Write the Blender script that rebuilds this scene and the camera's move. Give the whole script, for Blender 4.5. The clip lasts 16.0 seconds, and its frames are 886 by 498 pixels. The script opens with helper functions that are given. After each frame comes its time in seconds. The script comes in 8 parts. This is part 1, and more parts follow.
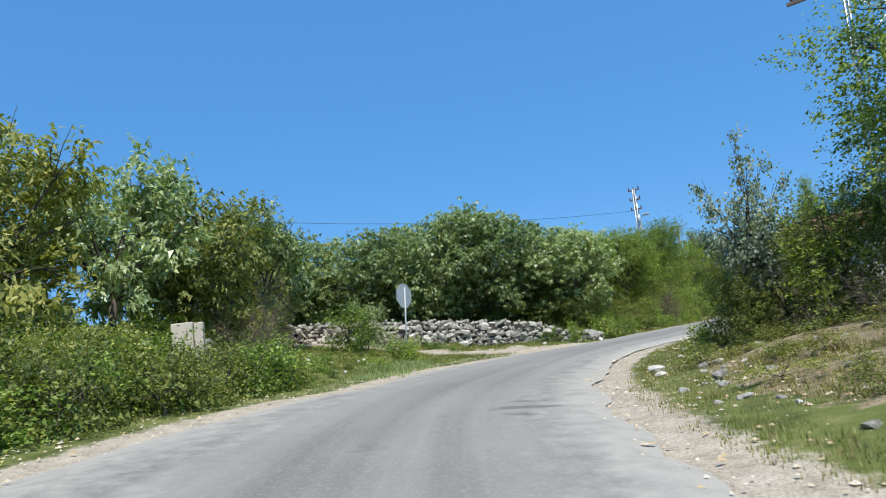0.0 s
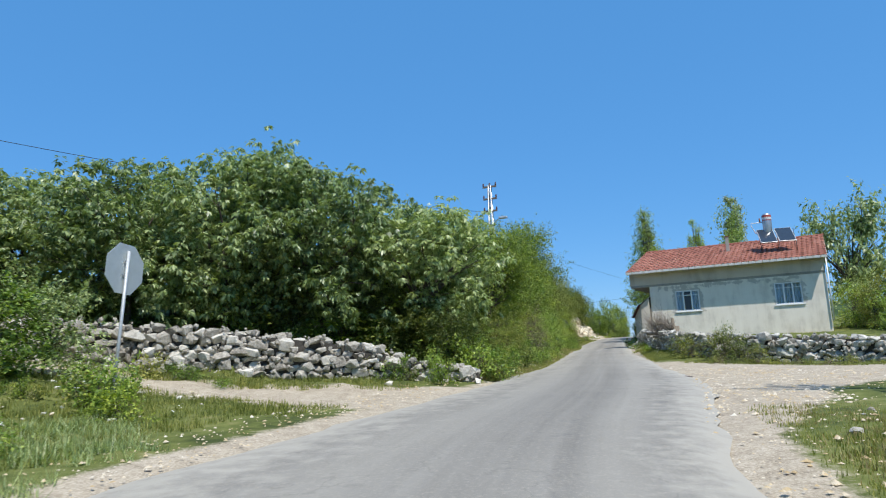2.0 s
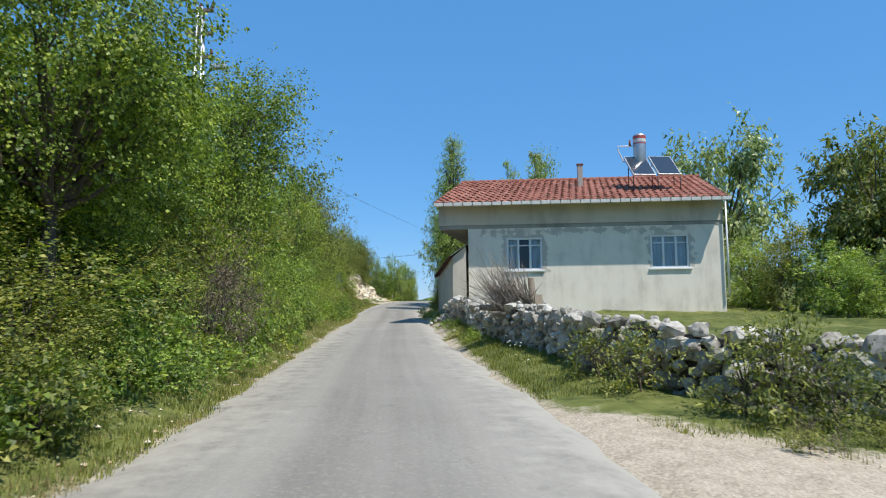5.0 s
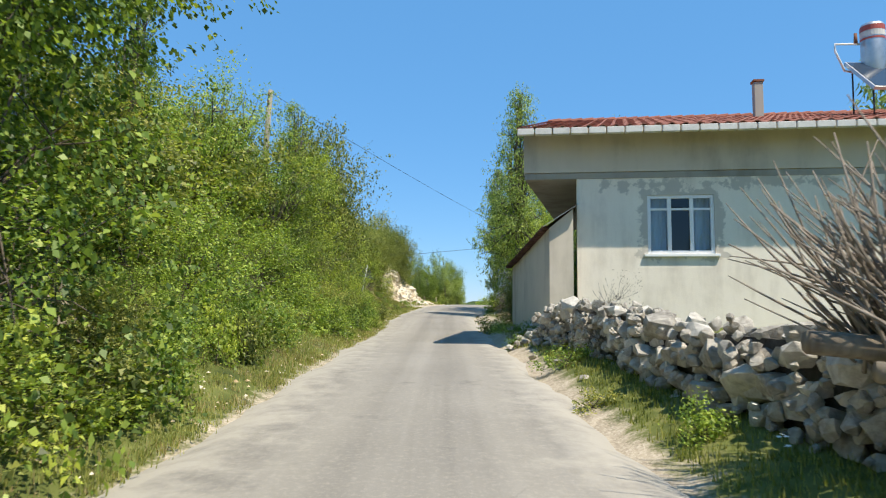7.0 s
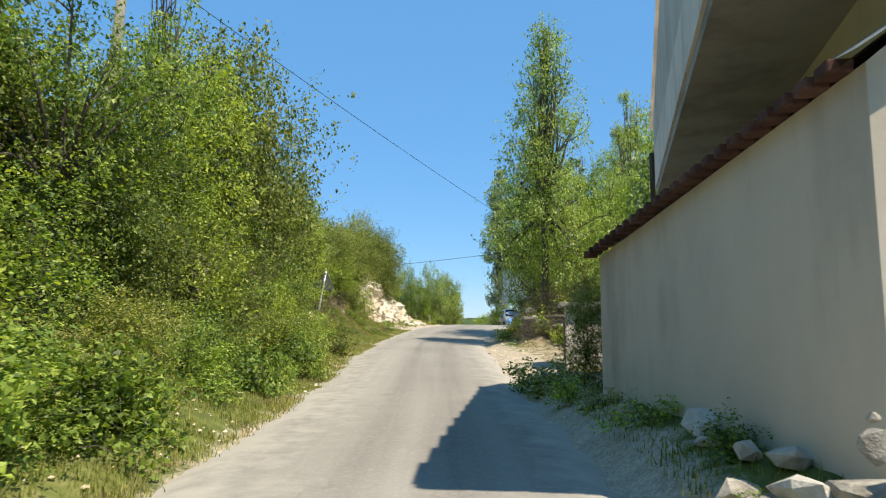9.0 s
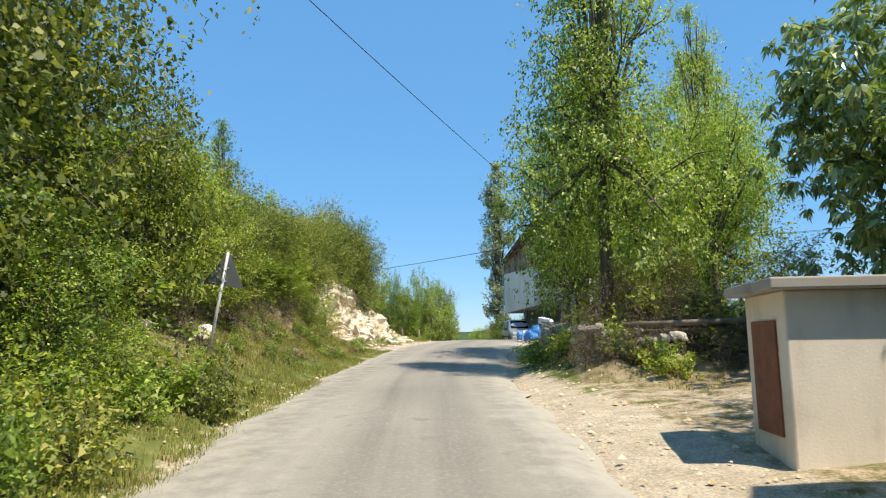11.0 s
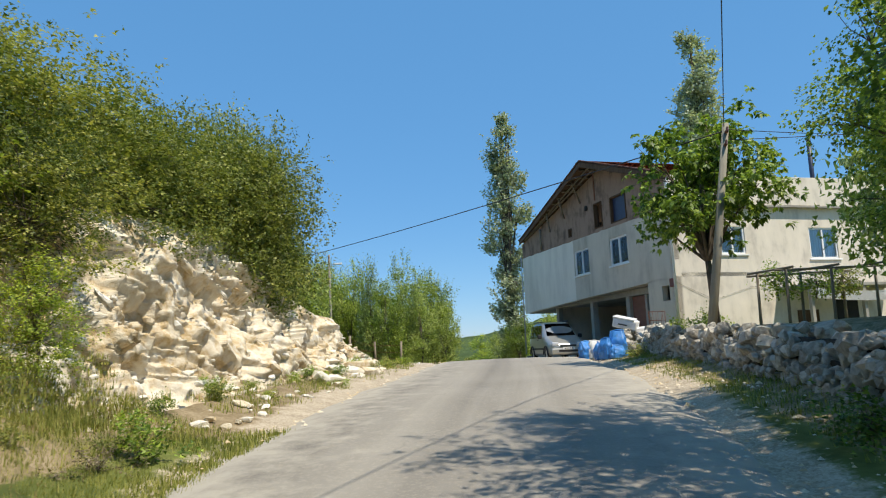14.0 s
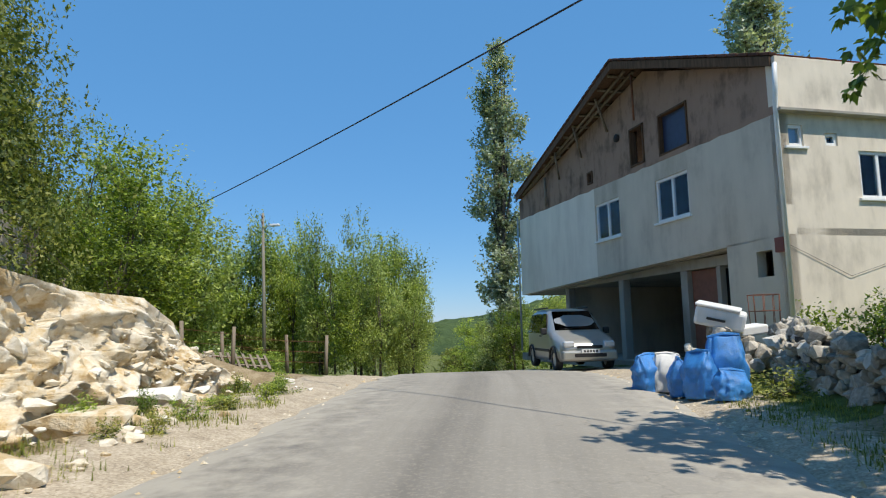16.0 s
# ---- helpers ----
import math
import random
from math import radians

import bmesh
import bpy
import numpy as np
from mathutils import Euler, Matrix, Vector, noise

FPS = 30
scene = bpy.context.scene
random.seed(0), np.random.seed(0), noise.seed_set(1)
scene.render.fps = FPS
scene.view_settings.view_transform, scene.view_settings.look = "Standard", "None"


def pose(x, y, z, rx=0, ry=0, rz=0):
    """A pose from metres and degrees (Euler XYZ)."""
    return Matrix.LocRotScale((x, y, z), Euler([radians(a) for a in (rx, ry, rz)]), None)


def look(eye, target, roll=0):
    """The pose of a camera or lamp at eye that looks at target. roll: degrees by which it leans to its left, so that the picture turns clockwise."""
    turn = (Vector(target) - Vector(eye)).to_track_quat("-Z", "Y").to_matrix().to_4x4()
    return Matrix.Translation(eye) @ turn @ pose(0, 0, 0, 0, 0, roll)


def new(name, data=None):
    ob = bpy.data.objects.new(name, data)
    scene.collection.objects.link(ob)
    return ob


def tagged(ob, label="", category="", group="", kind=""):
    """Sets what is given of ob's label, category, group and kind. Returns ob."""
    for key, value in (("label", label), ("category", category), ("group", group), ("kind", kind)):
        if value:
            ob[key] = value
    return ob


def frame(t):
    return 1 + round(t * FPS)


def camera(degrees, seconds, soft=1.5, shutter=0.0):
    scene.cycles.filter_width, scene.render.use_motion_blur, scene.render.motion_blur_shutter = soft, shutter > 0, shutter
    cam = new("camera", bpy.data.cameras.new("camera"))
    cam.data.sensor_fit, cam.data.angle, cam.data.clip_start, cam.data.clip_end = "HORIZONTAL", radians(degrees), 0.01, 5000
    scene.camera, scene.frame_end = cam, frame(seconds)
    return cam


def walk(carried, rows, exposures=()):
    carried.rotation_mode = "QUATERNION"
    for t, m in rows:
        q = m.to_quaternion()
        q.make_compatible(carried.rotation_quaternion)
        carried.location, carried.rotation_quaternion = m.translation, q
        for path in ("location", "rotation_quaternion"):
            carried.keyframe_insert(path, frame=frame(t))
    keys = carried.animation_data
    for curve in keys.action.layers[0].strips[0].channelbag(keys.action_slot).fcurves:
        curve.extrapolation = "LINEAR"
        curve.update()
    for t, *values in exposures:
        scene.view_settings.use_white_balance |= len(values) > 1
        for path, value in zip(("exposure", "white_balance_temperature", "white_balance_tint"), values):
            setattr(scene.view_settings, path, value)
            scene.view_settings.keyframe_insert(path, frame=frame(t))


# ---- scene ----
cam = camera(67.0, 16.0, soft=1.1, shutter=0.1)
PATH = [
    (0, (4.763, 2.56, 1.328), (3.511, 4.088, 1.642), -6.6),
    (0.5, (2.437, 4.632, 1.534), (1.247, 6.207, 1.854), -5.4),
    (1, (0.281, 7.118, 1.726), (-0.749, 8.802, 2.042), -4.7),
    (1.5, (-1.652, 9.757, 1.83), (-2.559, 11.514, 2.135), -3.7),
    (2, (-3.066, 12.542, 1.982), (-3.809, 14.372, 2.298), -2.4),
    (2.5, (-4.115, 15.363, 2.056), (-4.727, 17.239, 2.378), -1.3),
    (3, (-4.883, 18.255, 2.168), (-5.346, 20.175, 2.482), -0.7),
    (3.5, (-5.32, 21.32, 2.326), (-5.604, 23.272, 2.657), -1.3),
    (4, (-5.573, 24.241, 2.321), (-5.75, 26.221, 2.54), -0.7),
    (4.2, (-5.637, 25.465, 2.381), (-5.781, 27.45, 2.58), -1.2),
    (6.3, (-7.257, 38.295, 2.757), (-7.436, 40.28, 2.923), 1.3),
    (6.5, (-7.447, 39.347, 2.773), (-7.637, 41.331, 2.937), 1.1),
    (7, (-7.942, 42.265, 2.782), (-8.219, 44.237, 2.969), 1.1),
    (7.5, (-8.399, 45.139, 2.873), (-8.676, 47.109, 3.075), 1.0),
    (8, (-8.812, 48.01, 2.956), (-9.082, 49.979, 3.176), 1.1),
    (8.5, (-9.259, 50.681, 3.049), (-9.513, 52.651, 3.276), 0.9),
    (9, (-9.521, 53.287, 3.168), (-9.78, 55.256, 3.404), 0.7),
    (9.2, (-9.683, 54.333, 3.231), (-9.926, 56.304, 3.463), 0.6),
    (11.3, (-11.143, 65.11, 3.318), (-11.371, 67.075, 3.608), -1.0),
    (11.5, (-11.315, 66.308, 3.337), (-11.541, 68.273, 3.634), -1.2),
    (12, (-11.787, 69.285, 3.495), (-11.996, 71.25, 3.802), -1.7),
    (12.5, (-12.209, 72.208, 3.655), (-12.417, 74.175, 3.956), -2.1),
    (13, (-12.736, 75.396, 3.788), (-12.941, 77.362, 4.092), -2.1),
    (13.5, (-13.021, 78.388, 3.792), (-13.218, 80.355, 4.097), -2.4),
    (14, (-13.297, 81.399, 3.905), (-13.488, 83.367, 4.201), -2.3),
    (14.5, (-13.359, 84.253, 4.02), (-13.549, 86.224, 4.3), -2.1),
    (15, (-13.374, 87.013, 4.157), (-13.55, 88.989, 4.417), -1.6),
    (15.5, (-13.146, 89.874, 4.501), (-13.335, 91.851, 4.736), -1.7),
    (16, (-13.082, 92.692, 4.432), (-13.267, 94.67, 4.67), -1.4),
]
walk(cam, [(t, look(eye, target, roll)) for t, eye, target, roll in PATH],
     exposures=[(0, .14, 6150, 10), (4.2, .08, 6150, 10), (6.5, .38, 6800, 10), (11.3, .5, 7200, 10), (13.3, .53, 7150, 10), (14, .22, 7000, 10), (14.6, .2, 6850, 10), (15, .12, 6700, 10), (16, .1, 6700, 10)])

# ---- world, sun, exposure ----
SUN = Vector((0.42, -0.34, 1.0)).normalized()
world = bpy.data.worlds.new("sky")
scene.world = world
world.use_nodes = True
wn = world.node_tree
wn.nodes.clear()
sky = wn.nodes.new("ShaderNodeTexSky")
sky.sky_type = "NISHITA"
sky.sun_disc = False
sky.sun_elevation = math.asin(SUN.z)
sky.sun_rotation = math.atan2(SUN.x, SUN.y)
sky.altitude, sky.air_density, sky.dust_density, sky.ozone_density = 300, 1.0, 0.0, 5.0
bg = wn.nodes.new("ShaderNodeBackground")
bg.inputs["Strength"].default_value = 0.14
wo = wn.nodes.new("ShaderNodeOutputWorld")
tone = wn.nodes.new("ShaderNodeHueSaturation")
tone.inputs["Saturation"].default_value = 1.16
tone.inputs["Hue"].default_value = 0.497
wn.links.new(sky.outputs[0], tone.inputs["Color"])
even = wn.nodes.new("ShaderNodeMix")
even.data_type = "RGBA"
even.inputs[0].default_value = 0.62
even.inputs[7].default_value = (0.74, 2.4, 5.1, 1.0)
wn.links.new(tone.outputs[0], even.inputs[6])
wn.links.new(even.outputs[2], bg.inputs["Color"])
wn.links.new(bg.outputs[0], wo.inputs["Surface"])
sun_data = bpy.data.lights.new("sun", "SUN")
sun_data.energy, sun_data.angle, sun_data.color = 4.7, radians(0.55), (1.0, 0.94, 0.83)
sun = new("sun", sun_data)
sun.matrix_world = look((0, 0, 60), Vector((0, 0, 60)) - SUN)


# ---- materials ----
def material(name):
    m = bpy.data.materials.new(name)
    m.use_nodes = True
    nt = m.node_tree
    nt.nodes.clear()
    out = nt.nodes.new("ShaderNodeOutputMaterial")
    return m, nt, out


def node(nt, kind, values=None, **props):
    n = nt.nodes.new("ShaderNode" + kind)
    for k, v in props.items():
        setattr(n, k, v)
    for k, v in (values or {}).items():
        if isinstance(v, bpy.types.NodeSocket):
            nt.links.new(v, n.inputs[k])
        else:
            n.inputs[k].default_value = v
    return n


def rgba(c):
    return (c[0], c[1], c[2], 1.0)


def ramp(nt, fac, stops):
    r = node(nt, "ValToRGB", {"Fac": fac})
    els = r.color_ramp.elements
    while len(els) < len(stops):
        els.new(0.5)
    for e, (p, c) in zip(els, stops):
        e.position, e.color = p, rgba(c)
    return r.outputs["Color"]


def mix(nt, fac, a, b, blend="MIX"):
    n = node(nt, "Mix", data_type="RGBA", blend_type=blend)
    for key, v in ((0, fac), (6, a), (7, b)):
        if isinstance(v, bpy.types.NodeSocket):
            nt.links.new(v, n.inputs[key])
        elif key == 0:
            n.inputs[0].default_value = v
        else:
            n.inputs[key].default_value = rgba(v)
    return n.outputs[2]


def noise_at(nt, scale, detail=6.0, rough=0.6, coords=None):
    if coords is None:
        coords = node(nt, "NewGeometry").outputs["Position"]
    return node(nt, "TexNoise", {"Vector": coords, "Scale": scale, "Detail": detail, "Roughness": rough}).outputs["Fac"]


def math_node(nt, op, a, b=0.0):
    return node(nt, "Math", {0: a, 1: b}, operation=op).outputs[0]


def bump(nt, height, strength=0.4, distance=0.02):
    return node(nt, "Bump", {"Height": height, "Strength": strength, "Distance": distance}).outputs["Normal"]


def surface(nt, out, color, rough=0.8, normal=None, metal=0.0, spec=0.5):
    p = node(nt, "BsdfPrincipled", {"Base Color": color if isinstance(color, bpy.types.NodeSocket) else rgba(color),
                                    "Roughness": rough, "Metallic": metal, "Specular IOR Level": spec})
    if normal is not None:
        nt.links.new(normal, p.inputs["Normal"])
    nt.links.new(p.outputs[0], out.inputs["Surface"])
    return p


def plain(name, color, rough=0.6, metal=0.0, scale=6.0, vary=0.25, bumps=0.0, spec=0.5):
    """Paint, metal, plastic: one colour with worn and dirty patches at two scales."""
    m, nt, out = material(name)
    a, b = noise_at(nt, scale), noise_at(nt, scale * 11, 3)
    f = math_node(nt, "ADD", math_node(nt, "MULTIPLY", a, 0.7), math_node(nt, "MULTIPLY", b, 0.3))
    dark = tuple(v * (1 - vary) for v in color)
    light = tuple(min(1, v * (1 + vary * 0.6)) for v in color)
    c = ramp(nt, f, [(0.3, dark), (0.5, color), (0.7, light)])
    surface(nt, out, c, rough, bump(nt, b, bumps, 0.01) if bumps else None, metal, spec)
    return m


def foliage(name, dark, mid, light, gloss=0.45, back=0.5, spec=0.3):
    """Leaves: every leaf its own tint; light passes through them."""
    m, nt, out = material(name)
    isl = node(nt, "NewGeometry").outputs["Random Per Island"]
    rnd = node(nt, "ObjectInfo").outputs["Random"]
    big = noise_at(nt, 0.9, 3)
    f = math_node(nt, "ADD", math_node(nt, "MULTIPLY", isl, 0.55), math_node(nt, "MULTIPLY", big, 0.45))
    f = math_node(nt, "ADD", f, math_node(nt, "MULTIPLY", math_node(nt, "SUBTRACT", rnd, 0.5), 0.3))
    c = ramp(nt, f, [(0.22, dark), (0.5, mid), (0.78, light)])
    p = node(nt, "BsdfPrincipled", {"Base Color": c, "Roughness": gloss + 0.08, "Specular IOR Level": spec})
    tc = mix(nt, 1.0, c, (1.15, 1.2, 0.55), "MULTIPLY")
    t = node(nt, "BsdfTranslucent", {"Color": tc})
    s = node(nt, "MixShader", {0: back * 0.8, 1: p.outputs[0], 2: t.outputs[0]})
    nt.links.new(s.outputs[0], out.inputs["Surface"])
    return m


def asphalt_material():
    m, nt, out = material("asphalt")
    pos = node(nt, "NewGeometry").outputs["Position"]
    along = node(nt, "Attribute", attribute_name="across").outputs["Fac"]
    fine, mid, big = noise_at(nt, 95, 3), noise_at(nt, 3.2, 6), noise_at(nt, 0.35, 4)
    lane_at = node(nt, "Attribute", attribute_name="lane").outputs["Vector"]
    streak = node(nt, "Mapping", {"Vector": lane_at, "Scale": (1.15, 0.022, 1)}).outputs[0]
    wear = noise_at(nt, 1.0, 5, coords=streak)
    f = math_node(nt, "ADD", math_node(nt, "MULTIPLY", wear, 0.7), math_node(nt, "MULTIPLY", big, 0.3))
    c = ramp(nt, f, [(0.36, (0.19, 0.174, 0.15)), (0.5, (0.28, 0.258, 0.222)), (0.64, (0.37, 0.342, 0.296))])
    lane = node(nt, "MapRange", {"Value": math_node(nt, "ABSOLUTE", math_node(nt, "SUBTRACT", along, 0.45)), "From Min": 0.05, "From Max": 0.2, "To Min": 1.0, "To Max": 0.0}).outputs[0]
    c = mix(nt, math_node(nt, "MULTIPLY", math_node(nt, "MULTIPLY", lane, mid), 0.7), c, (0.39, 0.357, 0.30))
    c = mix(nt, math_node(nt, "MULTIPLY", fine, 0.5), c, (0.14, 0.135, 0.125))
    grit = node(nt, "MapRange", {"Value": noise_at(nt, 22, 5, .75), "From Min": 0.5, "From Max": 0.68}).outputs[0]
    c = mix(nt, math_node(nt, "MULTIPLY", grit, 0.4), c, (0.44, 0.395, 0.325))
    bent = node(nt, "VectorMath", {0: node(nt, "Mapping", {"Vector": lane_at, "Scale": (.5, .22, 1)}).outputs[0], 1: node(nt, "TexNoise", {"Vector": pos, "Scale": 1.3, "Detail": 4.0}).outputs["Color"]}, operation="ADD").outputs[0]
    seam = node(nt, "TexVoronoi", {"Vector": bent, "Scale": 1.0}, feature="DISTANCE_TO_EDGE").outputs["Distance"]
    seam = node(nt, "MapRange", {"Value": seam, "From Min": 0.003, "From Max": 0.011, "To Min": 1.0, "To Max": 0.0}).outputs[0]
    gone = node(nt, "MapRange", {"Value": big, "From Min": 0.5, "From Max": 0.58}).outputs[0]
    c = mix(nt, math_node(nt, "MULTIPLY", math_node(nt, "MULTIPLY", seam, gone), 0.22), c, (0.10, 0.095, 0.085))
    spots = node(nt, "MapRange", {"Value": noise_at(nt, 1.4, 7, 0.7), "From Min": 0.6, "From Max": 0.7}).outputs[0]
    c = mix(nt, math_node(nt, "MULTIPLY", spots, 0.45), c, (0.13, 0.125, 0.115))
    local = node(nt, "VectorMath", {0: pos, 1: (-0.3, 10.2, 0.56)}, operation="SUBTRACT").outputs[0]
    turned = node(nt, "Mapping", {"Vector": local, "Rotation": (0, 0, radians(-36))}).outputs[0]
    xyz = node(nt, "SeparateXYZ", {0: turned}).outputs
    band = math_node(nt, "SINE", math_node(nt, "MULTIPLY", math_node(nt, "ADD", xyz[1], math_node(nt, "MULTIPLY", mid, 0.22)), 9.5))
    reach = math_node(nt, "ADD", math_node(nt, "MULTIPLY", math_node(nt, "ABSOLUTE", xyz[0]), 1.6), math_node(nt, "MULTIPLY", math_node(nt, "ABSOLUTE", xyz[1]), 0.75))
    reach = node(nt, "MapRange", {"Value": math_node(nt, "ADD", reach, mid), "From Min": 1.15, "From Max": 1.5, "To Min": 0.6, "To Max": 0.0}).outputs[0]
    band = node(nt, "MapRange", {"Value": band, "From Min": 0.1, "From Max": 0.5}).outputs[0]
    c = mix(nt, math_node(nt, "MULTIPLY", band, reach), c, (0.10, 0.097, 0.09))
    dust = math_node(nt, "ADD", along, math_node(nt, "MULTIPLY", math_node(nt, "SUBTRACT", mid, 0.5), 1.1))
    dust = node(nt, "MapRange", {"Value": dust, "From Min": 0.55, "From Max": 0.95}).outputs[0]
    c = mix(nt, math_node(nt, "MULTIPLY", dust, 0.75), c, (0.44, 0.405, 0.34))
    surface(nt, out, c, 0.88, bump(nt, fine, 0.5, 0.006), spec=0.25)
    return m


def ground_material():
    """Grass, pale gravel and bare earth, mixed by where the plan has them."""
    m, nt, out = material("ground")
    dirt = node(nt, "Attribute", attribute_name="gravel").outputs["Fac"]
    rock = node(nt, "Attribute", attribute_name="earth").outputs["Fac"]
    n1, n2, n3 = noise_at(nt, 0.5, 5), noise_at(nt, 3.5, 6), noise_at(nt, 28, 4)
    g = ramp(nt, math_node(nt, "ADD", math_node(nt, "MULTIPLY", n1, 0.5), math_node(nt, "MULTIPLY", n2, 0.5)),
             [(0.36, (0.055, 0.075, 0.022)), (0.46, (0.12, 0.14, 0.036)), (0.54, (0.18, 0.20, 0.055)), (0.64, (0.28, 0.26, 0.105))])
    g = mix(nt, math_node(nt, "MULTIPLY", n3, 0.5), g, (0.05, 0.06, 0.02))
    vor = node(nt, "TexVoronoi", {"Vector": node(nt, "NewGeometry").outputs["Position"], "Scale": 48.0}).outputs["Color"]
    peb = node(nt, "RGBToBW", {0: vor}).outputs[0]
    s = ramp(nt, math_node(nt, "ADD", math_node(nt, "MULTIPLY", n2, 0.6), math_node(nt, "MULTIPLY", peb, 0.4)),
             [(0.25, (0.26, 0.212, 0.155)), (0.5, (0.42, 0.353, 0.263)), (0.75, (0.56, 0.485, 0.38))])
    e = ramp(nt, math_node(nt, "ADD", math_node(nt, "MULTIPLY", n2, 0.7), math_node(nt, "MULTIPLY", n3, 0.3)),
             [(0.3, (0.14, 0.105, 0.06)), (0.5, (0.26, 0.20, 0.12)), (0.7, (0.40, 0.33, 0.22))])
    edge = math_node(nt, "ADD", math_node(nt, "MULTIPLY", n2, 0.7), math_node(nt, "MULTIPLY", n3, 0.3))
    fe = node(nt, "MapRange", {"Value": math_node(nt, "ADD", rock, math_node(nt, "SUBTRACT", edge, 0.5)), "From Min": 0.4, "From Max": 0.6}).outputs[0]
    fd = node(nt, "MapRange", {"Value": math_node(nt, "ADD", dirt, math_node(nt, "MULTIPLY", math_node(nt, "SUBTRACT", edge, 0.5), 1.3)), "From Min": 0.36, "From Max": 0.64}).outputs[0]
    c = mix(nt, fd, mix(nt, fe, g, e), s)
    hh = math_node(nt, "ADD", n2, math_node(nt, "MULTIPLY", peb, 0.35))
    surface(nt, out, c, 0.95, bump(nt, hh, 0.55, 0.035), spec=0.15)
    return m


def rock_material(name, stops, scale=1.0, strength=0.8):
    m, nt, out = material(name)
    rnd = node(nt, "ObjectInfo").outputs["Random"]
    n1, n2, n3 = noise_at(nt, 1.3 * scale, 6), noise_at(nt, 9 * scale, 6), noise_at(nt, 60 * scale, 3)
    f = math_node(nt, "ADD", math_node(nt, "MULTIPLY", n1, 0.5), math_node(nt, "MULTIPLY", n2, 0.5))
    f = math_node(nt, "ADD", f, math_node(nt, "MULTIPLY", math_node(nt, "SUBTRACT", rnd, 0.5), 0.28))
    c = ramp(nt, f, stops)
    c = mix(nt, math_node(nt, "MULTIPLY", n3, 0.25), c, stops[0][1])
    surface(nt, out, c, 0.92, bump(nt, math_node(nt, "ADD", n2, math_node(nt, "MULTIPLY", n3, 0.4)), strength, 0.03), spec=0.2)
    return m


def plaster_material(name, base, stain, scale=1.0, drip=0.35):
    m, nt, out = material(name)
    pos = node(nt, "NewGeometry").outputs["Position"]
    run = node(nt, "Mapping", {"Vector": pos, "Scale": (2.2 * drip + 0.8, 2.2 * drip + 0.8, drip)}).outputs[0]
    n1, n2, n3 = noise_at(nt, 0.55 * scale, 5), noise_at(nt, 1.0, 6, coords=run), noise_at(nt, 45, 4)
    f = math_node(nt, "ADD", math_node(nt, "MULTIPLY", n1, 0.5), math_node(nt, "MULTIPLY", n2, 0.5))
    c = ramp(nt, f, [(0.36, stain), (0.5, base), (0.66, tuple(min(1, v * 1.12) for v in base))])
    c = mix(nt, math_node(nt, "MULTIPLY", n3, 0.18), c, stain)
    surface(nt, out, c, 0.93, bump(nt, n3, 0.35, 0.006), spec=0.2)
    return m


def wood_material(name, a, b):
    m, nt, out = material(name)
    pos = node(nt, "TexCoord").outputs["Object"]
    st = node(nt, "Mapping", {"Vector": pos, "Scale": (9, 9, 0.8)}).outputs[0]
    n1, n2 = noise_at(nt, 1.5, 6, coords=st), noise_at(nt, 2.0, 4)
    c = ramp(nt, math_node(nt, "ADD", math_node(nt, "MULTIPLY", n1, 0.7), math_node(nt, "MULTIPLY", n2, 0.3)), [(0.3, a), (0.7, b)])
    surface(nt, out, c, 0.85, bump(nt, n1, 0.5, 0.01), spec=0.2)
    return m


def glass_material(name="window_glass", tint=(0.70, 0.80, 0.86)):
    m, nt, out = material(name)
    n1 = noise_at(nt, 1.7, 2)
    c = ramp(nt, n1, [(0.3, tint), (0.7, tuple(min(1, v * 1.1) for v in tint))])
    t = node(nt, "BsdfTransparent", {"Color": c})
    g = node(nt, "BsdfGlossy", {"Color": (1, 1, 1, 1), "Roughness": 0.03})
    f = node(nt, "Fresnel", {"IOR": 1.55})
    x = node(nt, "MixShader", {0: f.outputs[0], 1: t.outputs[0], 2: g.outputs[0]})
    nt.links.new(x.outputs[0], out.inputs["Surface"])
    return m


ASPHALT, GROUND = asphalt_material(), ground_material()
LIMESTONE = rock_material("pale_limestone", [(0.25, (0.32, 0.23, 0.13)), (0.34, (0.58, 0.44, 0.25)), (0.41, (0.70, 0.61, 0.46)), (0.5, (0.79, 0.74, 0.63)), (0.64, (0.87, 0.85, 0.79))], 0.8, 1.0)
FIELDSTONE = rock_material("grey_fieldstone", [(0.27, (0.16, 0.143, 0.12)), (0.42, (0.38, 0.348, 0.295)), (0.56, (0.59, 0.55, 0.475)), (0.72, (0.77, 0.73, 0.65))], 1.6)
PLASTER = plaster_material("grey_cement_plaster", (0.60, 0.535, 0.44), (0.42, 0.37, 0.298))
PLASTER_PALE = plaster_material("pale_cement_plaster", (0.74, 0.665, 0.56), (0.53, 0.472, 0.395), 1.6, 0.9)
PLASTER_WHITE = plaster_material("whitewashed_plaster", (0.77, 0.715, 0.62), (0.65, 0.60, 0.515), 0.6)
CONCRETE = plaster_material("raw_concrete", (0.36, 0.34, 0.30), (0.22, 0.20, 0.17))
TILE = rock_material("red_clay_tile", [(0.25, (0.20, 0.078, 0.055)), (0.5, (0.36, 0.145, 0.10)), (0.75, (0.46, 0.23, 0.165))], 2.0, 0.3)
WOOD = wood_material("weathered_wood", (0.13, 0.10, 0.075), (0.30, 0.26, 0.20))
WOOD_DARK = wood_material("brown_stained_timber", (0.06, 0.035, 0.02), (0.17, 0.10, 0.06))
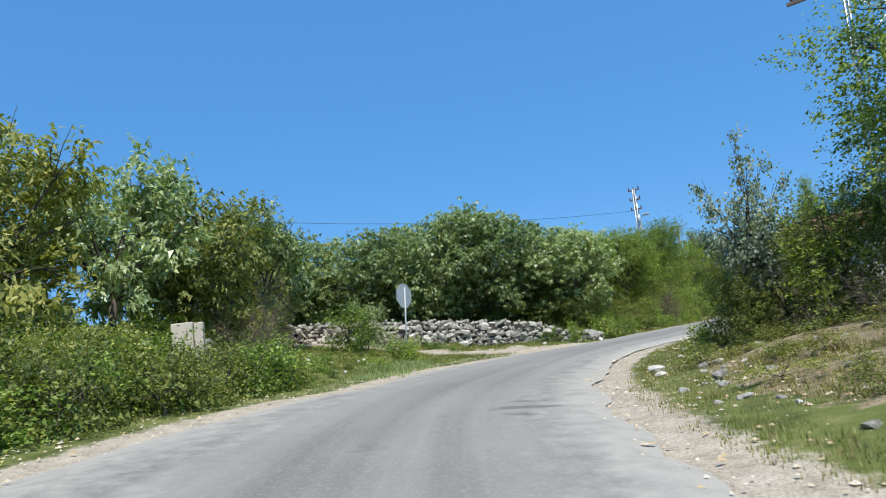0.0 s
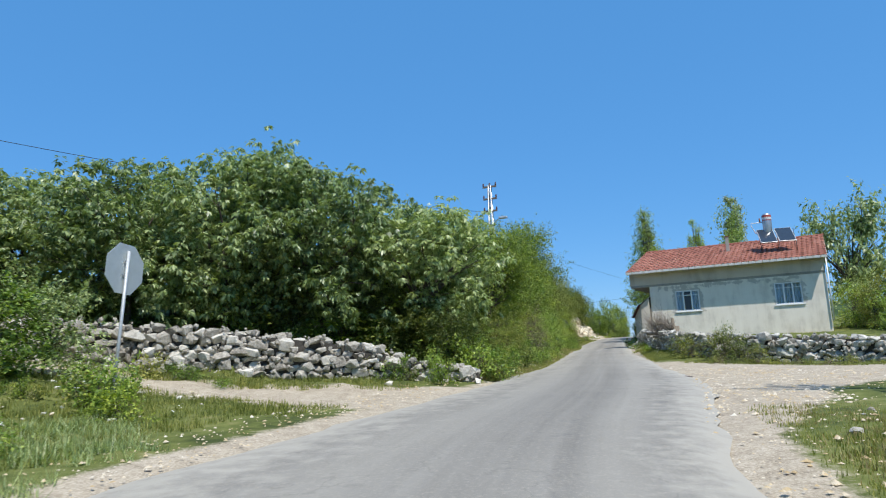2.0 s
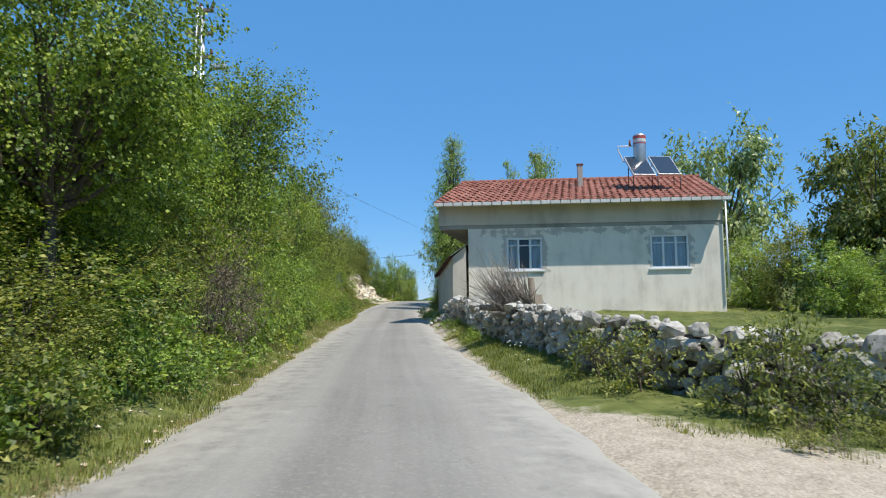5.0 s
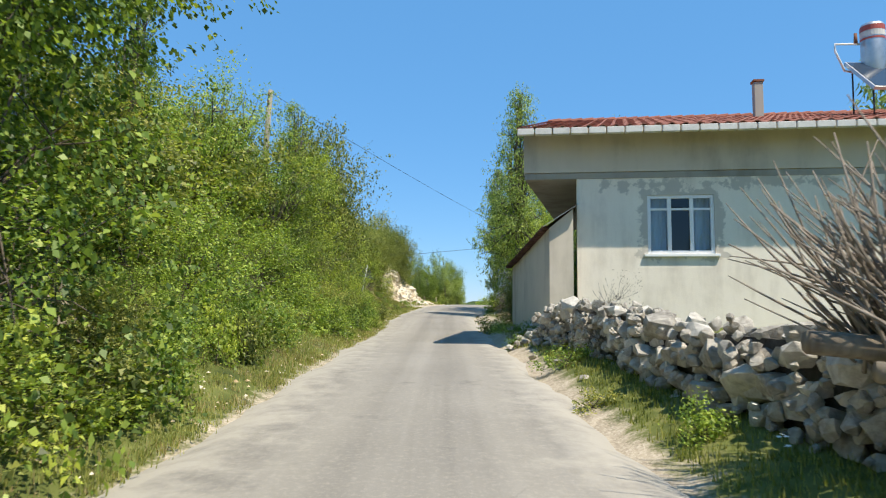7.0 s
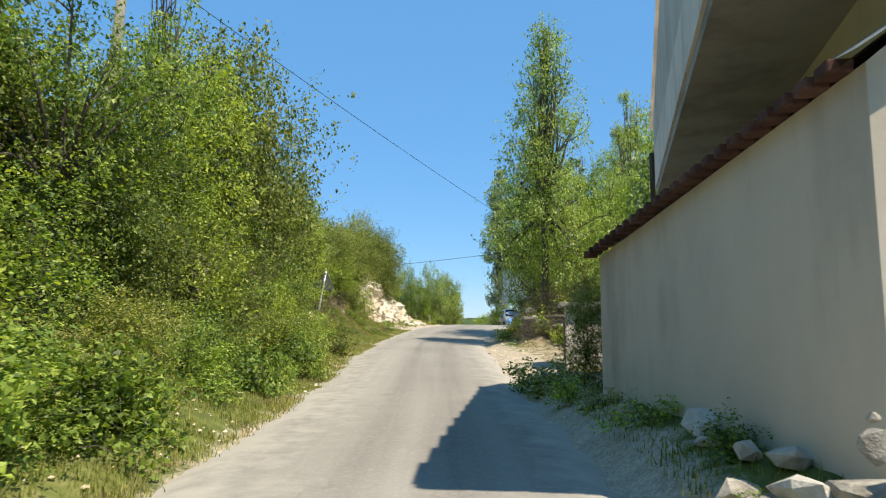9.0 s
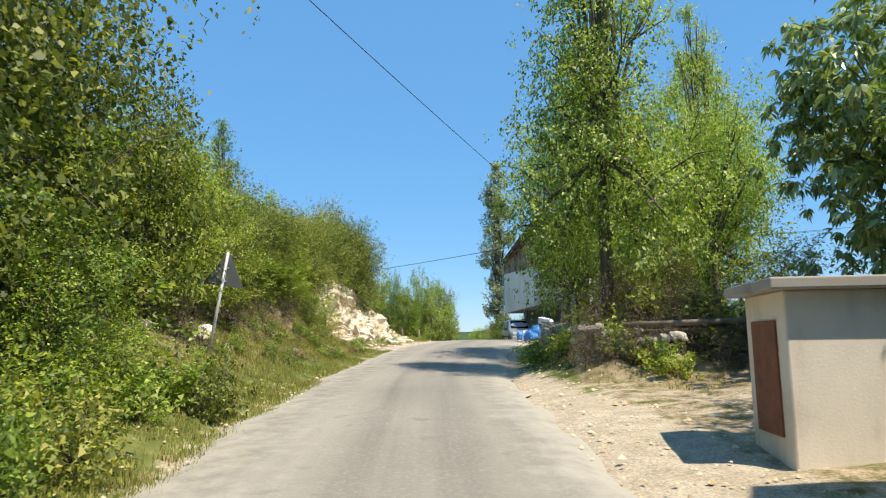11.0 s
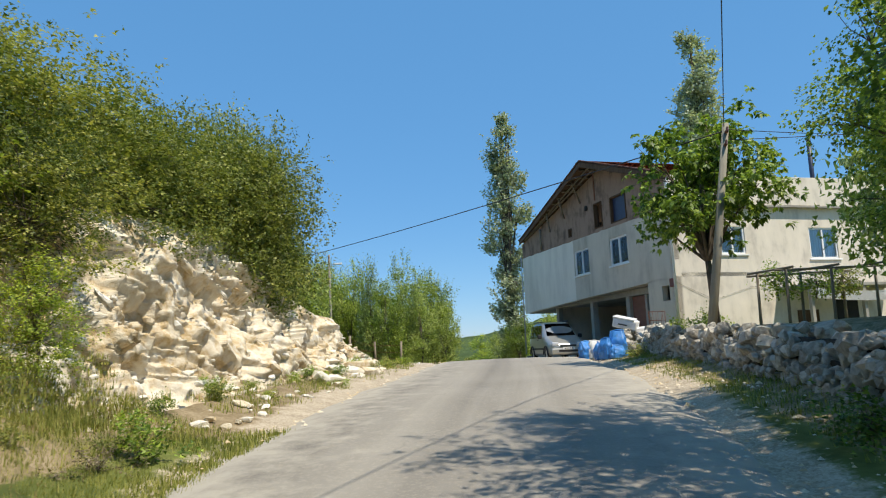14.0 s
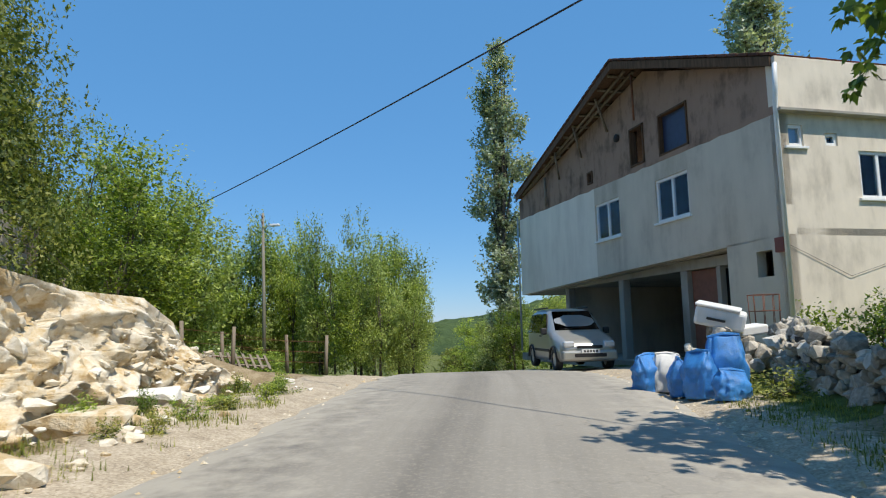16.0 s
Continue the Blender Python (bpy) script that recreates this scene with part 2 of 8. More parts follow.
BARK = wood_material("grey_brown_bark", (0.06, 0.05, 0.04), (0.17, 0.14, 0.11))
TWIG = wood_material("dry_grey_twigs", (0.16, 0.13, 0.10), (0.36, 0.31, 0.26))
WHITE = plain("white_window_plastic", (0.78, 0.78, 0.77), 0.35, vary=0.08)
STEEL = plain("galvanised_steel", (0.50, 0.51, 0.52), 0.42, 0.85, vary=0.2)
SIGN_BACK = plain("grey_sign_metal", (0.42, 0.46, 0.47), 0.5, 0.3, vary=0.12)
# Near-black colour standing in for the shade inside rooms and openings.
PAINTED_SHADE = plain("painted_inner_shade", (0.022, 0.02, 0.02), 0.9, vary=0.4)
BLACK = plain("black_rubber", (0.018, 0.018, 0.02), 0.6, vary=0.3)
GLASS = glass_material()
CURTAIN = plain("pale_curtain", (0.74, 0.78, 0.81), 0.9, scale=3, vary=0.15)
RUST = plain("rusty_metal", (0.22, 0.085, 0.045), 0.8, 0.2, vary=0.4, bumps=0.3)
BLUE = plain("blue_plastic_sack", (0.04, 0.22, 0.58), 0.38, scale=7, vary=0.5, bumps=0.9)
SACK = plain("white_woven_sack", (0.62, 0.62, 0.60), 0.7, scale=5, vary=0.2, bumps=0.4)
FIG_LEAF = foliage("fig_leaf", (0.11, 0.16, 0.062), (0.26, 0.34, 0.135), (0.53, 0.59, 0.28), 0.3, 0.45, 0.5)
BRIGHT_LEAF = foliage("bright_leaf", (0.075, 0.12, 0.024), (0.228, 0.315, 0.048), (0.53, 0.585, 0.10), 0.4, 0.52, 0.4)
SHADE_LEAF = foliage("shade_leaf", (0.11, 0.165, 0.045), (0.315, 0.41, 0.095), (0.62, 0.68, 0.19), 0.4, 0.6, 0.5)
OLIVE_LEAF = foliage("olive_green_leaf", (0.085, 0.11, 0.029), (0.225, 0.262, 0.062), (0.48, 0.455, 0.125), 0.42, 0.48, 0.4)
DARK_LEAF = foliage("dark_leaf", (0.060, 0.092, 0.026), (0.128, 0.172, 0.041), (0.293, 0.314, 0.078), 0.42, 0.45)
MID_LEAF = foliage("mid_green_leaf", (0.07, 0.12, 0.025), (0.192, 0.295, 0.052), (0.46, 0.55, 0.11), 0.4, 0.5, 0.4)
POPLAR_LEAF = foliage("poplar_leaf", (0.16, 0.195, 0.14), (0.32, 0.365, 0.26), (0.56, 0.60, 0.47), 0.4, 0.5, 0.5)
PALE_LEAF = foliage("pale_young_leaf", (0.12, 0.17, 0.055), (0.29, 0.37, 0.105), (0.54, 0.60, 0.21), 0.42, 0.56, 0.35)
GRASS_BLADE = foliage("grass_blade", (0.105, 0.135, 0.03), (0.235, 0.26, 0.06), (0.44, 0.42, 0.14), 0.6, 0.5)
DRY_GRASS = foliage("dry_grass", (0.253, 0.198, 0.088), (0.399, 0.324, 0.151), (0.549, 0.470, 0.248), 0.7, 0.4)
DRY_TWIG = foliage("dry_brush_leaf", (0.10, 0.075, 0.05), (0.21, 0.165, 0.115), (0.34, 0.28, 0.20), 0.7, 0.3)
PETAL = plain("white_petals", (0.75, 0.75, 0.66), 0.7, vary=0.1)


# ---- mesh helpers ----
def link_mesh(name, mesh, mats, parent=None, label=""):
    ob = new(name, mesh)
    for m in mats if isinstance(mats, (list, tuple)) else [mats]:
        mesh.materials.append(m)
    if parent is not None:
        ob.parent = parent
    if label:
        ob["label"] = label
    return ob


def part(name, bm, mat, parent=None, label="", smooth=False):
    mesh = bpy.data.meshes.new(name)
    bm.normal_update()
    bm.to_mesh(mesh)
    bm.free()
    if smooth:
        mesh.shade_smooth()
    return link_mesh(name, mesh, mat, parent, label)


def soup(name, verts, faces, mat, parent=None, label="", smooth=False):
    """One mesh from arrays: verts (n, 3), faces (m, k)."""
    mesh = array_mesh(name, verts, faces)
    if smooth:
        mesh.shade_smooth()
    return link_mesh(name, mesh, mat, parent, label)


def array_mesh(name, verts, faces):
    verts, faces = np.asarray(verts, np.float32), np.asarray(faces, np.int32)
    mesh = bpy.data.meshes.new(name)
    n, k = faces.shape
    mesh.vertices.add(len(verts))
    mesh.vertices.foreach_set("co", verts.ravel())
    mesh.loops.add(n * k)
    mesh.loops.foreach_set("vertex_index", faces.ravel())
    mesh.polygons.add(n)
    mesh.polygons.foreach_set("loop_start", np.arange(0, n * k, k, dtype=np.int32))
    mesh.update(calc_edges=True)
    return mesh


def empty(name, label, category, group="", at=(0, 0, 0), kind="", rz=0.0):
    ob = new(name)
    ob.matrix_basis = pose(*at, 0, 0, rz)
    return tagged(ob, label, category, group, kind)


def box(bm, lo, hi, bevel=0.0, m=None):
    """Add a box to bm between two corners."""
    v = bmesh.ops.create_cube(bm, size=1.0)["verts"]
    c = [(a + b) / 2 for a, b in zip(lo, hi)]
    s = [max(abs(b - a), 1e-4) for a, b in zip(lo, hi)]
    for q in v:
        q.co = Vector((q.co.x * s[0] + c[0], q.co.y * s[1] + c[1], q.co.z * s[2] + c[2]))
    if bevel:
        es = {e for q in v for e in q.link_edges}
        r = bmesh.ops.bevel(bm, geom=list(es), offset=min(bevel, min(s) * 0.4), segments=2, affect="EDGES", profile=0.5)
        v = [q for q in r["verts"]]
    if m is not None:
        bmesh.ops.transform(bm, matrix=m, verts=v)
    return v


def boxed(name, lo, hi, mat, parent=None, label="", bevel=0.0):
    bm = bmesh.new()
    box(bm, lo, hi, bevel)
    return part(name, bm, mat, parent, label)


def tube(bm, pts, radii, sides=7, cap=True):
    """Add a tapered tube along pts."""
    rings = []
    pts = [Vector(p) for p in pts]
    for i, p in enumerate(pts):
        d = (pts[min(i + 1, len(pts) - 1)] - pts[max(i - 1, 0)]).normalized()
        a = d.orthogonal().normalized() if not rings else (ref - d * ref.dot(d)).normalized()
        ref = a
        b = d.cross(a)
        r = radii[i] if isinstance(radii, (list, tuple)) else radii
        rings.append([bm.verts.new(p + (a * math.cos(k * math.tau / sides) + b * math.sin(k * math.tau / sides)) * r) for k in range(sides)])
    for u, v in zip(rings, rings[1:]):
        for k in range(sides):
            bm.faces.new((u[k], u[(k + 1) % sides], v[(k + 1) % sides], v[k]))
    if cap:
        bm.faces.new(rings[0][::-1])
        bm.faces.new(rings[-1])


def piped(name, pts, radii, mat, parent=None, label="", sides=8):
    bm = bmesh.new()
    tube(bm, pts, radii, sides)
    return part(name, bm, mat, parent, label, True)


# ---- the lie of the land ----
ROUTE = [(60, -50, -4.2), (32, -24, -2.4), (14, -7, -0.9), (9.2, -1.6, -0.45), (4.76, 2.56, 0.05), (2.44, 4.63, 0.25), (0.28, 7.12, 0.43), (-1.65, 9.76, 0.56),
         (-3.07, 12.54, 0.69), (-4.12, 15.36, 0.79), (-4.88, 18.26, 0.9), (-5.32, 21.3, 1.02), (-5.57, 24.24, 1.07), (-6.0, 29, 1.19), (-6.7, 34, 1.33), (-7.26, 38.3, 1.44),
         (-7.94, 42.3, 1.51), (-8.81, 48.0, 1.67), (-9.52, 53.3, 1.88), (-10.4, 59.5, 1.99), (-11.14, 65.1, 2.06), (-11.79, 69.3, 2.2), (-12.3, 73, 2.39),
         (-13.0, 78.4, 2.52), (-13.36, 84.3, 2.74), (-13.3, 89.9, 3.1), (-13.15, 95, 3.24), (-13.1, 100, 3.36), (-13.2, 106, 3.42), (-13.7, 111, 3.2), (-14.6, 118, 2.75),
         (-17, 130, 1.8), (-22, 150, 0.0), (-30, 180, -3.0), (-40, 230, -6.0)]


def glide(rows, step):
    """Points at even steps along rows of numbers, rounded by a Catmull-Rom curve."""
    p = np.array(rows, float)
    q = np.vstack([2 * p[0] - p[1], p, 2 * p[-1] - p[-2]])
    res = []
    for i in range(1, len(q) - 2):
        n = max(2, int(np.linalg.norm(q[i + 1][:2] - q[i][:2]) / step))
        t = np.linspace(0, 1, n, endpoint=False)[:, None]
        a, b, c, d = q[i - 1], q[i], q[i + 1], q[i + 2]
        res.append(0.5 * (2 * b + (c - a) * t + (2 * a - 5 * b + 4 * c - d) * t**2 + (3 * b - a - 3 * c + d) * t**3))
    return np.vstack(res + [p[-1:]])


LINE = glide(ROUTE, 0.5)
AHEAD = np.gradient(LINE[:, :2], axis=0)
AHEAD /= np.linalg.norm(AHEAD, axis=1)[:, None]
LEFT = np.stack([-AHEAD[:, 1], AHEAD[:, 0]], 1)

# Cross sections: northing of the road, then (distance from the line, height over it) to the left and to the right.
SECTIONS = [
    (-50, [(0, 0), (3, .2), (5, .4), (9, 1.2), (16, 2.2), (60, 5)], [(0, 0), (2, 0), (4, .4), (8, 1.4), (14, 2.2), (60, 4)]),
    (2.5, [(0, 0), (3, .24), (5, .38), (6.5, .55), (9, 1.1), (13, 1.9), (20, 2.6), (60, 5)], [(0, 0), (1.6, -.08), (3, 0), (4.5, .35), (7, 1.1), (12, 1.9), (60, 3.5)]),
    (9.8, [(0, 0), (3, .16), (5, .28), (6.5, .5), (9, 1.2), (13, 1.9), (20, 2.5), (60, 6)], [(0, 0), (2.5, -.12), (4, -.05), (6, .35), (9, 1.0), (60, 3)]),
    (15.4, [(0, 0), (4, .08), (5, .12), (7, .45), (10, 1.1), (13, 1.5), (20, 2.1), (60, 6)], [(0, 0), (2.5, -.1), (4, -.05), (6, .25), (9, .7), (60, 2)]),
    (21.3, [(0, 0), (3.5, .02), (5, .1), (8, .4), (11, .95), (14, 1.5), (20, 2.0), (60, 6)], [(0, 0), (2.5, -.06), (5, 0), (60, -.3)]),
    (26, [(0, 0), (3.5, 0), (5, .05), (8, .3), (11, .8), (14, 1.3), (20, 1.9), (60, 6)], [(0, 0), (2.5, -.05), (20, -.2), (60, -.3)]),
    (29.5, [(0, 0), (3.2, 0), (4.4, .1), (6, .3), (8, .45), (9, 1.1), (12, 1.4), (20, 2.0), (60, 6)], [(0, 0), (2.5, -.05), (20, -.15), (60, -.2)]),
    (36, [(0, 0), (2.4, 0), (3.4, .3), (4.8, 1.0), (8, 1.8), (14, 2.6), (60, 7)], [(0, 0), (1.8, 0), (2.6, 0), (6, -.12), (9, -.15), (20, -.2), (60, 0)]),
    (45, [(0, 0), (2.3, 0), (3.2, .3), (4.6, 1.1), (8, 2.1), (14, 3), (60, 7)], [(0, 0), (1.8, 0), (2.5, .2), (3.0, .3), (3.8, .45), (8, .45), (60, .6)]),
    (54, [(0, 0), (2.1, 0), (3.0, .3), (4.6, 1.1), (8, 2.1), (14, 3), (60, 8)], [(0, 0), (1.6, 0), (2.3, .3), (2.9, .4), (3.4, .5), (8, .5), (60, .7)]),
    (60, [(0, 0), (2.1, 0), (3.0, .3), (4.6, 1.1), (8, 2.3), (14, 3.4), (60, 9)], [(0, 0), (1.4, .05), (1.8, .3), (3, .6), (8, .8), (60, 1.2)]),
    (68, [(0, 0), (2.4, 0), (3.3, .3), (5, 1.1), (8, 2.4), (14, 3.8), (60, 10)], [(0, 0), (1.8, 0), (3, .05), (6, .15), (14, .3), (60, 1)]),
    (74, [(0, 0), (2.6, 0), (3.4, .35), (5, 1.1), (8, 2.4), (14, 4), (60, 10)], [(0, 0), (2, 0), (3.5, .1), (6, .3), (14, .6), (60, 1)]),
    (78, [(0, 0), (2.8, 0), (3.5, .3), (4.8, 1.0), (7, 2.2), (14, 4), (60, 10)], [(0, 0), (2, 0), (2.8, .25), (3.4, .75), (4.5, 1.0), (8, 1.1), (60, 1.5)]),
    (84.5, [(0, 0), (2.9, 0), (3.6, .2), (4.8, .8), (6, 1.9), (8, 2.9), (14, 4.2), (60, 10)], [(0, 0), (2.3, 0), (2.9, .1), (3.4, .3), (3.9, .95), (10, 1.1), (60, 1.5)]),
    (88, [(0, 0), (3.0, 0), (3.8, .1), (4.6, .5), (5.6, 2.2), (6.2, 2.9), (10, 3.8), (60, 10)], [(0, 0), (2.3, 0), (2.9, .1), (3.4, .25), (3.9, .95), (10, 1.1), (60, 1.5)]),
    (93, [(0, 0), (3.0, 0), (4.0, .1), (4.9, .4), (5.8, 1.9), (6.4, 2.7), (9, 3.3), (16, 4.5), (60, 9)], [(0, 0), (2.4, 0), (3.1, .1), (3.6, .2), (4.1, .85), (10, 1.0), (60, 1.5)]),
    (98, [(0, 0), (2.9, 0), (4.0, .12), (5.2, .35), (6.2, 1.4), (7.2, 2.2), (10, 2.7), (16, 3.5), (60, 8)], [(0, 0), (2.4, 0), (3.2, .1), (3.7, .2), (4.2, .8), (10, .9), (60, 1.5)]),
    (102, [(0, 0), (2.9, 0), (4.5, .1), (5.3, .3), (6.9, 1.6), (9, 1.9), (20, 2.4), (60, 6)], [(0, 0), (2.4, 0), (3.4, .1), (4.2, .2), (5, .55), (10, .6), (60, 1.5)]),
    (106, [(0, 0), (2.9, 0), (4.6, .1), (5.3, .3), (6.6, 1.2), (9, 1.4), (20, 1.9), (60, 5)], [(0, 0), (2.5, 0), (4.6, .1), (6, .45), (9, .5), (60, 1.2)]),
    (109, [(0, 0), (2.9, 0), (5, .1), (9, .5), (14, .8), (24, 1.5), (60, 4)], [(0, 0), (2.6, 0), (5, .1), (9, .3), (60, 1)]),
    (118, [(0, 0), (3.2, 0), (8, .1), (20, .3), (60, 0)], [(0, 0), (4, .1), (12, .8), (60, .5)]),
    (150, [(0, 0), (4, 0), (20, -.5), (60, -2)], [(0, 0), (4, 0), (20, -.5), (60, -3)]),
    (230, [(0, 0), (60, 0)], [(0, 0), (60, 0)])]
CUTS = np.arange(0, 60.1, 0.1)
LEVELS = {s: np.array([np.interp(CUTS, *zip(*row[k])) for row in SECTIONS]) for s, k in (("left", 1), ("right", 2))}
MILES = np.array([row[0] for row in SECTIONS], float)


def locate(x, y):
    """For arrays of places: index of the nearest point of the road's line, and the distance to its left (negative: right)."""
    x, y = np.atleast_1d(np.asarray(x, float)), np.atleast_1d(np.asarray(y, float))
    idx, off = np.zeros(x.shape, int), np.zeros(x.shape)
    for a in range(0, len(x), 20000):
        dx, dy = x[a:a + 20000, None] - LINE[None, :, 0], y[a:a + 20000, None] - LINE[None, :, 1]
        i = np.argmin(dx * dx + dy * dy, axis=1)
        r = np.arange(len(i))
        dx, dy = dx[r, i], dy[r, i]
        side = dx * LEFT[i, 0] + dy * LEFT[i, 1]
        idx[a:a + 20000], off[a:a + 20000] = i, np.sign(side) * np.hypot(dx, dy)
    return idx, off


def heights(x, y):
    i, d = locate(x, y)
    base, north = LINE[i, 2], LINE[i, 1]
    j = np.clip(np.searchsorted(MILES, north) - 1, 0, len(MILES) - 2)
    f = np.clip((north - MILES[j]) / (MILES[j + 1] - MILES[j]), 0, 1)
    f = f * f * (3 - 2 * f)
    k = np.clip(np.abs(d) / 0.1, 0, len(CUTS) - 1.001)
    k0, kf = k.astype(int), k - k.astype(int)
    z = np.zeros(len(base))
    for s, pick in (("left", d >= 0), ("right", d < 0)):
        T = LEVELS[s]
        a = T[j, k0] * (1 - kf) + T[j, k0 + 1] * kf
        b = T[j + 1, k0] * (1 - kf) + T[j + 1, k0 + 1] * kf
        z = np.where(pick, a * (1 - f) + b * f, z)
    return base + z


def height(x, y):
    return float(heights([x], [y])[0])



# ---- ground, road, hills ----
def inside(poly, x, y):
    res = np.zeros(x.shape, bool)
    for (ax, ay), (bx, by) in zip(poly, poly[1:] + poly[:1]):
        cut = ((ay > y) != (by > y)) & (x < (bx - ax) * (y - ay) / (by - ay + 1e-9) + ax)
        res ^= cut
    return res


def near_poly(poly, x, y, soft):
    """1 inside the outline, falling to 0 at soft metres outside it."""
    d = np.full(x.shape, 1e9)
    for (ax, ay), (bx, by) in zip(poly, poly[1:] + poly[:1]):
        t = np.clip(((x - ax) * (bx - ax) + (y - ay) * (by - ay)) / ((bx - ax) ** 2 + (by - ay) ** 2 + 1e-9), 0, 1)
        d = np.minimum(d, np.hypot(x - ax - t * (bx - ax), y - ay - t * (by - ay)))
    return np.where(inside(poly, x, y), 1.0, np.clip(1 - d / soft, 0, 1))


EDGES = [(-50, 3.5, 2.2), (2.5, 4.0, 2.2), (9.8, 3.5, 2.4), (14, 3.1, 2.2), (18, 3.6, 2.05), (21, 3.2, 2.1), (26, 3.1, 2.5), (31, 2.75, 2.4), (36, 2.2, 1.9), (45, 2.05, 1.7), (54, 2.0, 1.5), (60, 2.05, 1.35),
         (68, 2.3, 1.6), (78, 2.5, 1.8), (85, 2.7, 2.0), (95, 2.9, 2.2), (105, 2.8, 2.3), (118, 2.8, 2.5), (230, 2.8, 2.8)]
SHOULDER = [(-50, .6, .6), (9.8, .6, .7), (15, .8, .6), (21, .6, .7), (26, .6, 2), (31, .25, 1.5), (36, .1, .15), (45, .06, .2), (54, .08, .3), (62, .1, .8), (70, .1, 1.4), (80, .12, .3), (88, .3, .4), (95, .9, .8), (105, 1.8, 1.0), (120, 1, 1), (230, 1, 1)]
SIDE_ROAD = [(-3.0, 22), (-2.7, 24), (-1.9, 27.4), (.3, 30.5), (4, 32), (14, 31), (30, 28), (30, 33), (14, 35), (6, 34.5), (1, 35.5), (-3, 36.4), (-5.2, 38.1), (-6, 30)]
LEFT_TRACK = [(-8, 24.5), (-9.3, 24.0), (-11, 23.7), (-14.4, 23.5), (-18, 22.1), (-26, 19.6), (-26, 21.4), (-18, 23.9), (-14.2, 25.5), (-10.9, 27.0), (-9.3, 28.0), (-8.3, 28.4)]
YARD = [(-9.7, 64), (-4, 64.5), (-3, 74), (-8, 74), (-10.2, 76.2), (-10.6, 78)]
FORECOURT = [(-11.4, 93), (-11.0, 95), (-11.1, 99), (-11.5, 102), (-11.6, 105), (-8.5, 110), (-10.5, 116), (-12.5, 112), (-11.5, 98)]
RUBBLE = [(-16.3, 89), (-17.2, 90), (-18.2, 95), (-18.5, 100), (-20, 104), (-25, 109), (-22, 112), (-16.5, 108), (-15.9, 98)]


def spaced(rows, k, north):
    return np.interp(north, [r[0] for r in rows], [r[k] for r in rows])


def axis(stops):
    out = [stops[0][0]]
    for (a, _), (b, step) in zip(stops, stops[1:]):
        n = max(1, round((b - a) / step))
        out += [a + (b - a) * (i + 1) / n for i in range(n)]
    return np.array(out)


def build_ground():
    xs = axis([(-1500, 0), (-300, 200), (-80, 20), (-34, 2), (-26, 0.6), (4, 0.33), (14, 0.8), (40, 3), (120, 16), (400, 70), (1500, 220)])
    ys = axis([(-600, 0), (-120, 80), (-30, 10), (-8, 1.5), (2, 0.5), (114, 0.33), (130, 1), (240, 8), (500, 40), (2000, 150)])
    X, Y = np.meshgrid(xs, ys)
    x, y = X.ravel(), Y.ravel()
    z = heights(x, y)
    i, d = locate(x, y)
    north = LINE[i, 1]
    le, re = spaced(EDGES, 1, north), spaced(EDGES, 2, north)
    ls, rs = spaced(SHOULDER, 1, north), spaced(SHOULDER, 2, north)
    out = np.where(d > 0, d - le, -d - re)
    wide = np.where(d > 0, ls, rs)
    gravel = np.clip(0.5 + (wide - out) / 0.7, 0, 1)
    for p, full in ((SIDE_ROAD, 1.0), (LEFT_TRACK, 1.0), (YARD, 0.46), (FORECOURT, 0.75)):
        gravel = np.maximum(gravel, full * near_poly(p, x, y, 0.9))
    earth = np.zeros(x.shape)
    earth = np.maximum(earth, near_poly(RUBBLE, x, y, 1.0))
    earth = np.maximum(earth, 0.6 * ((d > np.where(north < 88, 3.6, 3.4)) & (d < 8) & (north > 73) & (north < 100)))
    earth = np.maximum(earth, 0.6 * ((d < -3.9) & (d > -14) & (north < 21)))
    earth = np.maximum(earth, 0.6 * ((d < -2.8) & (d > -9) & (north > 62) & (north < 100)))
    # rough lie away from the road
    rough = np.array([noise.noise((a * 0.9, b * 0.9, 3.1)) * 0.5 + noise.noise((a * 2.6, b * 2.6, 7.7)) * 0.22 for a, b in zip(x, y)])
    lift = np.clip((out - 0.2) / 2.0, 0, 1) * np.where(near_poly(SIDE_ROAD, x, y, 1.0) > 0, 0.15, 1.0)
    z = z + rough * 0.22 * lift
    z = z - 0.07 * np.clip((0.4 - out) / 0.4, 0, 1)
    z = z - 1.5 * np.clip((d - 4.3) / 0.8, 0, 1) * np.clip((7.0 - d) / 0.7, 0, 1) * np.clip((y - 87) / 1.2, 0, 1) * np.clip((107 - y) / 1.5, 0, 1)
    far = np.hypot(x + 14, np.clip(y, 20, 120) - y)
    z = z - np.clip((np.hypot(np.clip(np.abs(x) - 60, 0, None), np.clip(y - 240, 0, None))) * 0.01, 0, 12)
    mesh = array_mesh("ground", np.stack([x, y, z], 1), grid_faces(len(ys), len(xs)))
    for key, val in (("gravel", gravel), ("earth", earth)):
        a = mesh.attributes.new(key, "FLOAT", "POINT")
        a.data.foreach_set("value", val.astype(np.float32))
    mesh.shade_smooth()
    tagged(link_mesh("ground", mesh, GROUND), "rough ground of grass, pale gravel and bare earth", "ground", kind="structure")


def grid_faces(rows, cols):
    a = (np.arange(rows - 1)[:, None] * cols + np.arange(cols - 1)[None, :]).ravel()
    return np.stack([a, a + 1, a + cols + 1, a + cols], 1)


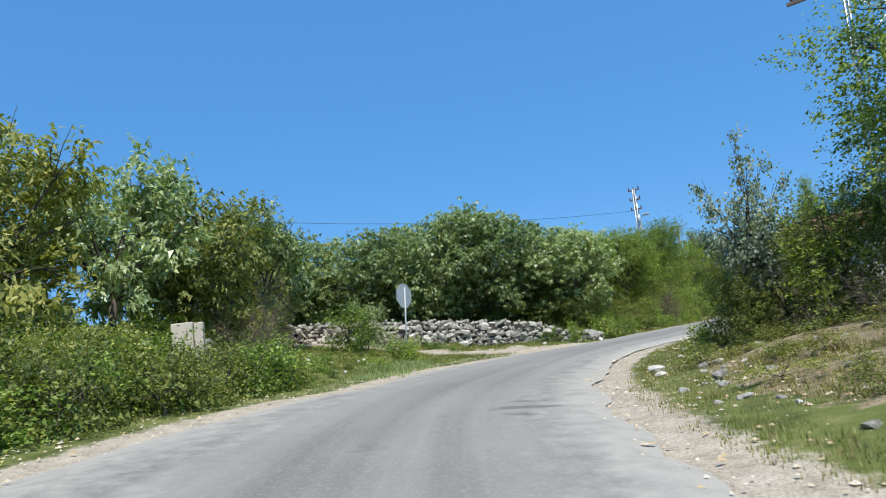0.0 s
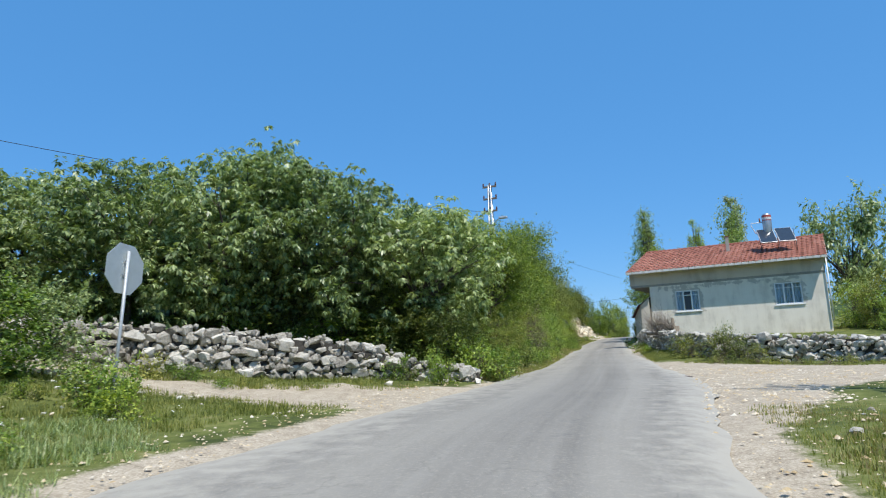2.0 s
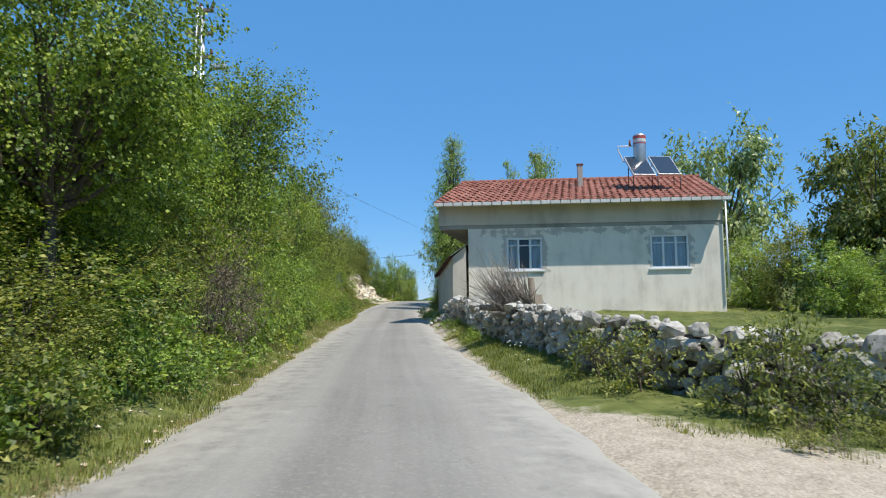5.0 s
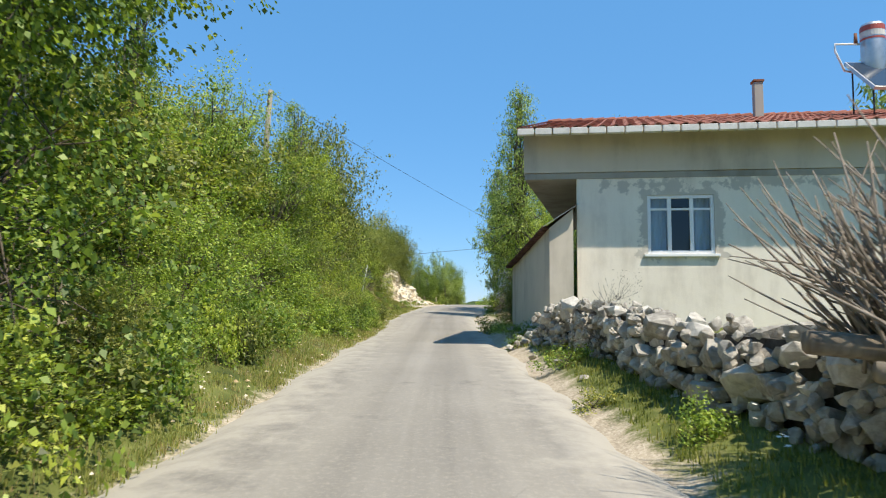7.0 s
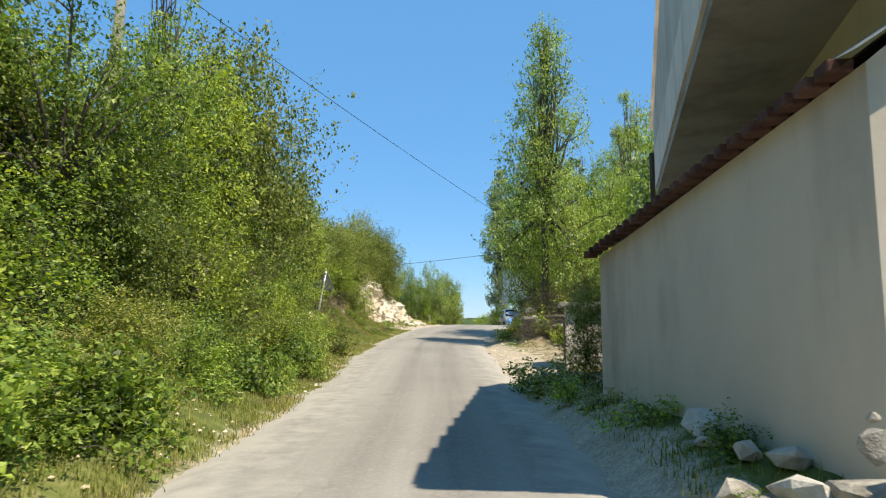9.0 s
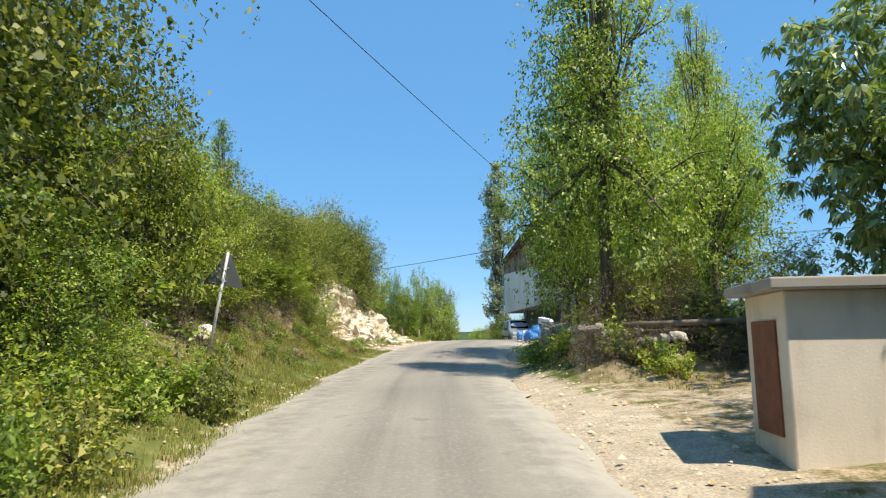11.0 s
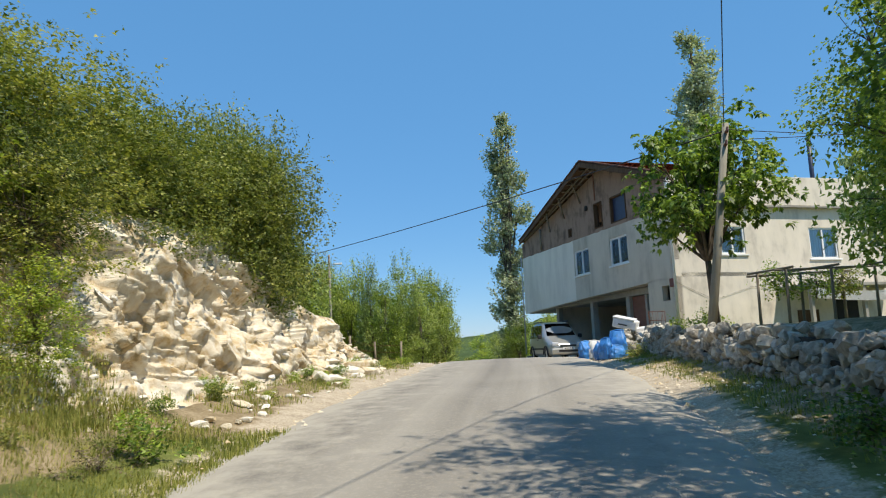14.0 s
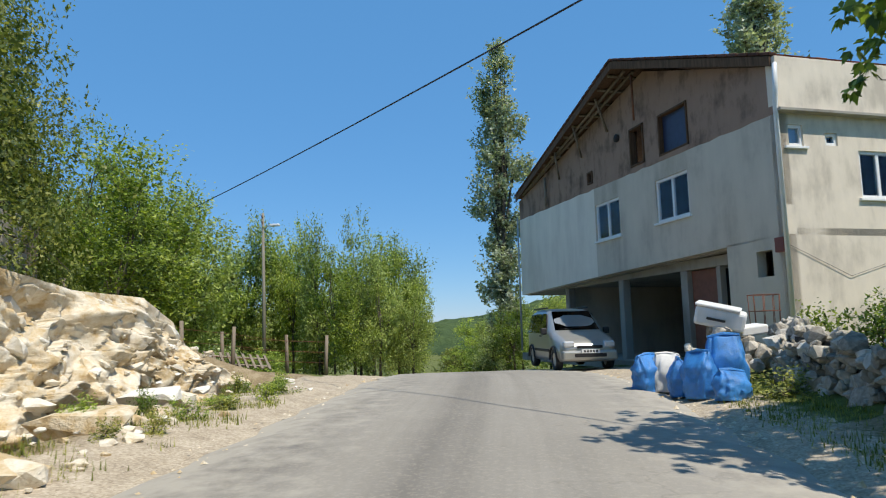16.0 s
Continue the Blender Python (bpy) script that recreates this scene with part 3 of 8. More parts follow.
def build_road():
    verts, across, lane = [], [], []
    w = np.linspace(-1, 1, 15)
    keep = np.where(LINE[:, 1] > -48)[0]
    for i in keep:
        x, y, z = LINE[i]
        le, re = spaced(EDGES, 1, y), spaced(EDGES, 2, y)
        le += 0.16 * noise.noise((x * 0.7, y * 0.7, 1)) + 0.10 * noise.noise((x * 2.7, y * 2.7, 2))
        re += 0.18 * noise.noise((x * 0.7, y * 0.7, 5)) + 0.12 * noise.noise((x * 2.7, y * 2.7, 6))
        for q in w:
            d = q * (le if q > 0 else re)
            verts.append((x + LEFT[i, 0] * d, y + LEFT[i, 1] * d))
            across.append(abs(q))
            lane.append((d, i * 0.5, 0.0))
    verts = np.array(verts)
    z = heights(verts[:, 0], verts[:, 1]) + 0.03 + 0.03 * (1 - np.array(across) ** 2)
    z -= np.where(np.array(across) > 0.99, 0.06, 0)
    z += np.array([noise.noise((a * 0.6, b * 0.6, 9)) * 0.015 for a, b in verts])
    mesh = array_mesh("road", np.column_stack([verts, z]), grid_faces(len(keep), len(w))[:, ::-1])
    a = mesh.attributes.new("across", "FLOAT", "POINT")
    a.data.foreach_set("value", np.array(across, np.float32))
    a = mesh.attributes.new("lane", "FLOAT_VECTOR", "POINT")
    a.data.foreach_set("vector", np.array(lane, np.float32).ravel())
    mesh.shade_smooth()
    tagged(link_mesh("road", mesh, ASPHALT), "worn pale grey asphalt lane with dusty broken edges", "road", kind="structure")


def build_hills():
    """Wooded ridge in the distance, and the far side of the valley."""
    m, nt, out = material("far_woods")
    n1, n2 = noise_at(nt, 0.02, 4), noise_at(nt, 0.12, 5)
    c = ramp(nt, math_node(nt, "ADD", math_node(nt, "MULTIPLY", n1, 0.4), math_node(nt, "MULTIPLY", n2, 0.6)), [(0.35, (0.03, 0.055, 0.025)), (0.6, (0.075, 0.11, 0.04)), (0.75, (0.12, 0.16, 0.06))])
    surface(nt, out, c, 0.95, bump(nt, n2, 1.0, 3.0), spec=0.1)
    xs, ys = np.linspace(-420, 420, 240), np.linspace(330, 560, 60)
    X, Y = np.meshgrid(xs, ys)
    x, y = X.ravel(), Y.ravel()
    t = np.clip((y - 330) / 170, 0, 1)
    top = np.clip(9 + 0.16 * (x + 55), 5, 26) + 1.5 * np.sin(x * 0.05)
    z = -22 + (top + 22) * (t * t * (3 - 2 * t))
    z += np.array([noise.noise((a * 0.09, b * 0.09, 2)) * 3.0 + noise.noise((a * 0.3, b * 0.3, 4)) * 1.6 for a, b in zip(x, y)])
    mesh = array_mesh("backdrop", np.stack([x, y, z], 1), grid_faces(len(ys), len(xs)))
    tagged(link_mesh("backdrop", mesh, m), "distant hills covered in green woods", "hills", kind="structure")


build_ground()
build_road()
build_hills()



# ---- trees and shrubs ----


def unit(v):
    return v / (np.linalg.norm(v, axis=-1, keepdims=True) + 1e-9)


def leaf_cloud(blobs, count, size, per=9, shoot=0.45, spread=0.05, droop=0.3, shell=0.45, slim=0.42, rise=0.5, seed=1, tri=False, together=7, clump=0.34, rosette=False):
    """Leaves along short shoots, gathered in clumps round a set of blobs (x, y, z, rx, ry, rz): verts and faces."""
    r = np.random.default_rng(seed)
    b = np.array(blobs, float)
    wgt = (b[:, 3] * b[:, 4] * b[:, 5]) ** (2 / 3)
    n = max(1, count // per)
    nc = max(1, n // together)
    home = r.choice(len(b), nc, p=wgt / wgt.sum())
    u = unit(r.normal(size=(nc, 3)))
    rad = (shell + (1 - shell) * r.random(nc) ** 0.6) * (1 + 0.13 * r.normal(size=nc))
    heart = b[home, :3] + u * b[home, 3:6] * rad[:, None]
    face = unit(u / b[home, 3:6])
    wide = np.clip(b[home, 3:6].mean(axis=1) * clump, 0.1, 0.42)
    pick = r.integers(0, nc, n)
    off = r.normal(size=(n, 3)) * np.array([1, 1, 0.7])
    out = unit(face[pick] + off * 0.35)
    grow = unit(out * 0.8 + np.array([0, 0, rise]) + r.normal(size=(n, 3)) * 0.4)
    length = shoot * (0.5 + r.random(n))[:, None]
    c = heart[pick] + off * wide[pick][:, None] * 0.75 - grow * length * 0.5
    k = np.repeat(np.arange(n), per)
    m = len(k)
    if rosette:
        # a whorl of lobed leaves drooping from the end of each shoot
        ref = unit(np.cross(grow, np.array([0.3, 0.2, 1.0]) + r.normal(size=(n, 3)) * 0.1))
        ref2 = np.cross(grow, ref)
        a = np.tile(np.arange(per) * math.tau / per, n) + np.repeat(r.uniform(0, math.tau, n), per) + r.normal(size=m) * 0.2
        ray = ref[k] * np.cos(a)[:, None] + ref2[k] * np.sin(a)[:, None]
        lift = r.uniform(-0.2, 0.7, m)[:, None]
        d = unit(ray + grow[k] * lift - np.array([0, 0, droop]) * r.uniform(0.4, 1.3, m)[:, None])
        p = c[k] + grow[k] * length[k] * r.uniform(0.75, 1.0, m)[:, None] + d * size * 0.3
        side = unit(np.cross(d, np.array([0, 0, 1.0]) + r.normal(size=(m, 3)) * 0.35))
        nor = np.cross(side, d)
        s = size * (0.6 + 0.7 * r.random(m))[:, None]
        vs = []
        for turn, far in ((-0.75, 0.72), (0.0, 1.0), (0.75, 0.72)):
            e = unit(d * math.cos(turn) + side * math.sin(turn) - np.array([0, 0, 0.25]))
            w = unit(np.cross(nor, e)) * s * slim * far
            vs.append(np.stack([p, p + e * s * far * 0.55 + w, p + e * s * far - np.array([0, 0, 0.15]) * s, p + e * s * far * 0.55 - w], 1))
        v = np.stack(vs, 1).reshape(-1, 3)
        return v, np.arange(m * 12).reshape(-1, 4)
    along = np.tile((np.arange(per) + 0.5) / per, n)[:, None]
    sag = np.array([0, 0, -1.0]) * (along**2) * length[k] * 0.25 * droop
    p = c[k] + grow[k] * length[k] * along + sag + r.normal(size=(m, 3)) * spread
    nor = unit(out[k] * 0.5 + np.array([0, 0, 0.75]) + r.normal(size=(m, 3)) * 0.45)
    flip = np.where(np.tile(np.arange(per), n) % 2 == 0, 1.0, -1.0)[:, None]
    d = unit(np.cross(nor, grow[k]) * flip + grow[k] * 0.55 + r.normal(size=(m, 3)) * 0.3 - np.array([0, 0, droop]))
    side = unit(np.cross(nor, d))
    s = size * ((0.6 + 0.8 * r.random(m)) * (1.12 - 0.35 * along[:, 0]))[:, None]
    w = s * slim
    if tri:
        v = np.stack([p + side * w * 0.8, p + d * s, p - side * w * 0.8 + d * s * 0.2], 1).reshape(-1, 3)
        return v, np.arange(m * 3).reshape(-1, 3)
    fold = nor * s * 0.12
    v = np.stack([p, p + d * s * 0.5 + side * w + fold, p + d * s - np.array([0, 0, 1]) * s * 0.12 * droop, p + d * s * 0.5 - side * w + fold], 1).reshape(-1, 3)
    return v, np.arange(m * 4).reshape(-1, 4)


def branches(bm, base, blobs, r0, seed, sides=7, twigs=3, limb=5):
    """A leaning trunk and limbs that reach into the blobs."""
    q = random.Random(seed)
    bx, by, bz = base
    top = max(b[2] for b in blobs)
    cx, cy = sum(b[0] for b in blobs) / len(blobs), sum(b[1] for b in blobs) / len(blobs)
    fork = bz + (top - bz) * 0.35
    mid = Vector((bx + (cx - bx) * 0.4 + q.uniform(-.1, .1), by + (cy - by) * 0.4 + q.uniform(-.1, .1), fork))
    tube(bm, [(bx, by, bz - 0.2), (bx + q.uniform(-.06, .06), by + q.uniform(-.06, .06), bz + (fork - bz) * 0.5), mid], [r0 * 1.25, r0, r0 * 0.8], sides)
    for b in blobs:
        e = Vector((b[0], b[1], b[2]))
        h = mid.lerp(e, 0.5) + Vector((q.uniform(-.2, .2), q.uniform(-.2, .2), q.uniform(0, .3)))
        tube(bm, [mid, h, e], [r0 * 0.55, r0 * 0.32, r0 * 0.1], limb, False)
        for _ in range(twigs):
            g = e + Vector((q.uniform(-1, 1) * b[3], q.uniform(-1, 1) * b[4], q.uniform(-.3, 1) * b[5])) * 0.85
            tube(bm, [h.lerp(e, 0.6), h.lerp(g, 0.75), g], [r0 * 0.18, r0 * 0.1, 0.006], 3, False)


def plant(name, label, category, base, blobs, count, size, leaf, trunk=0.12, group="", seed=1, **kw):
    """A tree or shrub: blobs are relative to its base."""
    ob = empty(name, label, category, group, base)
    bm = bmesh.new()
    branches(bm, (0, 0, 0), blobs, trunk, seed)
    part("trunk", bm, BARK, ob, smooth=True)
    v, f = leaf_cloud(blobs, count, size, seed=seed, **kw)
    soup("crown", v, f, leaf, ob)
    return ob


def round_blobs(h, r, n, seed, low=0.35, squash=0.8):
    q = random.Random(seed)
    res = [(0, 0, h * (low + 1) / 2, r * 0.7, r * 0.7, h * (1 - low) / 2 * 0.85)]
    for k in range(n):
        a, t = q.uniform(0, math.tau), q.uniform(0, 1)
        rr = r * math.sqrt(1 - (2 * t - 1) ** 2 * 0.75) * q.uniform(0.55, 0.8)
        z = h * low + (h * (1 - low)) * (0.1 + 0.78 * t)
        s = r * q.uniform(0.28, 0.45)
        res.append((rr * math.cos(a), rr * math.sin(a), z, s, s, s * squash))
    return res


def bush_blobs(h, r, n, seed):
    q = random.Random(seed)
    res = []
    for k in range(n):
        a, t = q.uniform(0, math.tau), (k + 0.5) / n
        rr = r * q.uniform(0.1, 0.8) * (1 - 0.45 * t)
        s = q.uniform(0.3, 0.46) * min(h, r * 1.4)
        res.append((rr * math.cos(a), rr * math.sin(a), max(s * 0.45, h * t * 0.9), s, s, s * 0.85))
    return res


def cone_blobs(h, r, n, seed, low=0.12, power=0.8):
    q = random.Random(seed)
    res = []
    for k in range(n):
        t = (k + 0.3) / n
        rr = r * (1 - t) ** power * q.uniform(0.25, 0.75)
        a = k * 2.4 + q.uniform(-.4, .4)
        s = max(0.22, r * (0.22 + 0.28 * (1 - t)))
        res.append((rr * math.cos(a), rr * math.sin(a), h * (low + (1 - low) * t), s, s, s * 0.9))
    return res


def shoot_blobs(h, r, n, seed):
    """Long leafy shoots rising and spreading from a short stem."""
    q = random.Random(seed)
    res = []
    for k in range(n):
        a = k * 2.4 + q.uniform(-.3, .3)
        up, out = (1.0, .05) if k == 0 else (q.uniform(.5, .88), q.uniform(.55, 1.0))
        for i in range(4):
            t = (i + 1) / 4
            s = .44 - .26 * t
            res.append((r * out * t * math.cos(a), r * out * t * math.sin(a), h * (.28 + (up - .28) * t), s, s, s))
    return res


def layer_blobs(h, r, n, seed):
    """Boughs in flat layers round a bare lower trunk."""
    q = random.Random(seed)
    res = []
    for k in range(n):
        t = (k + 0.5) / n
        a = k * 2.4 + q.uniform(-.5, .5)
        w = r * (math.sin(math.pi * min(1, 0.22 + 0.76 * t)) ** 0.7)
        rr = w * q.uniform(0.2, 0.85)
        s = max(0.4, w * q.uniform(0.3, 0.46))
        res.append((rr * math.cos(a), rr * math.sin(a), h * (0.2 + 0.78 * t) + q.uniform(-.3, .3), s, s, s * 0.55))
    return res


def column_blobs(h, r, n, seed, low=0.08):
    q = random.Random(seed)
    res = []
    for k in range(n):
        t = (k + 0.5) / n
        w = r * (math.sin(math.pi * (0.12 + 0.83 * t)) ** 0.6)
        a = q.uniform(0, math.tau)
        res.append((w * 0.45 * math.cos(a), w * 0.45 * math.sin(a), h * (low + (1 - low) * t), w * 0.62, w * 0.62, h / n * 1.3))
    return res


def stone_meshes(n, mat, seed, squash=(1, 0.8, 0.7), pts=22):
    """Angular stones, about 1 m across, as shared meshes."""
    q = random.Random(seed)
    res = []
    for _ in range(n):
        bm = bmesh.new()
        for _ in range(pts):
            d = Vector((q.gauss(0, 1), q.gauss(0, 1), q.gauss(0, 1))).normalized()
            d = Vector([math.copysign(abs(c) ** 0.72, c) for c in d]) * q.uniform(0.36, 0.5)
            bm.verts.new((d.x * squash[0], d.y * squash[1], d.z * squash[2]))
        r = bmesh.ops.convex_hull(bm, input=list(bm.verts))
        bmesh.ops.delete(bm, geom=[v for v in bm.verts if not v.link_faces], context="VERTS")
        me = bpy.data.meshes.new("stone")
        bm.normal_update()
        bm.to_mesh(me)
        bm.free()
        me.materials.append(mat)
        res.append(me)
    return res


STONES = stone_meshes(20, FIELDSTONE, 11, (1, 0.85, 0.72), 24)
PALE_STONES = stone_meshes(12, LIMESTONE, 12, (1, 0.85, 0.7), 22)


def dry_wall(label, line, size, seed, depth=0.45, facing=1):
    """A dry stone wall along rows of (x, y, top, height)."""
    q = random.Random(seed)
    w = empty("stone_wall", label, "stone wall", at=(line[0][0], line[0][1], line[0][2] - line[0][3]))
    o = Vector(w.location)
    bm = bmesh.new()
    rings = []
    for i, (x, y, t, h) in enumerate(line):
        a, b = line[max(i - 1, 0)], line[min(i + 1, len(line) - 1)]
        n = Vector((-(b[1] - a[1]), b[0] - a[0], 0)).normalized() * depth * 0.17
        p = Vector((x, y, 0)) - Vector((o.x, o.y, 0))
        rings.append([bm.verts.new(p + s * n + Vector((0, 0, z - o.z))) for s, z in ((-1.2, t - h - 0.3), (-.8, t - 0.12), (.8, t - 0.12), (1.2, t - h - 0.3))])
    for u, v in zip(rings, rings[1:]):
        for k in range(3):
            bm.faces.new((u[k], u[k + 1], v[k + 1], v[k]))
    bm.faces.new(rings[0])
    bm.faces.new(rings[-1][::-1])
    part("core", bm, CORE, w, "dark filler core closing the gaps between the stones")
    for (ax, ay, at, ah), (bx, by, bt, bh) in zip(line, line[1:]):
        d = math.hypot(bx - ax, by - ay)
        ang = math.atan2(by - ay, bx - ax)
        nx, ny = -math.sin(ang), math.cos(ang)
        n = max(1, round(d / size))
        for k in range(n):
            t = (k + 0.5) / n
            top, hh = at + (bt - at) * t, ah + (bh - ah) * t
            rows = max(2, round(hh / (size * 0.6)))
            for r in range(rows):
                s = size * q.choice((.8, 1.0, 1.15, 1.45)) * q.uniform(.9, 1.1)
                f = t + (0.5 if r % 2 else 0) / n + q.uniform(-.12, .12) / n
                off = facing * (0.10 if r < rows - 1 else q.choice((.12, -.08))) * depth / 0.45 + q.uniform(-.05, .05)
                ob = new("stone", q.choice(STONES))
                ob.parent = w
                p = Vector((ax + (bx - ax) * f + nx * off, ay + (by - ay) * f + ny * off, top - hh + (r + 0.5) * hh / rows + q.uniform(-.05, .05)))
                ob.matrix_basis = Matrix.Translation(p - o) @ Euler((q.uniform(-.35, .35), q.uniform(-.3, .3), ang + q.uniform(-.5, .5))).to_matrix().to_4x4() @ Matrix.Diagonal((s * q.uniform(0.95, 1.4), s * q.uniform(0.9, 1.25), s * q.uniform(0.75, 1.2), 1))
    fill, faces, n = [], [], 0
    for (ax, ay, at, ah), (bx, by, bt, bh) in zip(line, line[1:]):
        d = math.hypot(bx - ax, by - ay)
        nx, ny = -(by - ay) / d, (bx - ax) / d
        for _ in range(int(d * ah * 34)):
            f, g, s = q.random(), q.random(), q.choice((.08, .11, .15, .2))
            m = Euler((q.uniform(0, 6), q.uniform(0, 6), q.uniform(0, 6))).to_matrix()
            c = Vector((ax + (bx - ax) * f, ay + (by - ay) * f, at + (bt - at) * f - g * (ah + (bh - ah) * f) + .04)) - o
            off = facing * (.20 if g > .12 else q.uniform(-.15, .2)) * depth / .45 + q.uniform(-.03, .04)
            c += Vector((nx * off, ny * off, 0))
            me = q.choice(STONES)
            fill += [m @ (v.co * s) + c for v in me.vertices]
            faces += [[i + n for i in pl.vertices] for pl in me.polygons]
            n = len(fill)
    mesh = bpy.data.meshes.new("small_stones")
    mesh.from_pydata(fill, [], faces)
    ob = link_mesh("small_stones", mesh, FIELDSTONE, w)
    ob["kind"] = "stuff"
    return w


# Dark filler that keeps the dry walls from being seen through.
CORE = rock_material("dark_filler_core", [(0.3, (0.05, 0.045, 0.04)), (0.5, (0.10, 0.09, 0.075)), (0.7, (0.17, 0.155, 0.13))], 3.0)


def scatter_rocks(label, spots, group, pale=True, seed=5, name="rock"):
    q = random.Random(seed)
    for x, y, s in spots:
        ob = new(name, q.choice(PALE_STONES if pale else STONES))
        tagged(ob, label, "rock", group)
        ob.matrix_basis = Matrix.Translation((x, y, height(x, y) + s * 0.12)) @ Euler((q.uniform(-.3, .3), q.uniform(-.3, .3), q.uniform(0, 6))).to_matrix().to_4x4() @ Matrix.Diagonal((s * q.uniform(.8, 1.3), s * q.uniform(.8, 1.2), s * q.uniform(.6, .9), 1))


def rock_cutting():
    """The pale quarried face on the bank: ledges and blocks."""
    us, vs = np.linspace(87.4, 107.5, 560), np.linspace(0, 1, 130)
    U, V = np.meshgrid(us, vs)
    u, v = U.ravel(), V.ravel()
    li = np.interp(u, LINE[:, 1], np.arange(len(LINE))).astype(int)
    foot = np.interp(u, [86, 88, 90, 94, 98, 101, 105, 107.5], [4.7, 4.6, 4.7, 4.5, 4.9, 5.4, 5.4, 5.2])
    crest = np.interp(u, [86, 88, 90, 94, 97, 100, 104, 107.5], [5.4, 6.0, 6.3, 6.4, 6.4, 6.3, 6.3, 6.0])
    rise = np.interp(u, [86, 87.5, 89, 91, 95.5, 97.7, 99.3, 102, 104, 105, 106.2, 107.5], [1.0, 2.4, 3.1, 3.3, 3.4, 2.8, 2.35, 1.95, 1.9, 1.5, .5, .2])
    d = foot + (crest - foot) * v**0.85
    x = LINE[li, 0] + LEFT[li, 0] * d
    y = u + LEFT[li, 1] * d
    z = LINE[li, 2] - 0.15 + rise * (v * 0.8 + 0.2 * v * v) * 1.06
    out = np.zeros(len(x))
    warp = np.array([(noise.noise((p * .7, q * .7, r * .7)), noise.noise((p * .7 + 9, q * .7, r * .7)), noise.noise((p * 2.6, q * 2.6, r * 2.6))) for p, q, r in zip(x, y, z)])
    out += 0.34 * warp[:, 0] + 0.10 * warp[:, 2]

    def dice(i, j, s):
        return np.modf(np.abs(np.sin(i * 12.9898 + j * 78.233 + s * 37.719) * 43758.5453))[0]

    # tilted beds broken by joints: every block overhangs the one below it and leans its own way
    for thick, wide, amp, e in ((.62, 1.1, .52, 1), (.3, .6, .27, 2), (.13, .26, .07, 3)):
        bed = (z * .86 + y * .42 + warp[:, 1] * .5 + warp[:, 2] * .16) / thick
        i = np.floor(bed)
        joint = (y * .9 - z * .42 + warp[:, 0] * .7 + warp[:, 2] * .1) / wide + dice(i, i * 0, e) * 7
        j = np.floor(joint)
        fi, fj = bed - i - .5, joint - j - .5
        lean = (dice(i, j, e + 5) - .1) * fi * 1.1 + (dice(i, j, e + 9) - .5) * fj * 1.5
        out += amp * (dice(i, j, e) - .5 + lean)
    fade = np.clip(np.minimum(v * 5, (1 - v) * 5), 0, 1) * np.clip((u - 87.4) / 1.5, 0, 1) * np.clip((107.5 - u) / 1.5, 0, 1)
    out = out * fade
    x += -LEFT[li, 0] * out * 0.85
    y += -LEFT[li, 1] * out * 0.85
    z += out * 0.1 - 0.12 * (1 - fade) - 0.06
    mesh = array_mesh("rock_face", np.stack([x, y, z], 1), grid_faces(len(vs), len(us))[:, ::-1])
    cliff = tagged(link_mesh("cliff", mesh, LIMESTONE), "pale limestone cutting with broken ledges above the road", "cliff")
    q = random.Random(3)
    co = np.stack([x, y, z], 1).reshape(len(vs), len(us), 3)
    for _ in range(290):
        a, b = q.randrange(3, 118), q.randrange(16, 540)
        s = q.choice((.12, .16, .2, .26, .34, .45)) * q.uniform(.8, 1.2)
        ob = new("block", q.choice(PALE_STONES))
        ob.parent = cliff
        ob.matrix_basis = Matrix.Translation(Vector(co[a, b]) - Vector((s * .18, 0, s * .12))) @ Euler((-.42 + q.uniform(-.25, .25), .45 + q.uniform(-.3, .3), q.uniform(-.5, .5))).to_matrix().to_4x4() @ Matrix.Diagonal((s * q.uniform(.7, 1.0), s * q.uniform(1.0, 1.7), s * q.uniform(.45, .8), 1))
    spots = []
    for _ in range(190):
        u = q.uniform(88.5, 106)
        i = int(np.argmin(np.abs(LINE[:, 1] - u)))
        d = q.uniform(3.3, 5.0) + (max(0, u - 98) * 0.25 if q.random() < 0.7 else 0)
        s = q.choice((.06, .09, .12, .17, .26)) * q.uniform(.7, 1.2)
        if u > 94 and q.random() < 0.05:
            s = q.uniform(.35, .6)
        spots.append((LINE[i, 0] + LEFT[i, 0] * d, u + LEFT[i, 1] * d, s))
    scatter_rocks("pale broken limestone block lying at the roadside", spots, "rocks below the cutting")
    for x, y, s in ((-17.3, 97.2, 1.1), (-17.6, 99.5, 1.5), (-17.2, 95.2, .9), (-18.0, 101.5, 1.2)):
        ob = tagged(new("boulder", PALE_STONES[int(abs(x * 7)) % 10]), "flat white limestone slab at the roadside", "boulder", "rocks below the cutting")
        ob.matrix_basis = Matrix.Translation((x, y, height(x, y) + 0.02)) @ pose(0, 0, 0, 4, -5, x * 40) @ Matrix.Diagonal((s, s * 0.7, s * 0.35, 1))


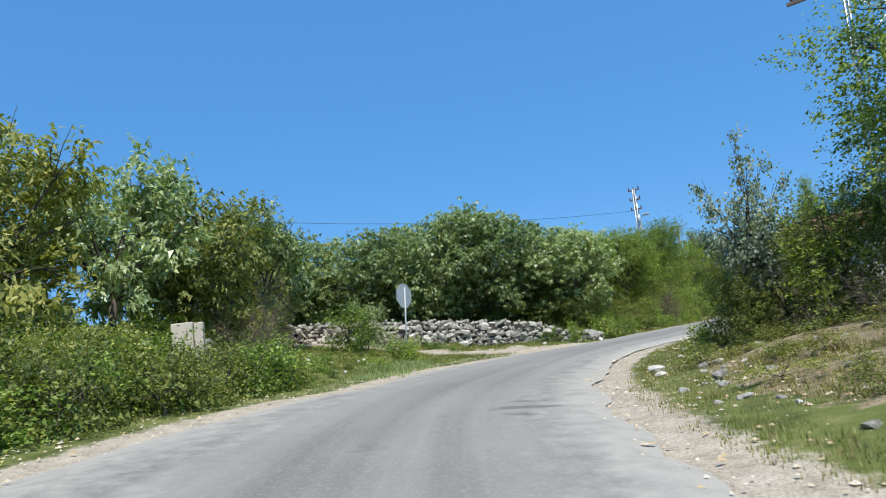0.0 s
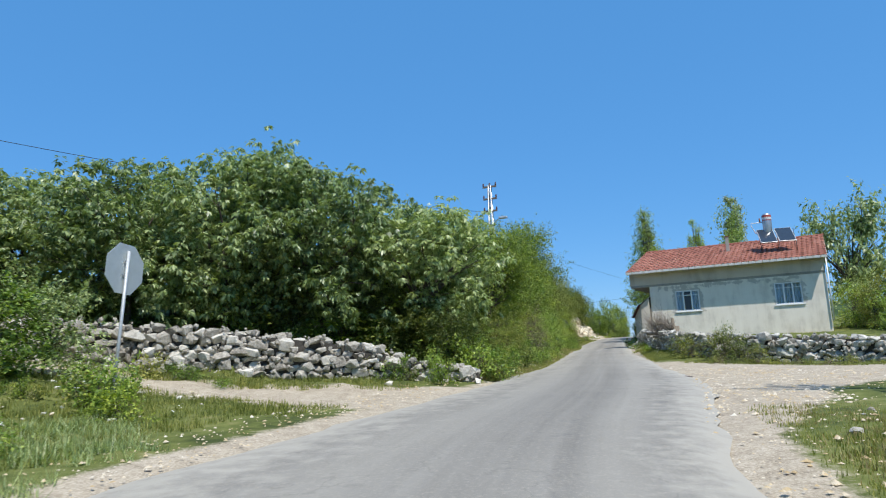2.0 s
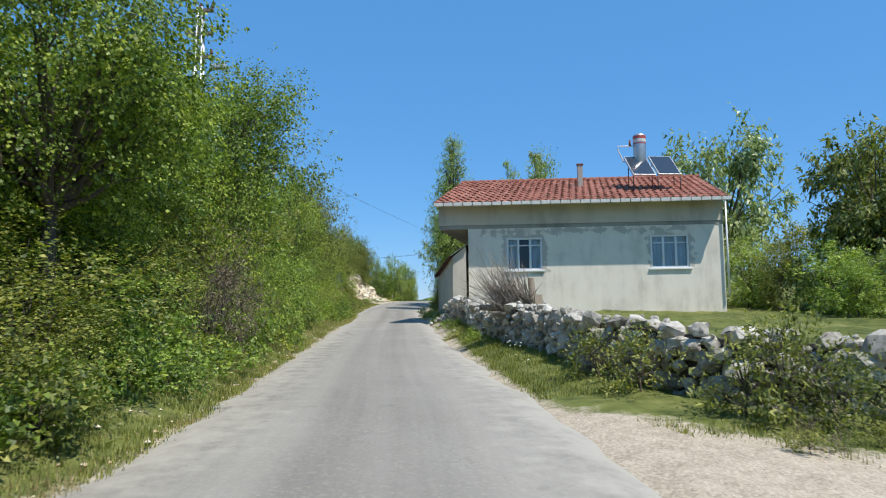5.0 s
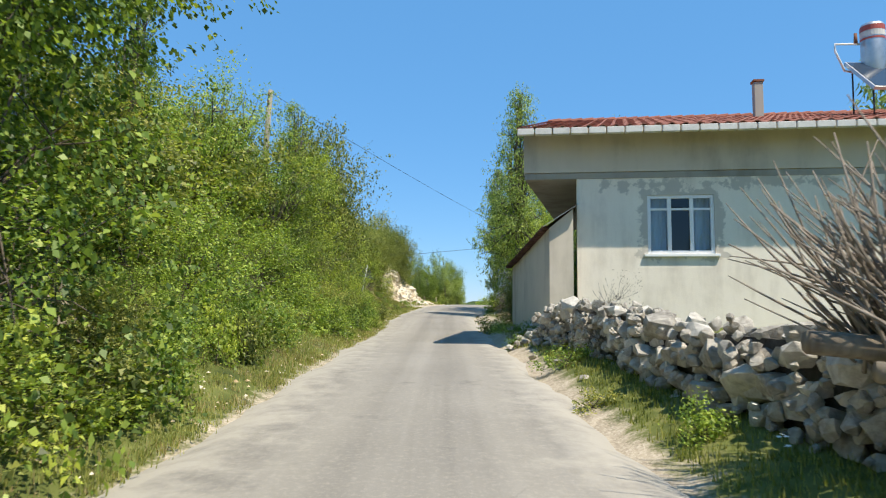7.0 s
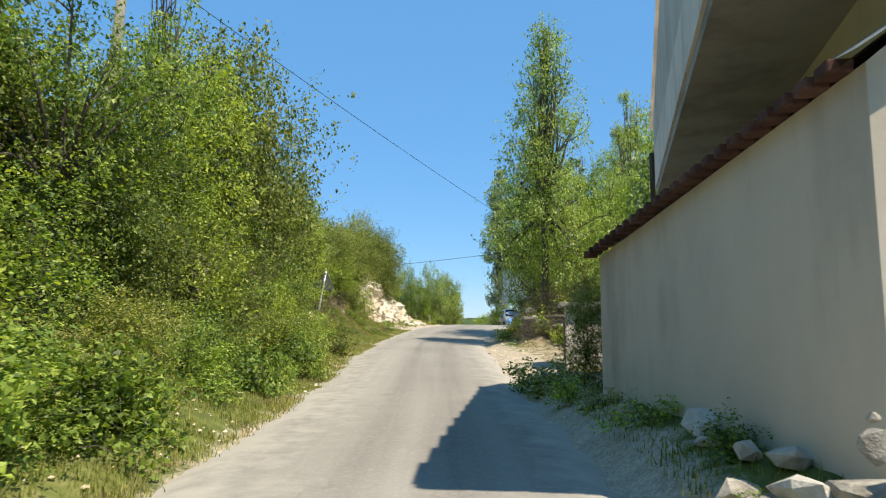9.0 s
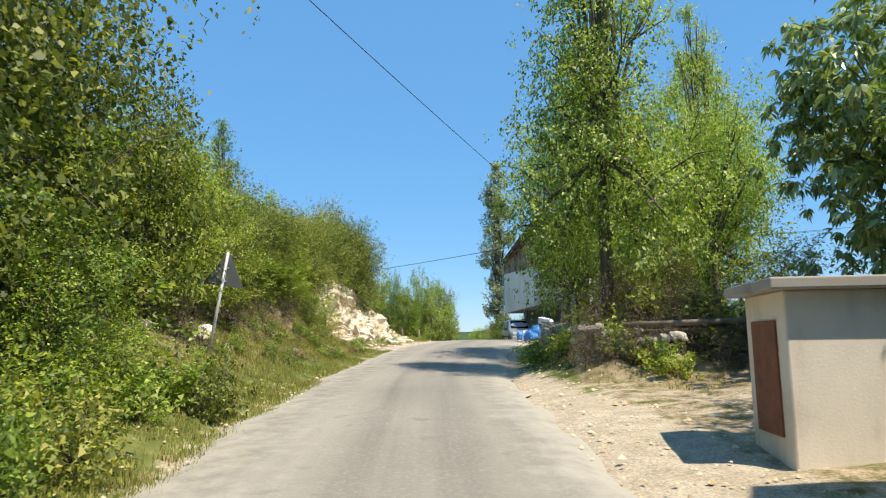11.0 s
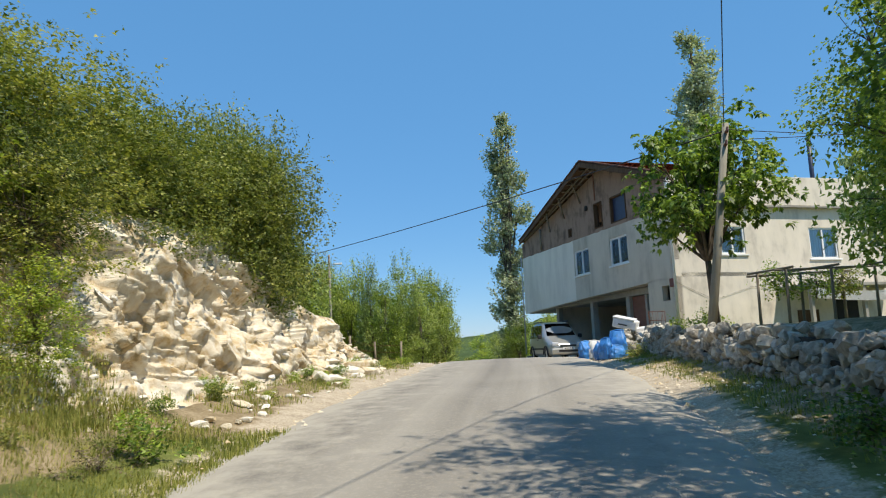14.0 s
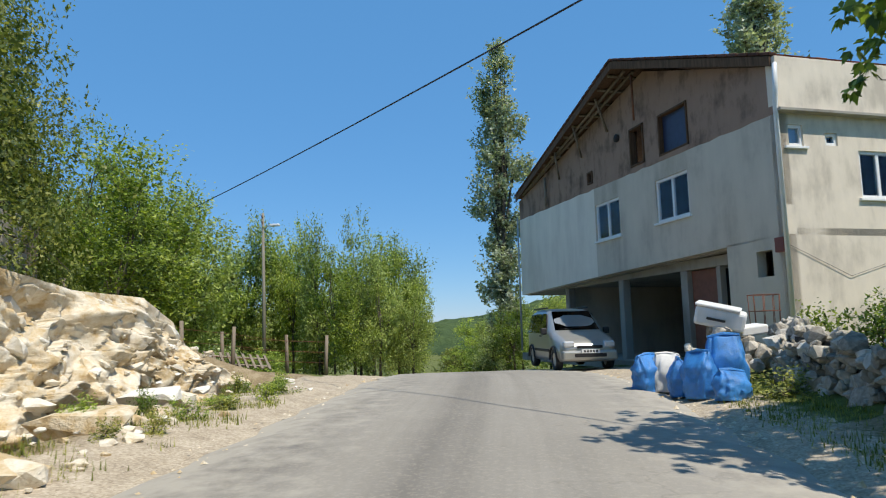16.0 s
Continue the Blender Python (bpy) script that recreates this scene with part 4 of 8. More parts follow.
rock_cutting()
dry_wall("dry stone wall of loose grey fieldstones below the fig trees",
         [(-9.4, 30.4, 1.6, .5), (-10.3, 29.5, 1.85, .75), (-12.4, 28.4, 2.5, 1.1), (-14.4, 27.0, 2.84, 1.2), (-16.7, 25.6, 3.13, 1.25), (-20.2, 24.0, 3.46, 1.1), (-23.4, 23.2, 3.76, 1.1)], 0.35, 21)
dry_wall("tumbled dry stone garden wall of big grey boulders",
         [(-7.75, 56.75, 2.85, .5), (-7.45, 55.6, 3.0, .85), (-6.95, 53.7, 3.0, 1.1), (-6.3, 49.4, 2.75, 1.05), (-5.3, 45.2, 2.7, 1.05), (-4.3, 41.0, 2.5, 1.0), (-3.2, 39.1, 2.35, .95), (-1.5, 38.6, 2.28, .95), (.4, 38.1, 2.15, 1.0), (2.2, 37.3, 1.98, .95), (5, 36.4, 1.95, .95), (9, 35.0, 1.95, .95)], 0.29, 22, 0.5, -1)
dry_wall("mossy grey retaining wall of stacked fieldstones beside the garden",
         [(-8.0, 76.1, 3.45, .6), (-9.5, 77.4, 3.6, .85), (-10.0, 81, 3.7, .95), (-10.05, 85.2, 3.8, .95), (-9.75, 90, 4.0, .9), (-9.35, 95, 4.1, .85), (-9.3, 99, 4.2, .9), (-9.0, 103, 4.35, .95), (-7.4, 106.3, 4.5, .9)], 0.30, 23)
scatter_rocks("loose pale stone on the dry grass verge", [(-0.2, 14.2, .3), (.65, 14.1, .25), (1.4, 12.6, .35), (.2, 17.2, .25), (-.7, 18.9, .3), (1.2, 15.6, .2), (2.2, 12.2, .3), (-.6, 16.4, .2), (.6, 20.6, .5), (1.3, 21.8, .6), (2.4, 20.2, .5), (-1.2, 20.3, .22), (-.9, 22.5, .18)], "loose verge stones", pale=False)
r0 = random.Random(31)
bank = []
for _ in range(95):
    u = r0.uniform(6, 23)
    i = int(np.argmin(np.abs(LINE[:, 1] - u)))
    d = -r0.uniform(3.3, 6.5)
    bank.append((LINE[i, 0] + LEFT[i, 0] * d, LINE[i, 1] + LEFT[i, 1] * d, r0.choice((.06, .09, .13, .2))))
scatter_rocks("small pale stone lying in the dry grass", bank, "loose bank stones", pale=False, seed=14, name="loose_stone")
bank = []
for _ in range(75):
    u, d = r0.uniform(17, 25), r0.uniform(6, 10.5)
    i = int(np.argmin(np.abs(LINE[:, 1] - u)))
    bank.append((LINE[i, 0] + LEFT[i, 0] * d, LINE[i, 1] + LEFT[i, 1] * d, r0.choice((.06, .09, .13, .18))))
scatter_rocks("small pale stone lying on the grassy bank", bank, "loose bank stones", seed=15, name="loose_stone")
scatter_rocks("loose grey stone at the foot of the lean-to wall", [(-7.9, 56.2, .4), (-8.15, 56.9, .35), (-7.75, 55.6, .3), (-8.3, 57.6, .3), (-8.0, 54.7, .22), (-7.6, 53.4, .16), (-7.3, 51.5, .15), (-8.6, 60.4, .3), (-8.8, 62.5, .22), (-7.99, 57.21, .5), (-7.8, 56.9, .62), (-7.95, 56.95, .3), (-8.3, 56.9, .26), (-8.5, 57.0, .2), (-8.2, 57.3, .34), (-7.9, 57.9, .4), (-8.05, 58.2, .3), (-7.85, 58.6, .35), (-8.1, 59.1, .42), (-8.2, 58.7, .22), (-8.4, 64.0, .35)], "loose corner stones", pale=False, seed=8)
scatter_rocks("rough pale boulder half sunk in the grassy bank", [(-17.6, 76.9, .5), (-17.9, 77.6, .6), (-17.2, 77.3, .35), (-18.2, 76.3, .5), (-9.75, 30.1, .62), (-10.2, 31.4, .45), (-9.3, 30.0, .3), (-10.87, 27.8, .34), (-17.9, 75.2, .4)], "bank boulders", seed=9)


# ---- walls with openings, windows ----
def pierced(bm, width, low, high, thick, holes, m):
    """A wall in the plane y = 0 that runs from x = 0 to width, thick towards -y, with holes (x0, x1, z0, z1)."""
    xs = sorted({0.0, width, *[v for h in holes for v in h[:2]]})
    zs = sorted({low, high, *[v for h in holes for v in h[2:]]})
    cut = lambda a, b, c, d: any(h[0] < (a + b) / 2 < h[1] and h[2] < (c + d) / 2 < h[3] for h in holes)
    quad = lambda *ps: bm.faces.new([bm.verts.new(m @ Vector(p)) for p in ps])
    for a, b in zip(xs, xs[1:]):
        for c, d in zip(zs, zs[1:]):
            if not cut(a, b, c, d):
                quad((a, 0, c), (a, 0, d), (b, 0, d), (b, 0, c))
                quad((a, -thick, c), (b, -thick, c), (b, -thick, d), (a, -thick, d))
    for a, b, c, d in [(0, width, low, high)] + list(holes):
        quad((a, 0, c), (b, 0, c), (b, -thick, c), (a, -thick, c))
        quad((a, 0, d), (a, -thick, d), (b, -thick, d), (b, 0, d))
        quad((a, 0, c), (a, -thick, c), (a, -thick, d), (a, 0, d))
        quad((b, 0, c), (b, 0, d), (b, -thick, d), (b, -thick, c))
    bmesh.ops.remove_doubles(bm, verts=bm.verts, dist=1e-4)
    bmesh.ops.recalc_face_normals(bm, faces=bm.faces)


def window_unit(parent, m, w, h, cols=3, transom=0.0, sill=True, curtain=True, frame_mat=None, open_col=-1):
    """A framed window, its lower left corner at m, in the plane y = 0, out towards +y."""
    fm = frame_mat or WHITE
    ob = new("window")
    ob.parent = parent
    ob.matrix_basis = m
    bm = bmesh.new()
    f = 0.075
    box(bm, (0, -.06, 0), (f, .02, h), .006); box(bm, (w - f, -.06, 0), (w, .02, h), .006)
    box(bm, (f, -.06, 0), (w - f, .02, f), .006); box(bm, (f, -.06, h - f), (w - f, .02, h), .006)
    part("frame", bm, fm, ob)
    for k in range(1, cols):
        x = w * k / cols
        boxed("mullion", (x - .042, -.055, f), (x + .042, .012, h - f), fm, ob, bevel=.004)
    if transom:
        z = h * (1 - transom)
        boxed("transom", (f, -.05, z - .025), (w - f, .006, z + .025), fm, ob, bevel=.004)
    # The open column gets a near-black pane in place of the room's shade.
    for k in range(cols):
        boxed("pane", (w * k / cols + .02, -.03, .03), (w * (k + 1) / cols - .02, -.022, h - .03), GLASS_DEEP if k == open_col else GLASS, ob)
    if curtain:
        bm = bmesh.new()
        n = 40
        vs = [[bm.verts.new((w * i / n, -.2 + .025 * math.sin(i * 1.7), z)) for z in (0.0, h)] for i in range(n + 1)]
        for i, (a, b) in enumerate(zip(vs, vs[1:])):
            if not (open_col >= 0 and open_col / cols < (i + .5) / n < (open_col + 1) / cols):
                bm.faces.new((a[0], b[0], b[1], a[1]))
        part("curtain", bm, CURTAIN, ob, "pale curtain behind the glass")
    if sill:
        boxed("sill", (-.09, -.03, -.07), (w + .09, .12, -.005), WHITE, ob, bevel=.01)
    return ob


GLASS_DEEP = glass_material("dark_window_glass", (0.012, 0.014, 0.018))


def see_through_glass():
    m, nt, out = material("clear_glass")
    g = node(nt, "BsdfGlossy", {"Color": (0.9, 0.95, 1.0, 1), "Roughness": 0.03})
    t = node(nt, "BsdfTransparent", {"Color": (0.86, 0.90, 0.92, 1)})
    f = node(nt, "Fresnel", {"IOR": 1.38})
    s = node(nt, "MixShader", {0: f.outputs[0], 1: t.outputs[0], 2: g.outputs[0]})
    nt.links.new(s.outputs[0], out.inputs["Surface"])
    return m


GLASS = see_through_glass()


# ---- the red-roofed house ----
def village_house():
    h = empty("village_house", "single-storey grey plastered house with a red tiled roof", "house", at=(-7.02, 57.41, 2.0))
    h.matrix_basis = pose(-7.02, 57.41, 2.0, 0, -0.55, 0)
    W, D = 10.02, 9.3
    face = Matrix.Translation((0, 0, 0)) @ Matrix.Diagonal((1, -1, 1, 1))
    bm = bmesh.new()
    holes = [(1.53, 2.95, 2.125, 3.43), (7.2, 8.68, 2.125, 3.44)]
    pierced(bm, W, -0.6, 3.82, .25, holes, face)
    part("front_wall", bm, PLASTER_FRONT, h)
    k = .126
    def prism(name, poly, z0, z1, mat, label=""):
        bm = bmesh.new()
        lo, hi = [bm.verts.new((x, y, z0)) for x, y in poly], [bm.verts.new((x, y, z1)) for x, y in poly]
        bm.faces.new(lo[::-1]); bm.faces.new(hi)
        for i in range(len(poly)):
            j = (i + 1) % len(poly)
            bm.faces.new((lo[i], lo[j], hi[j], hi[i]))
        bmesh.ops.recalc_face_normals(bm, faces=bm.faces)
        return part(name, bm, mat, h, label)
    prism("side_wall", [(0, .25), (.25, .25), (.25 + D * k, D), (D * k, D)], -.6, 3.82, PLASTER)
    prism("side_wall", [(W - .25, .25), (W, .25), (W + D * k, D), (W - .25 + D * k, D)], -.6, 3.82, PLASTER)
    boxed("back_wall", (.25 + D * k, D - .25, -.6), (W - .25 + D * k, D, 3.82), PLASTER, h)
    boxed("inner_floor", (1.4, .25, .5), (W - .25, D - .25, .6), CONCRETE, h)
    prism("slab", [(-1.16, -.02), (W - .02, -.02), (W - .02 + D * k, D), (-1.16 + D * k, D)], 3.82, 3.955, CONCRETE, "concrete floor slab over the open corner")
    prism("upper_band", [(-1.18, -.05), (W, -.05), (W, .15), (-1.18, .15)], 3.965, 4.9, PLASTER, "plain plastered band under the eaves")
    prism("upper_band", [(-1.18, .15), (-.98, .15), (-.98 + D * k, D), (-1.18 + D * k, D)], 3.965, 4.72, PLASTER_PALE)
    prism("upper_band", [(W - .2, .15), (W, .15), (W + D * k, D), (W - .2 + D * k, D)], 3.965, 4.72, PLASTER_PALE)
    piped("drainpipe", [(-1.22 + D * k, D + .06, 4.7), (-1.22 + D * k, D + .06, 1.0)], .05, WOOD_DARK, h, "dark drainpipe")
    for (a, b, c, d), oc in zip(holes, (1, -1)):
        window_unit(h, Matrix.Translation((a, 0, c)) @ face @ Matrix.Translation((0, -.05, 0)), b - a, d - c, 3, .24, True, True, None, oc)
    # roof
    roof = new("roof"); roof.parent = h
    y0, z0, y1, z1 = -.72, 4.78, 5.9, 6.82
    xl, xr = -1.32, W + .12
    skew = lambda x, y: x + k * (y - y0)
    bm = bmesh.new()
    v = [bm.verts.new((skew(x, y), y, z)) for x, y, z in [(xl, y0, z0), (xr, y0, z0), (xr, y1, z1), (xl, y1, z1), (xr, D + .5, 5.3), (xl, D + .5, 5.3)]]
    for f in ((0, 1, 2, 3), (3, 2, 4, 5)):
        bm.faces.new([v[i] for i in f])
    bmesh.ops.solidify(bm, geom=bm.faces[:], thickness=.09)
    part("roof_deck", bm, PLASTER_PALE, roof, "plastered roof underside")
    for xx in (W, -.98):
        bm = bmesh.new()
        a = [bm.verts.new((xx + e + k * p, p, q)) for e in (0, -.2) for p, q in ((-.05, 4.72), (D, 4.72), (D, 5.3), (y1, 6.68), (-.05, 4.86))]
        bm.faces.new(a[:5]); bm.faces.new(a[5:][::-1])
        part("gable", bm, PLASTER, roof)
    slope = math.hypot(y1 - y0, z1 - z0)
    ang = math.atan2(z1 - z0, y1 - y0)
    cols, rows = 40, 11
    tw, tl = (xr - xl) / cols, slope / rows
    bm = bmesh.new()
    n = 6
    prof = [(tw * (i / n - .5), .045 * math.sin(math.pi * min(1, max(0, (i / n - .1) / .62))) if i / n < .72 else .0) for i in range(n + 1)]
    ring = [[bm.verts.new((px, t, pz + lift)) for px, pz in prof] for t, lift in ((-.02, .035), (-.02, .012), (tl * 1.06, 0.0))]
    for i in range(n):
        bm.faces.new((ring[1][i], ring[1][i + 1], ring[0][i + 1], ring[0][i]))
        bm.faces.new((ring[0][i], ring[0][i + 1], ring[2][i + 1], ring[2][i]))
    me = bpy.data.meshes.new("roof_tile")
    bm.to_mesh(me); bm.free()
    me.materials.append(TILE)
    q = random.Random(4)
    for r in range(rows):
        for c in range(cols):
            y = y0 + (y1 - y0) * r / rows
            x = skew(xl + (c + .5) * tw, y)
            t = new("roof_tile", me)
            t.parent = roof
            t.matrix_basis = Matrix.Translation((x, y, z0 + (z1 - z0) * r / rows + .012)) @ Euler((ang + q.uniform(-.02, .02), q.uniform(-.02, .02), q.uniform(-.015, .015))).to_matrix().to_4x4()
    bm = bmesh.new()
    for i in range(34):
        x = skew(xl, y1) + (i + .5) * (xr - xl) / 34
        tube(bm, [(x - .19, y1, z1 + .02), (x + .19, y1, z1 + .045)], [.085, .1], 8)
    part("ridge_tiles", bm, TILE, roof)
    for i in range(30):
        w = (xr - xl) / 30
        boxed("eave_block", (xl + i * w + .015, y0 - .1, z0 - .13), (xl + (i + 1) * w - .015, y0 + .02, z0 + .01), WHITE_PAINT, roof, "whitewashed block", .012)
    # flue
    f = new("chimney"); f.parent = h
    boxed("shaft", (4.86, 3.15, 5.8), (5.08, 3.37, 7.0), CONCRETE, f, bevel=.01)
    boxed("cap", (4.83, 3.12, 7.0), (5.11, 3.40, 7.06), RUST, f, bevel=.008)
    # lean-to along the road
    l = new("lean_to"); l.parent = h
    p = [(-.62, -.27), (-1.6, 4.6), (-.1, 4.6), (-.1, -.27)]
    bm = bmesh.new()
    tops = [2.68, 2.12, 2.85, 3.1]
    lo = [bm.verts.new((x, y, -.25)) for x, y in p]
    hi = [bm.verts.new((x, y, z)) for (x, y), z in zip(p, tops)]
    for i in range(4):
        j = (i + 1) % 4
        bm.faces.new((lo[i], lo[j], hi[j], hi[i]))
    bm.faces.new(hi)
    bmesh.ops.recalc_face_normals(bm, faces=bm.faces)
    part("plastered_wall", bm, PLASTER, l)
    bm = bmesh.new()
    a = [bm.verts.new((x, y, z)) for x, y, z in ((-.70, -.32, 2.70), (-1.75, 4.8, 2.14), (-.05, 4.8, 2.92), (-.02, -.32, 3.2))]
    bm.faces.new(a)
    bmesh.ops.solidify(bm, geom=bm.faces[:], thickness=-.07)
    part("tin_roof", bm, WOOD_DARK, l, "dark sheet roof")
    bm = bmesh.new()
    bm.faces.new([bm.verts.new(c) for c in ((-.76, -.46, 2.68), (-.74, -.05, 2.76), (.02, -.05, 3.26), (.02, -.46, 3.18))])
    bmesh.ops.solidify(bm, geom=bm.faces[:], thickness=.015)
    part("flashing", bm, SIGN_BACK, l, "bent grey metal flashing")
    for k in range(24):
        t = (k + .5) / 24
        boxed("eave_tile", (-.72 - 1.04 * t - .05, -.3 + 5.0 * t, 2.70 - .56 * t - .03), (-.62 - 1.02 * t, -.3 + 5.0 * t + .19, 2.73 - .56 * t + .02), TILE_DARK, l, "", .012)
    piped("pipe", [(10.1, -.14, 4.7), (10.1, -.14, 1.0)], .04, WHITE, h, "white drainpipe")
    return h


def patched_plaster():
    """Pale plaster with darker cement round the windows and along the joint under the upper band."""
    m, nt, out = material("patched_pale_plaster")
    pos = node(nt, "TexCoord").outputs["Object"]
    xyz = node(nt, "SeparateXYZ", {0: pos}).outputs
    run = node(nt, "Mapping", {"Vector": pos, "Scale": (2.6, 2.6, .55)}).outputs[0]
    n1, n2, n3, n4 = noise_at(nt, .8, 5, coords=pos), noise_at(nt, 1.0, 6, coords=run), noise_at(nt, 45, 4), noise_at(nt, 2.2, 5, .65, pos)
    f = math_node(nt, "ADD", math_node(nt, "MULTIPLY", n1, 0.5), math_node(nt, "MULTIPLY", n2, 0.5))
    c = ramp(nt, f, [(0.34, (.63, .565, .47)), (0.5, (.83, .758, .645)), (0.66, (.89, .825, .71))])

    def near(cx, cz, hw, hh):
        dx = math_node(nt, "SUBTRACT", math_node(nt, "ABSOLUTE", math_node(nt, "SUBTRACT", xyz[0], cx)), hw)
        dz = math_node(nt, "SUBTRACT", math_node(nt, "ABSOLUTE", math_node(nt, "SUBTRACT", xyz[2], cz)), hh)
        e = math_node(nt, "ADD", math_node(nt, "MAXIMUM", dx, dz), math_node(nt, "MULTIPLY", math_node(nt, "SUBTRACT", n4, .5), 1.5))
        return node(nt, "MapRange", {"Value": e, "From Min": -.03, "From Max": .05, "To Min": 1.0, "To Max": 0.0}).outputs[0]

    g = math_node(nt, "MAXIMUM", near(2.24, 2.85, .85, .7), near(7.95, 2.85, .85, .62))
    g = math_node(nt, "MAXIMUM", g, near(4.6, 3.68, 4.0, .06))
    c = mix(nt, math_node(nt, "MULTIPLY", g, .8), c, (.46, .43, .375))
    groove = node(nt, "MapRange", {"Value": math_node(nt, "ADD", math_node(nt, "ABSOLUTE", math_node(nt, "SUBTRACT", xyz[2], 3.99)), math_node(nt, "MULTIPLY", n4, .05)), "From Min": .03, "From Max": .07, "To Min": .7, "To Max": 0.0}).outputs[0]
    c = mix(nt, groove, c, (.34, .25, .15))
    c = mix(nt, math_node(nt, "MULTIPLY", n3, 0.18), c, (.45, .41, .35))
    surface(nt, out, c, 0.93, bump(nt, math_node(nt, "ADD", n3, math_node(nt, "MULTIPLY", n4, 1.5)), 0.4, 0.008), spec=0.2)
    return m


PLASTER_FRONT = patched_plaster()
WHITE_PAINT = plain("weathered_whitewash", (0.60, 0.585, 0.55), 0.8, scale=5, vary=0.25)
TILE_DARK = rock_material("dark_weathered_tile", [(0.3, (0.06, 0.03, 0.025)), (0.5, (0.12, 0.06, 0.045)), (0.7, (0.19, 0.10, 0.075))], 3.0, 0.4)
village_house()


def solar_heater():
    s = empty("solar_heater", "rooftop solar water heater with a steel tank and two panels", "water heater", at=(0.35, 59.75, 8.0))
    bm = bmesh.new()
    prof = [(.0, .0), (.25, .0), (.272, .05), (.272, 1.28), (.25, 1.36), (.12, 1.42), (.0, 1.43)]
    rings = [[bm.verts.new((r * math.cos(k * math.tau / 24), r * math.sin(k * math.tau / 24), .78 + z)) for k in range(24)] for r, z in prof[1:-1]]
    for a, b in zip(rings, rings[1:]):
        for k in range(24):
            bm.faces.new((a[k], a[(k + 1) % 24], b[(k + 1) % 24], b[k]))
    bm.faces.new(rings[0][::-1]); bm.faces.new(rings[-1])
    tank = part("tank", bm, STEEL, s, "dented galvanised tank", True)
    for z, mt, hh in ((1.95, RED_PAINT, .13), (1.72, RED_PAINT, .05), (1.8, WHITE_PAINT, .14)):
        bm = bmesh.new()
        tube(bm, [(0, 0, z), (0, 0, z + hh)], .278, 24, False)
        part("band", bm, mt, tank, "painted band")
    for k in range(2):
        p = new("solar_panel"); p.parent = s
        p.matrix_basis = Matrix.Translation((-.55 + k * 1.04, -1.1, .12)) @ pose(0, 0, 0, 42, 0, 8)
        boxed("casing", (0, 0, 0), (.98, 1.5, .09), STEEL, p, bevel=.01)
        boxed("glazing", (.04, .04, .085), (.94, 1.46, .097), GLASS_PANEL, p)
    for x0, y0, x1, y1, z1 in ((-.5, -1.0, -.5, 0, 1.1), (.5, -1.0, .5, 0, 1.1), (1.45, -.9, 1.45, .1, 1.1)):
        piped("strut", [(x0, y1, -.35), (x1, y1, z1)], .02, BLACK, s, sides=6)
        piped("strut", [(x0, y0, -.55), (x1, y0, .15)], .02, BLACK, s, sides=6)
    piped("pipe", [(-.35, 0, .9), (-.72, -.1, .95), (-.95, -.15, 1.45), (-.95, -.15, 1.62), (-.3, 0, 1.66)], .028, WHITE, s, "insulated white pipe")
    piped("valve", [(-.42, -.05, 1.66), (-.42, -.05, 1.92)], [.05, .035], RUST, s)


RED_PAINT = plain("faded_red_paint", (0.42, 0.08, 0.06), 0.5)
GLASS_PANEL = plain("blue_black_collector", (0.035, 0.045, 0.06), 0.12, spec=0.8, vary=0.2)
solar_heater()


def stick_pile():
    s = empty("stick_pile", "pile of dry grey bean poles leaning on the garden wall", "firewood", at=(-5.6, 46.6, 2.6))
    q = random.Random(6)
    for k in range(230):
        a = q.gauss(0, .3)
        b = Vector((q.uniform(-.35, .5), q.uniform(-.35, .3), q.uniform(-.15, .25)))
        d = Vector((-.5 + a, -.1 + q.gauss(0, .2), .72 + q.gauss(0, .2))).normalized() * (q.uniform(.45, 1.4) if k else 2.1)
        kink = Vector((q.gauss(0, .05), q.gauss(0, .04), q.gauss(0, .05)))
        piped("stick", [b, b + d * .3 + kink * .5, b + d * .65 + kink, b + d], [.014, .012, .009, .004], TWIG, s, sides=4)
    for k in range(3):
        piped("post", [(.55 + .1 * k, .1 * k, -.9), (.42 + .1 * k, .1 * k, .35 + .4 * (k == 0))], [.1, .075], WOOD, s, "split fence post", 7)
    piped("log", [(-.8, -.2, .05), (.7, 0, -.05)], [.07, .09], WOOD, s, "rough log", 8)
    piped("log", [(-.5, -.35, -.1), (.75, -.25, -.16)], [.06, .07], WOOD, s, "rough log", 8)
    piped("prop", [(-.35, -.75, -1.0), (.1, -.3, .0)], [.035, .045], WOOD, s, "slanting wooden prop", 7)


stick_pile()


# ---- signs, poles and wires ----
def lean_matrix(x, y, z, lx=0.0, ly=0.0, rz=0.0):
    return pose(x, y, z, lx, ly, rz)


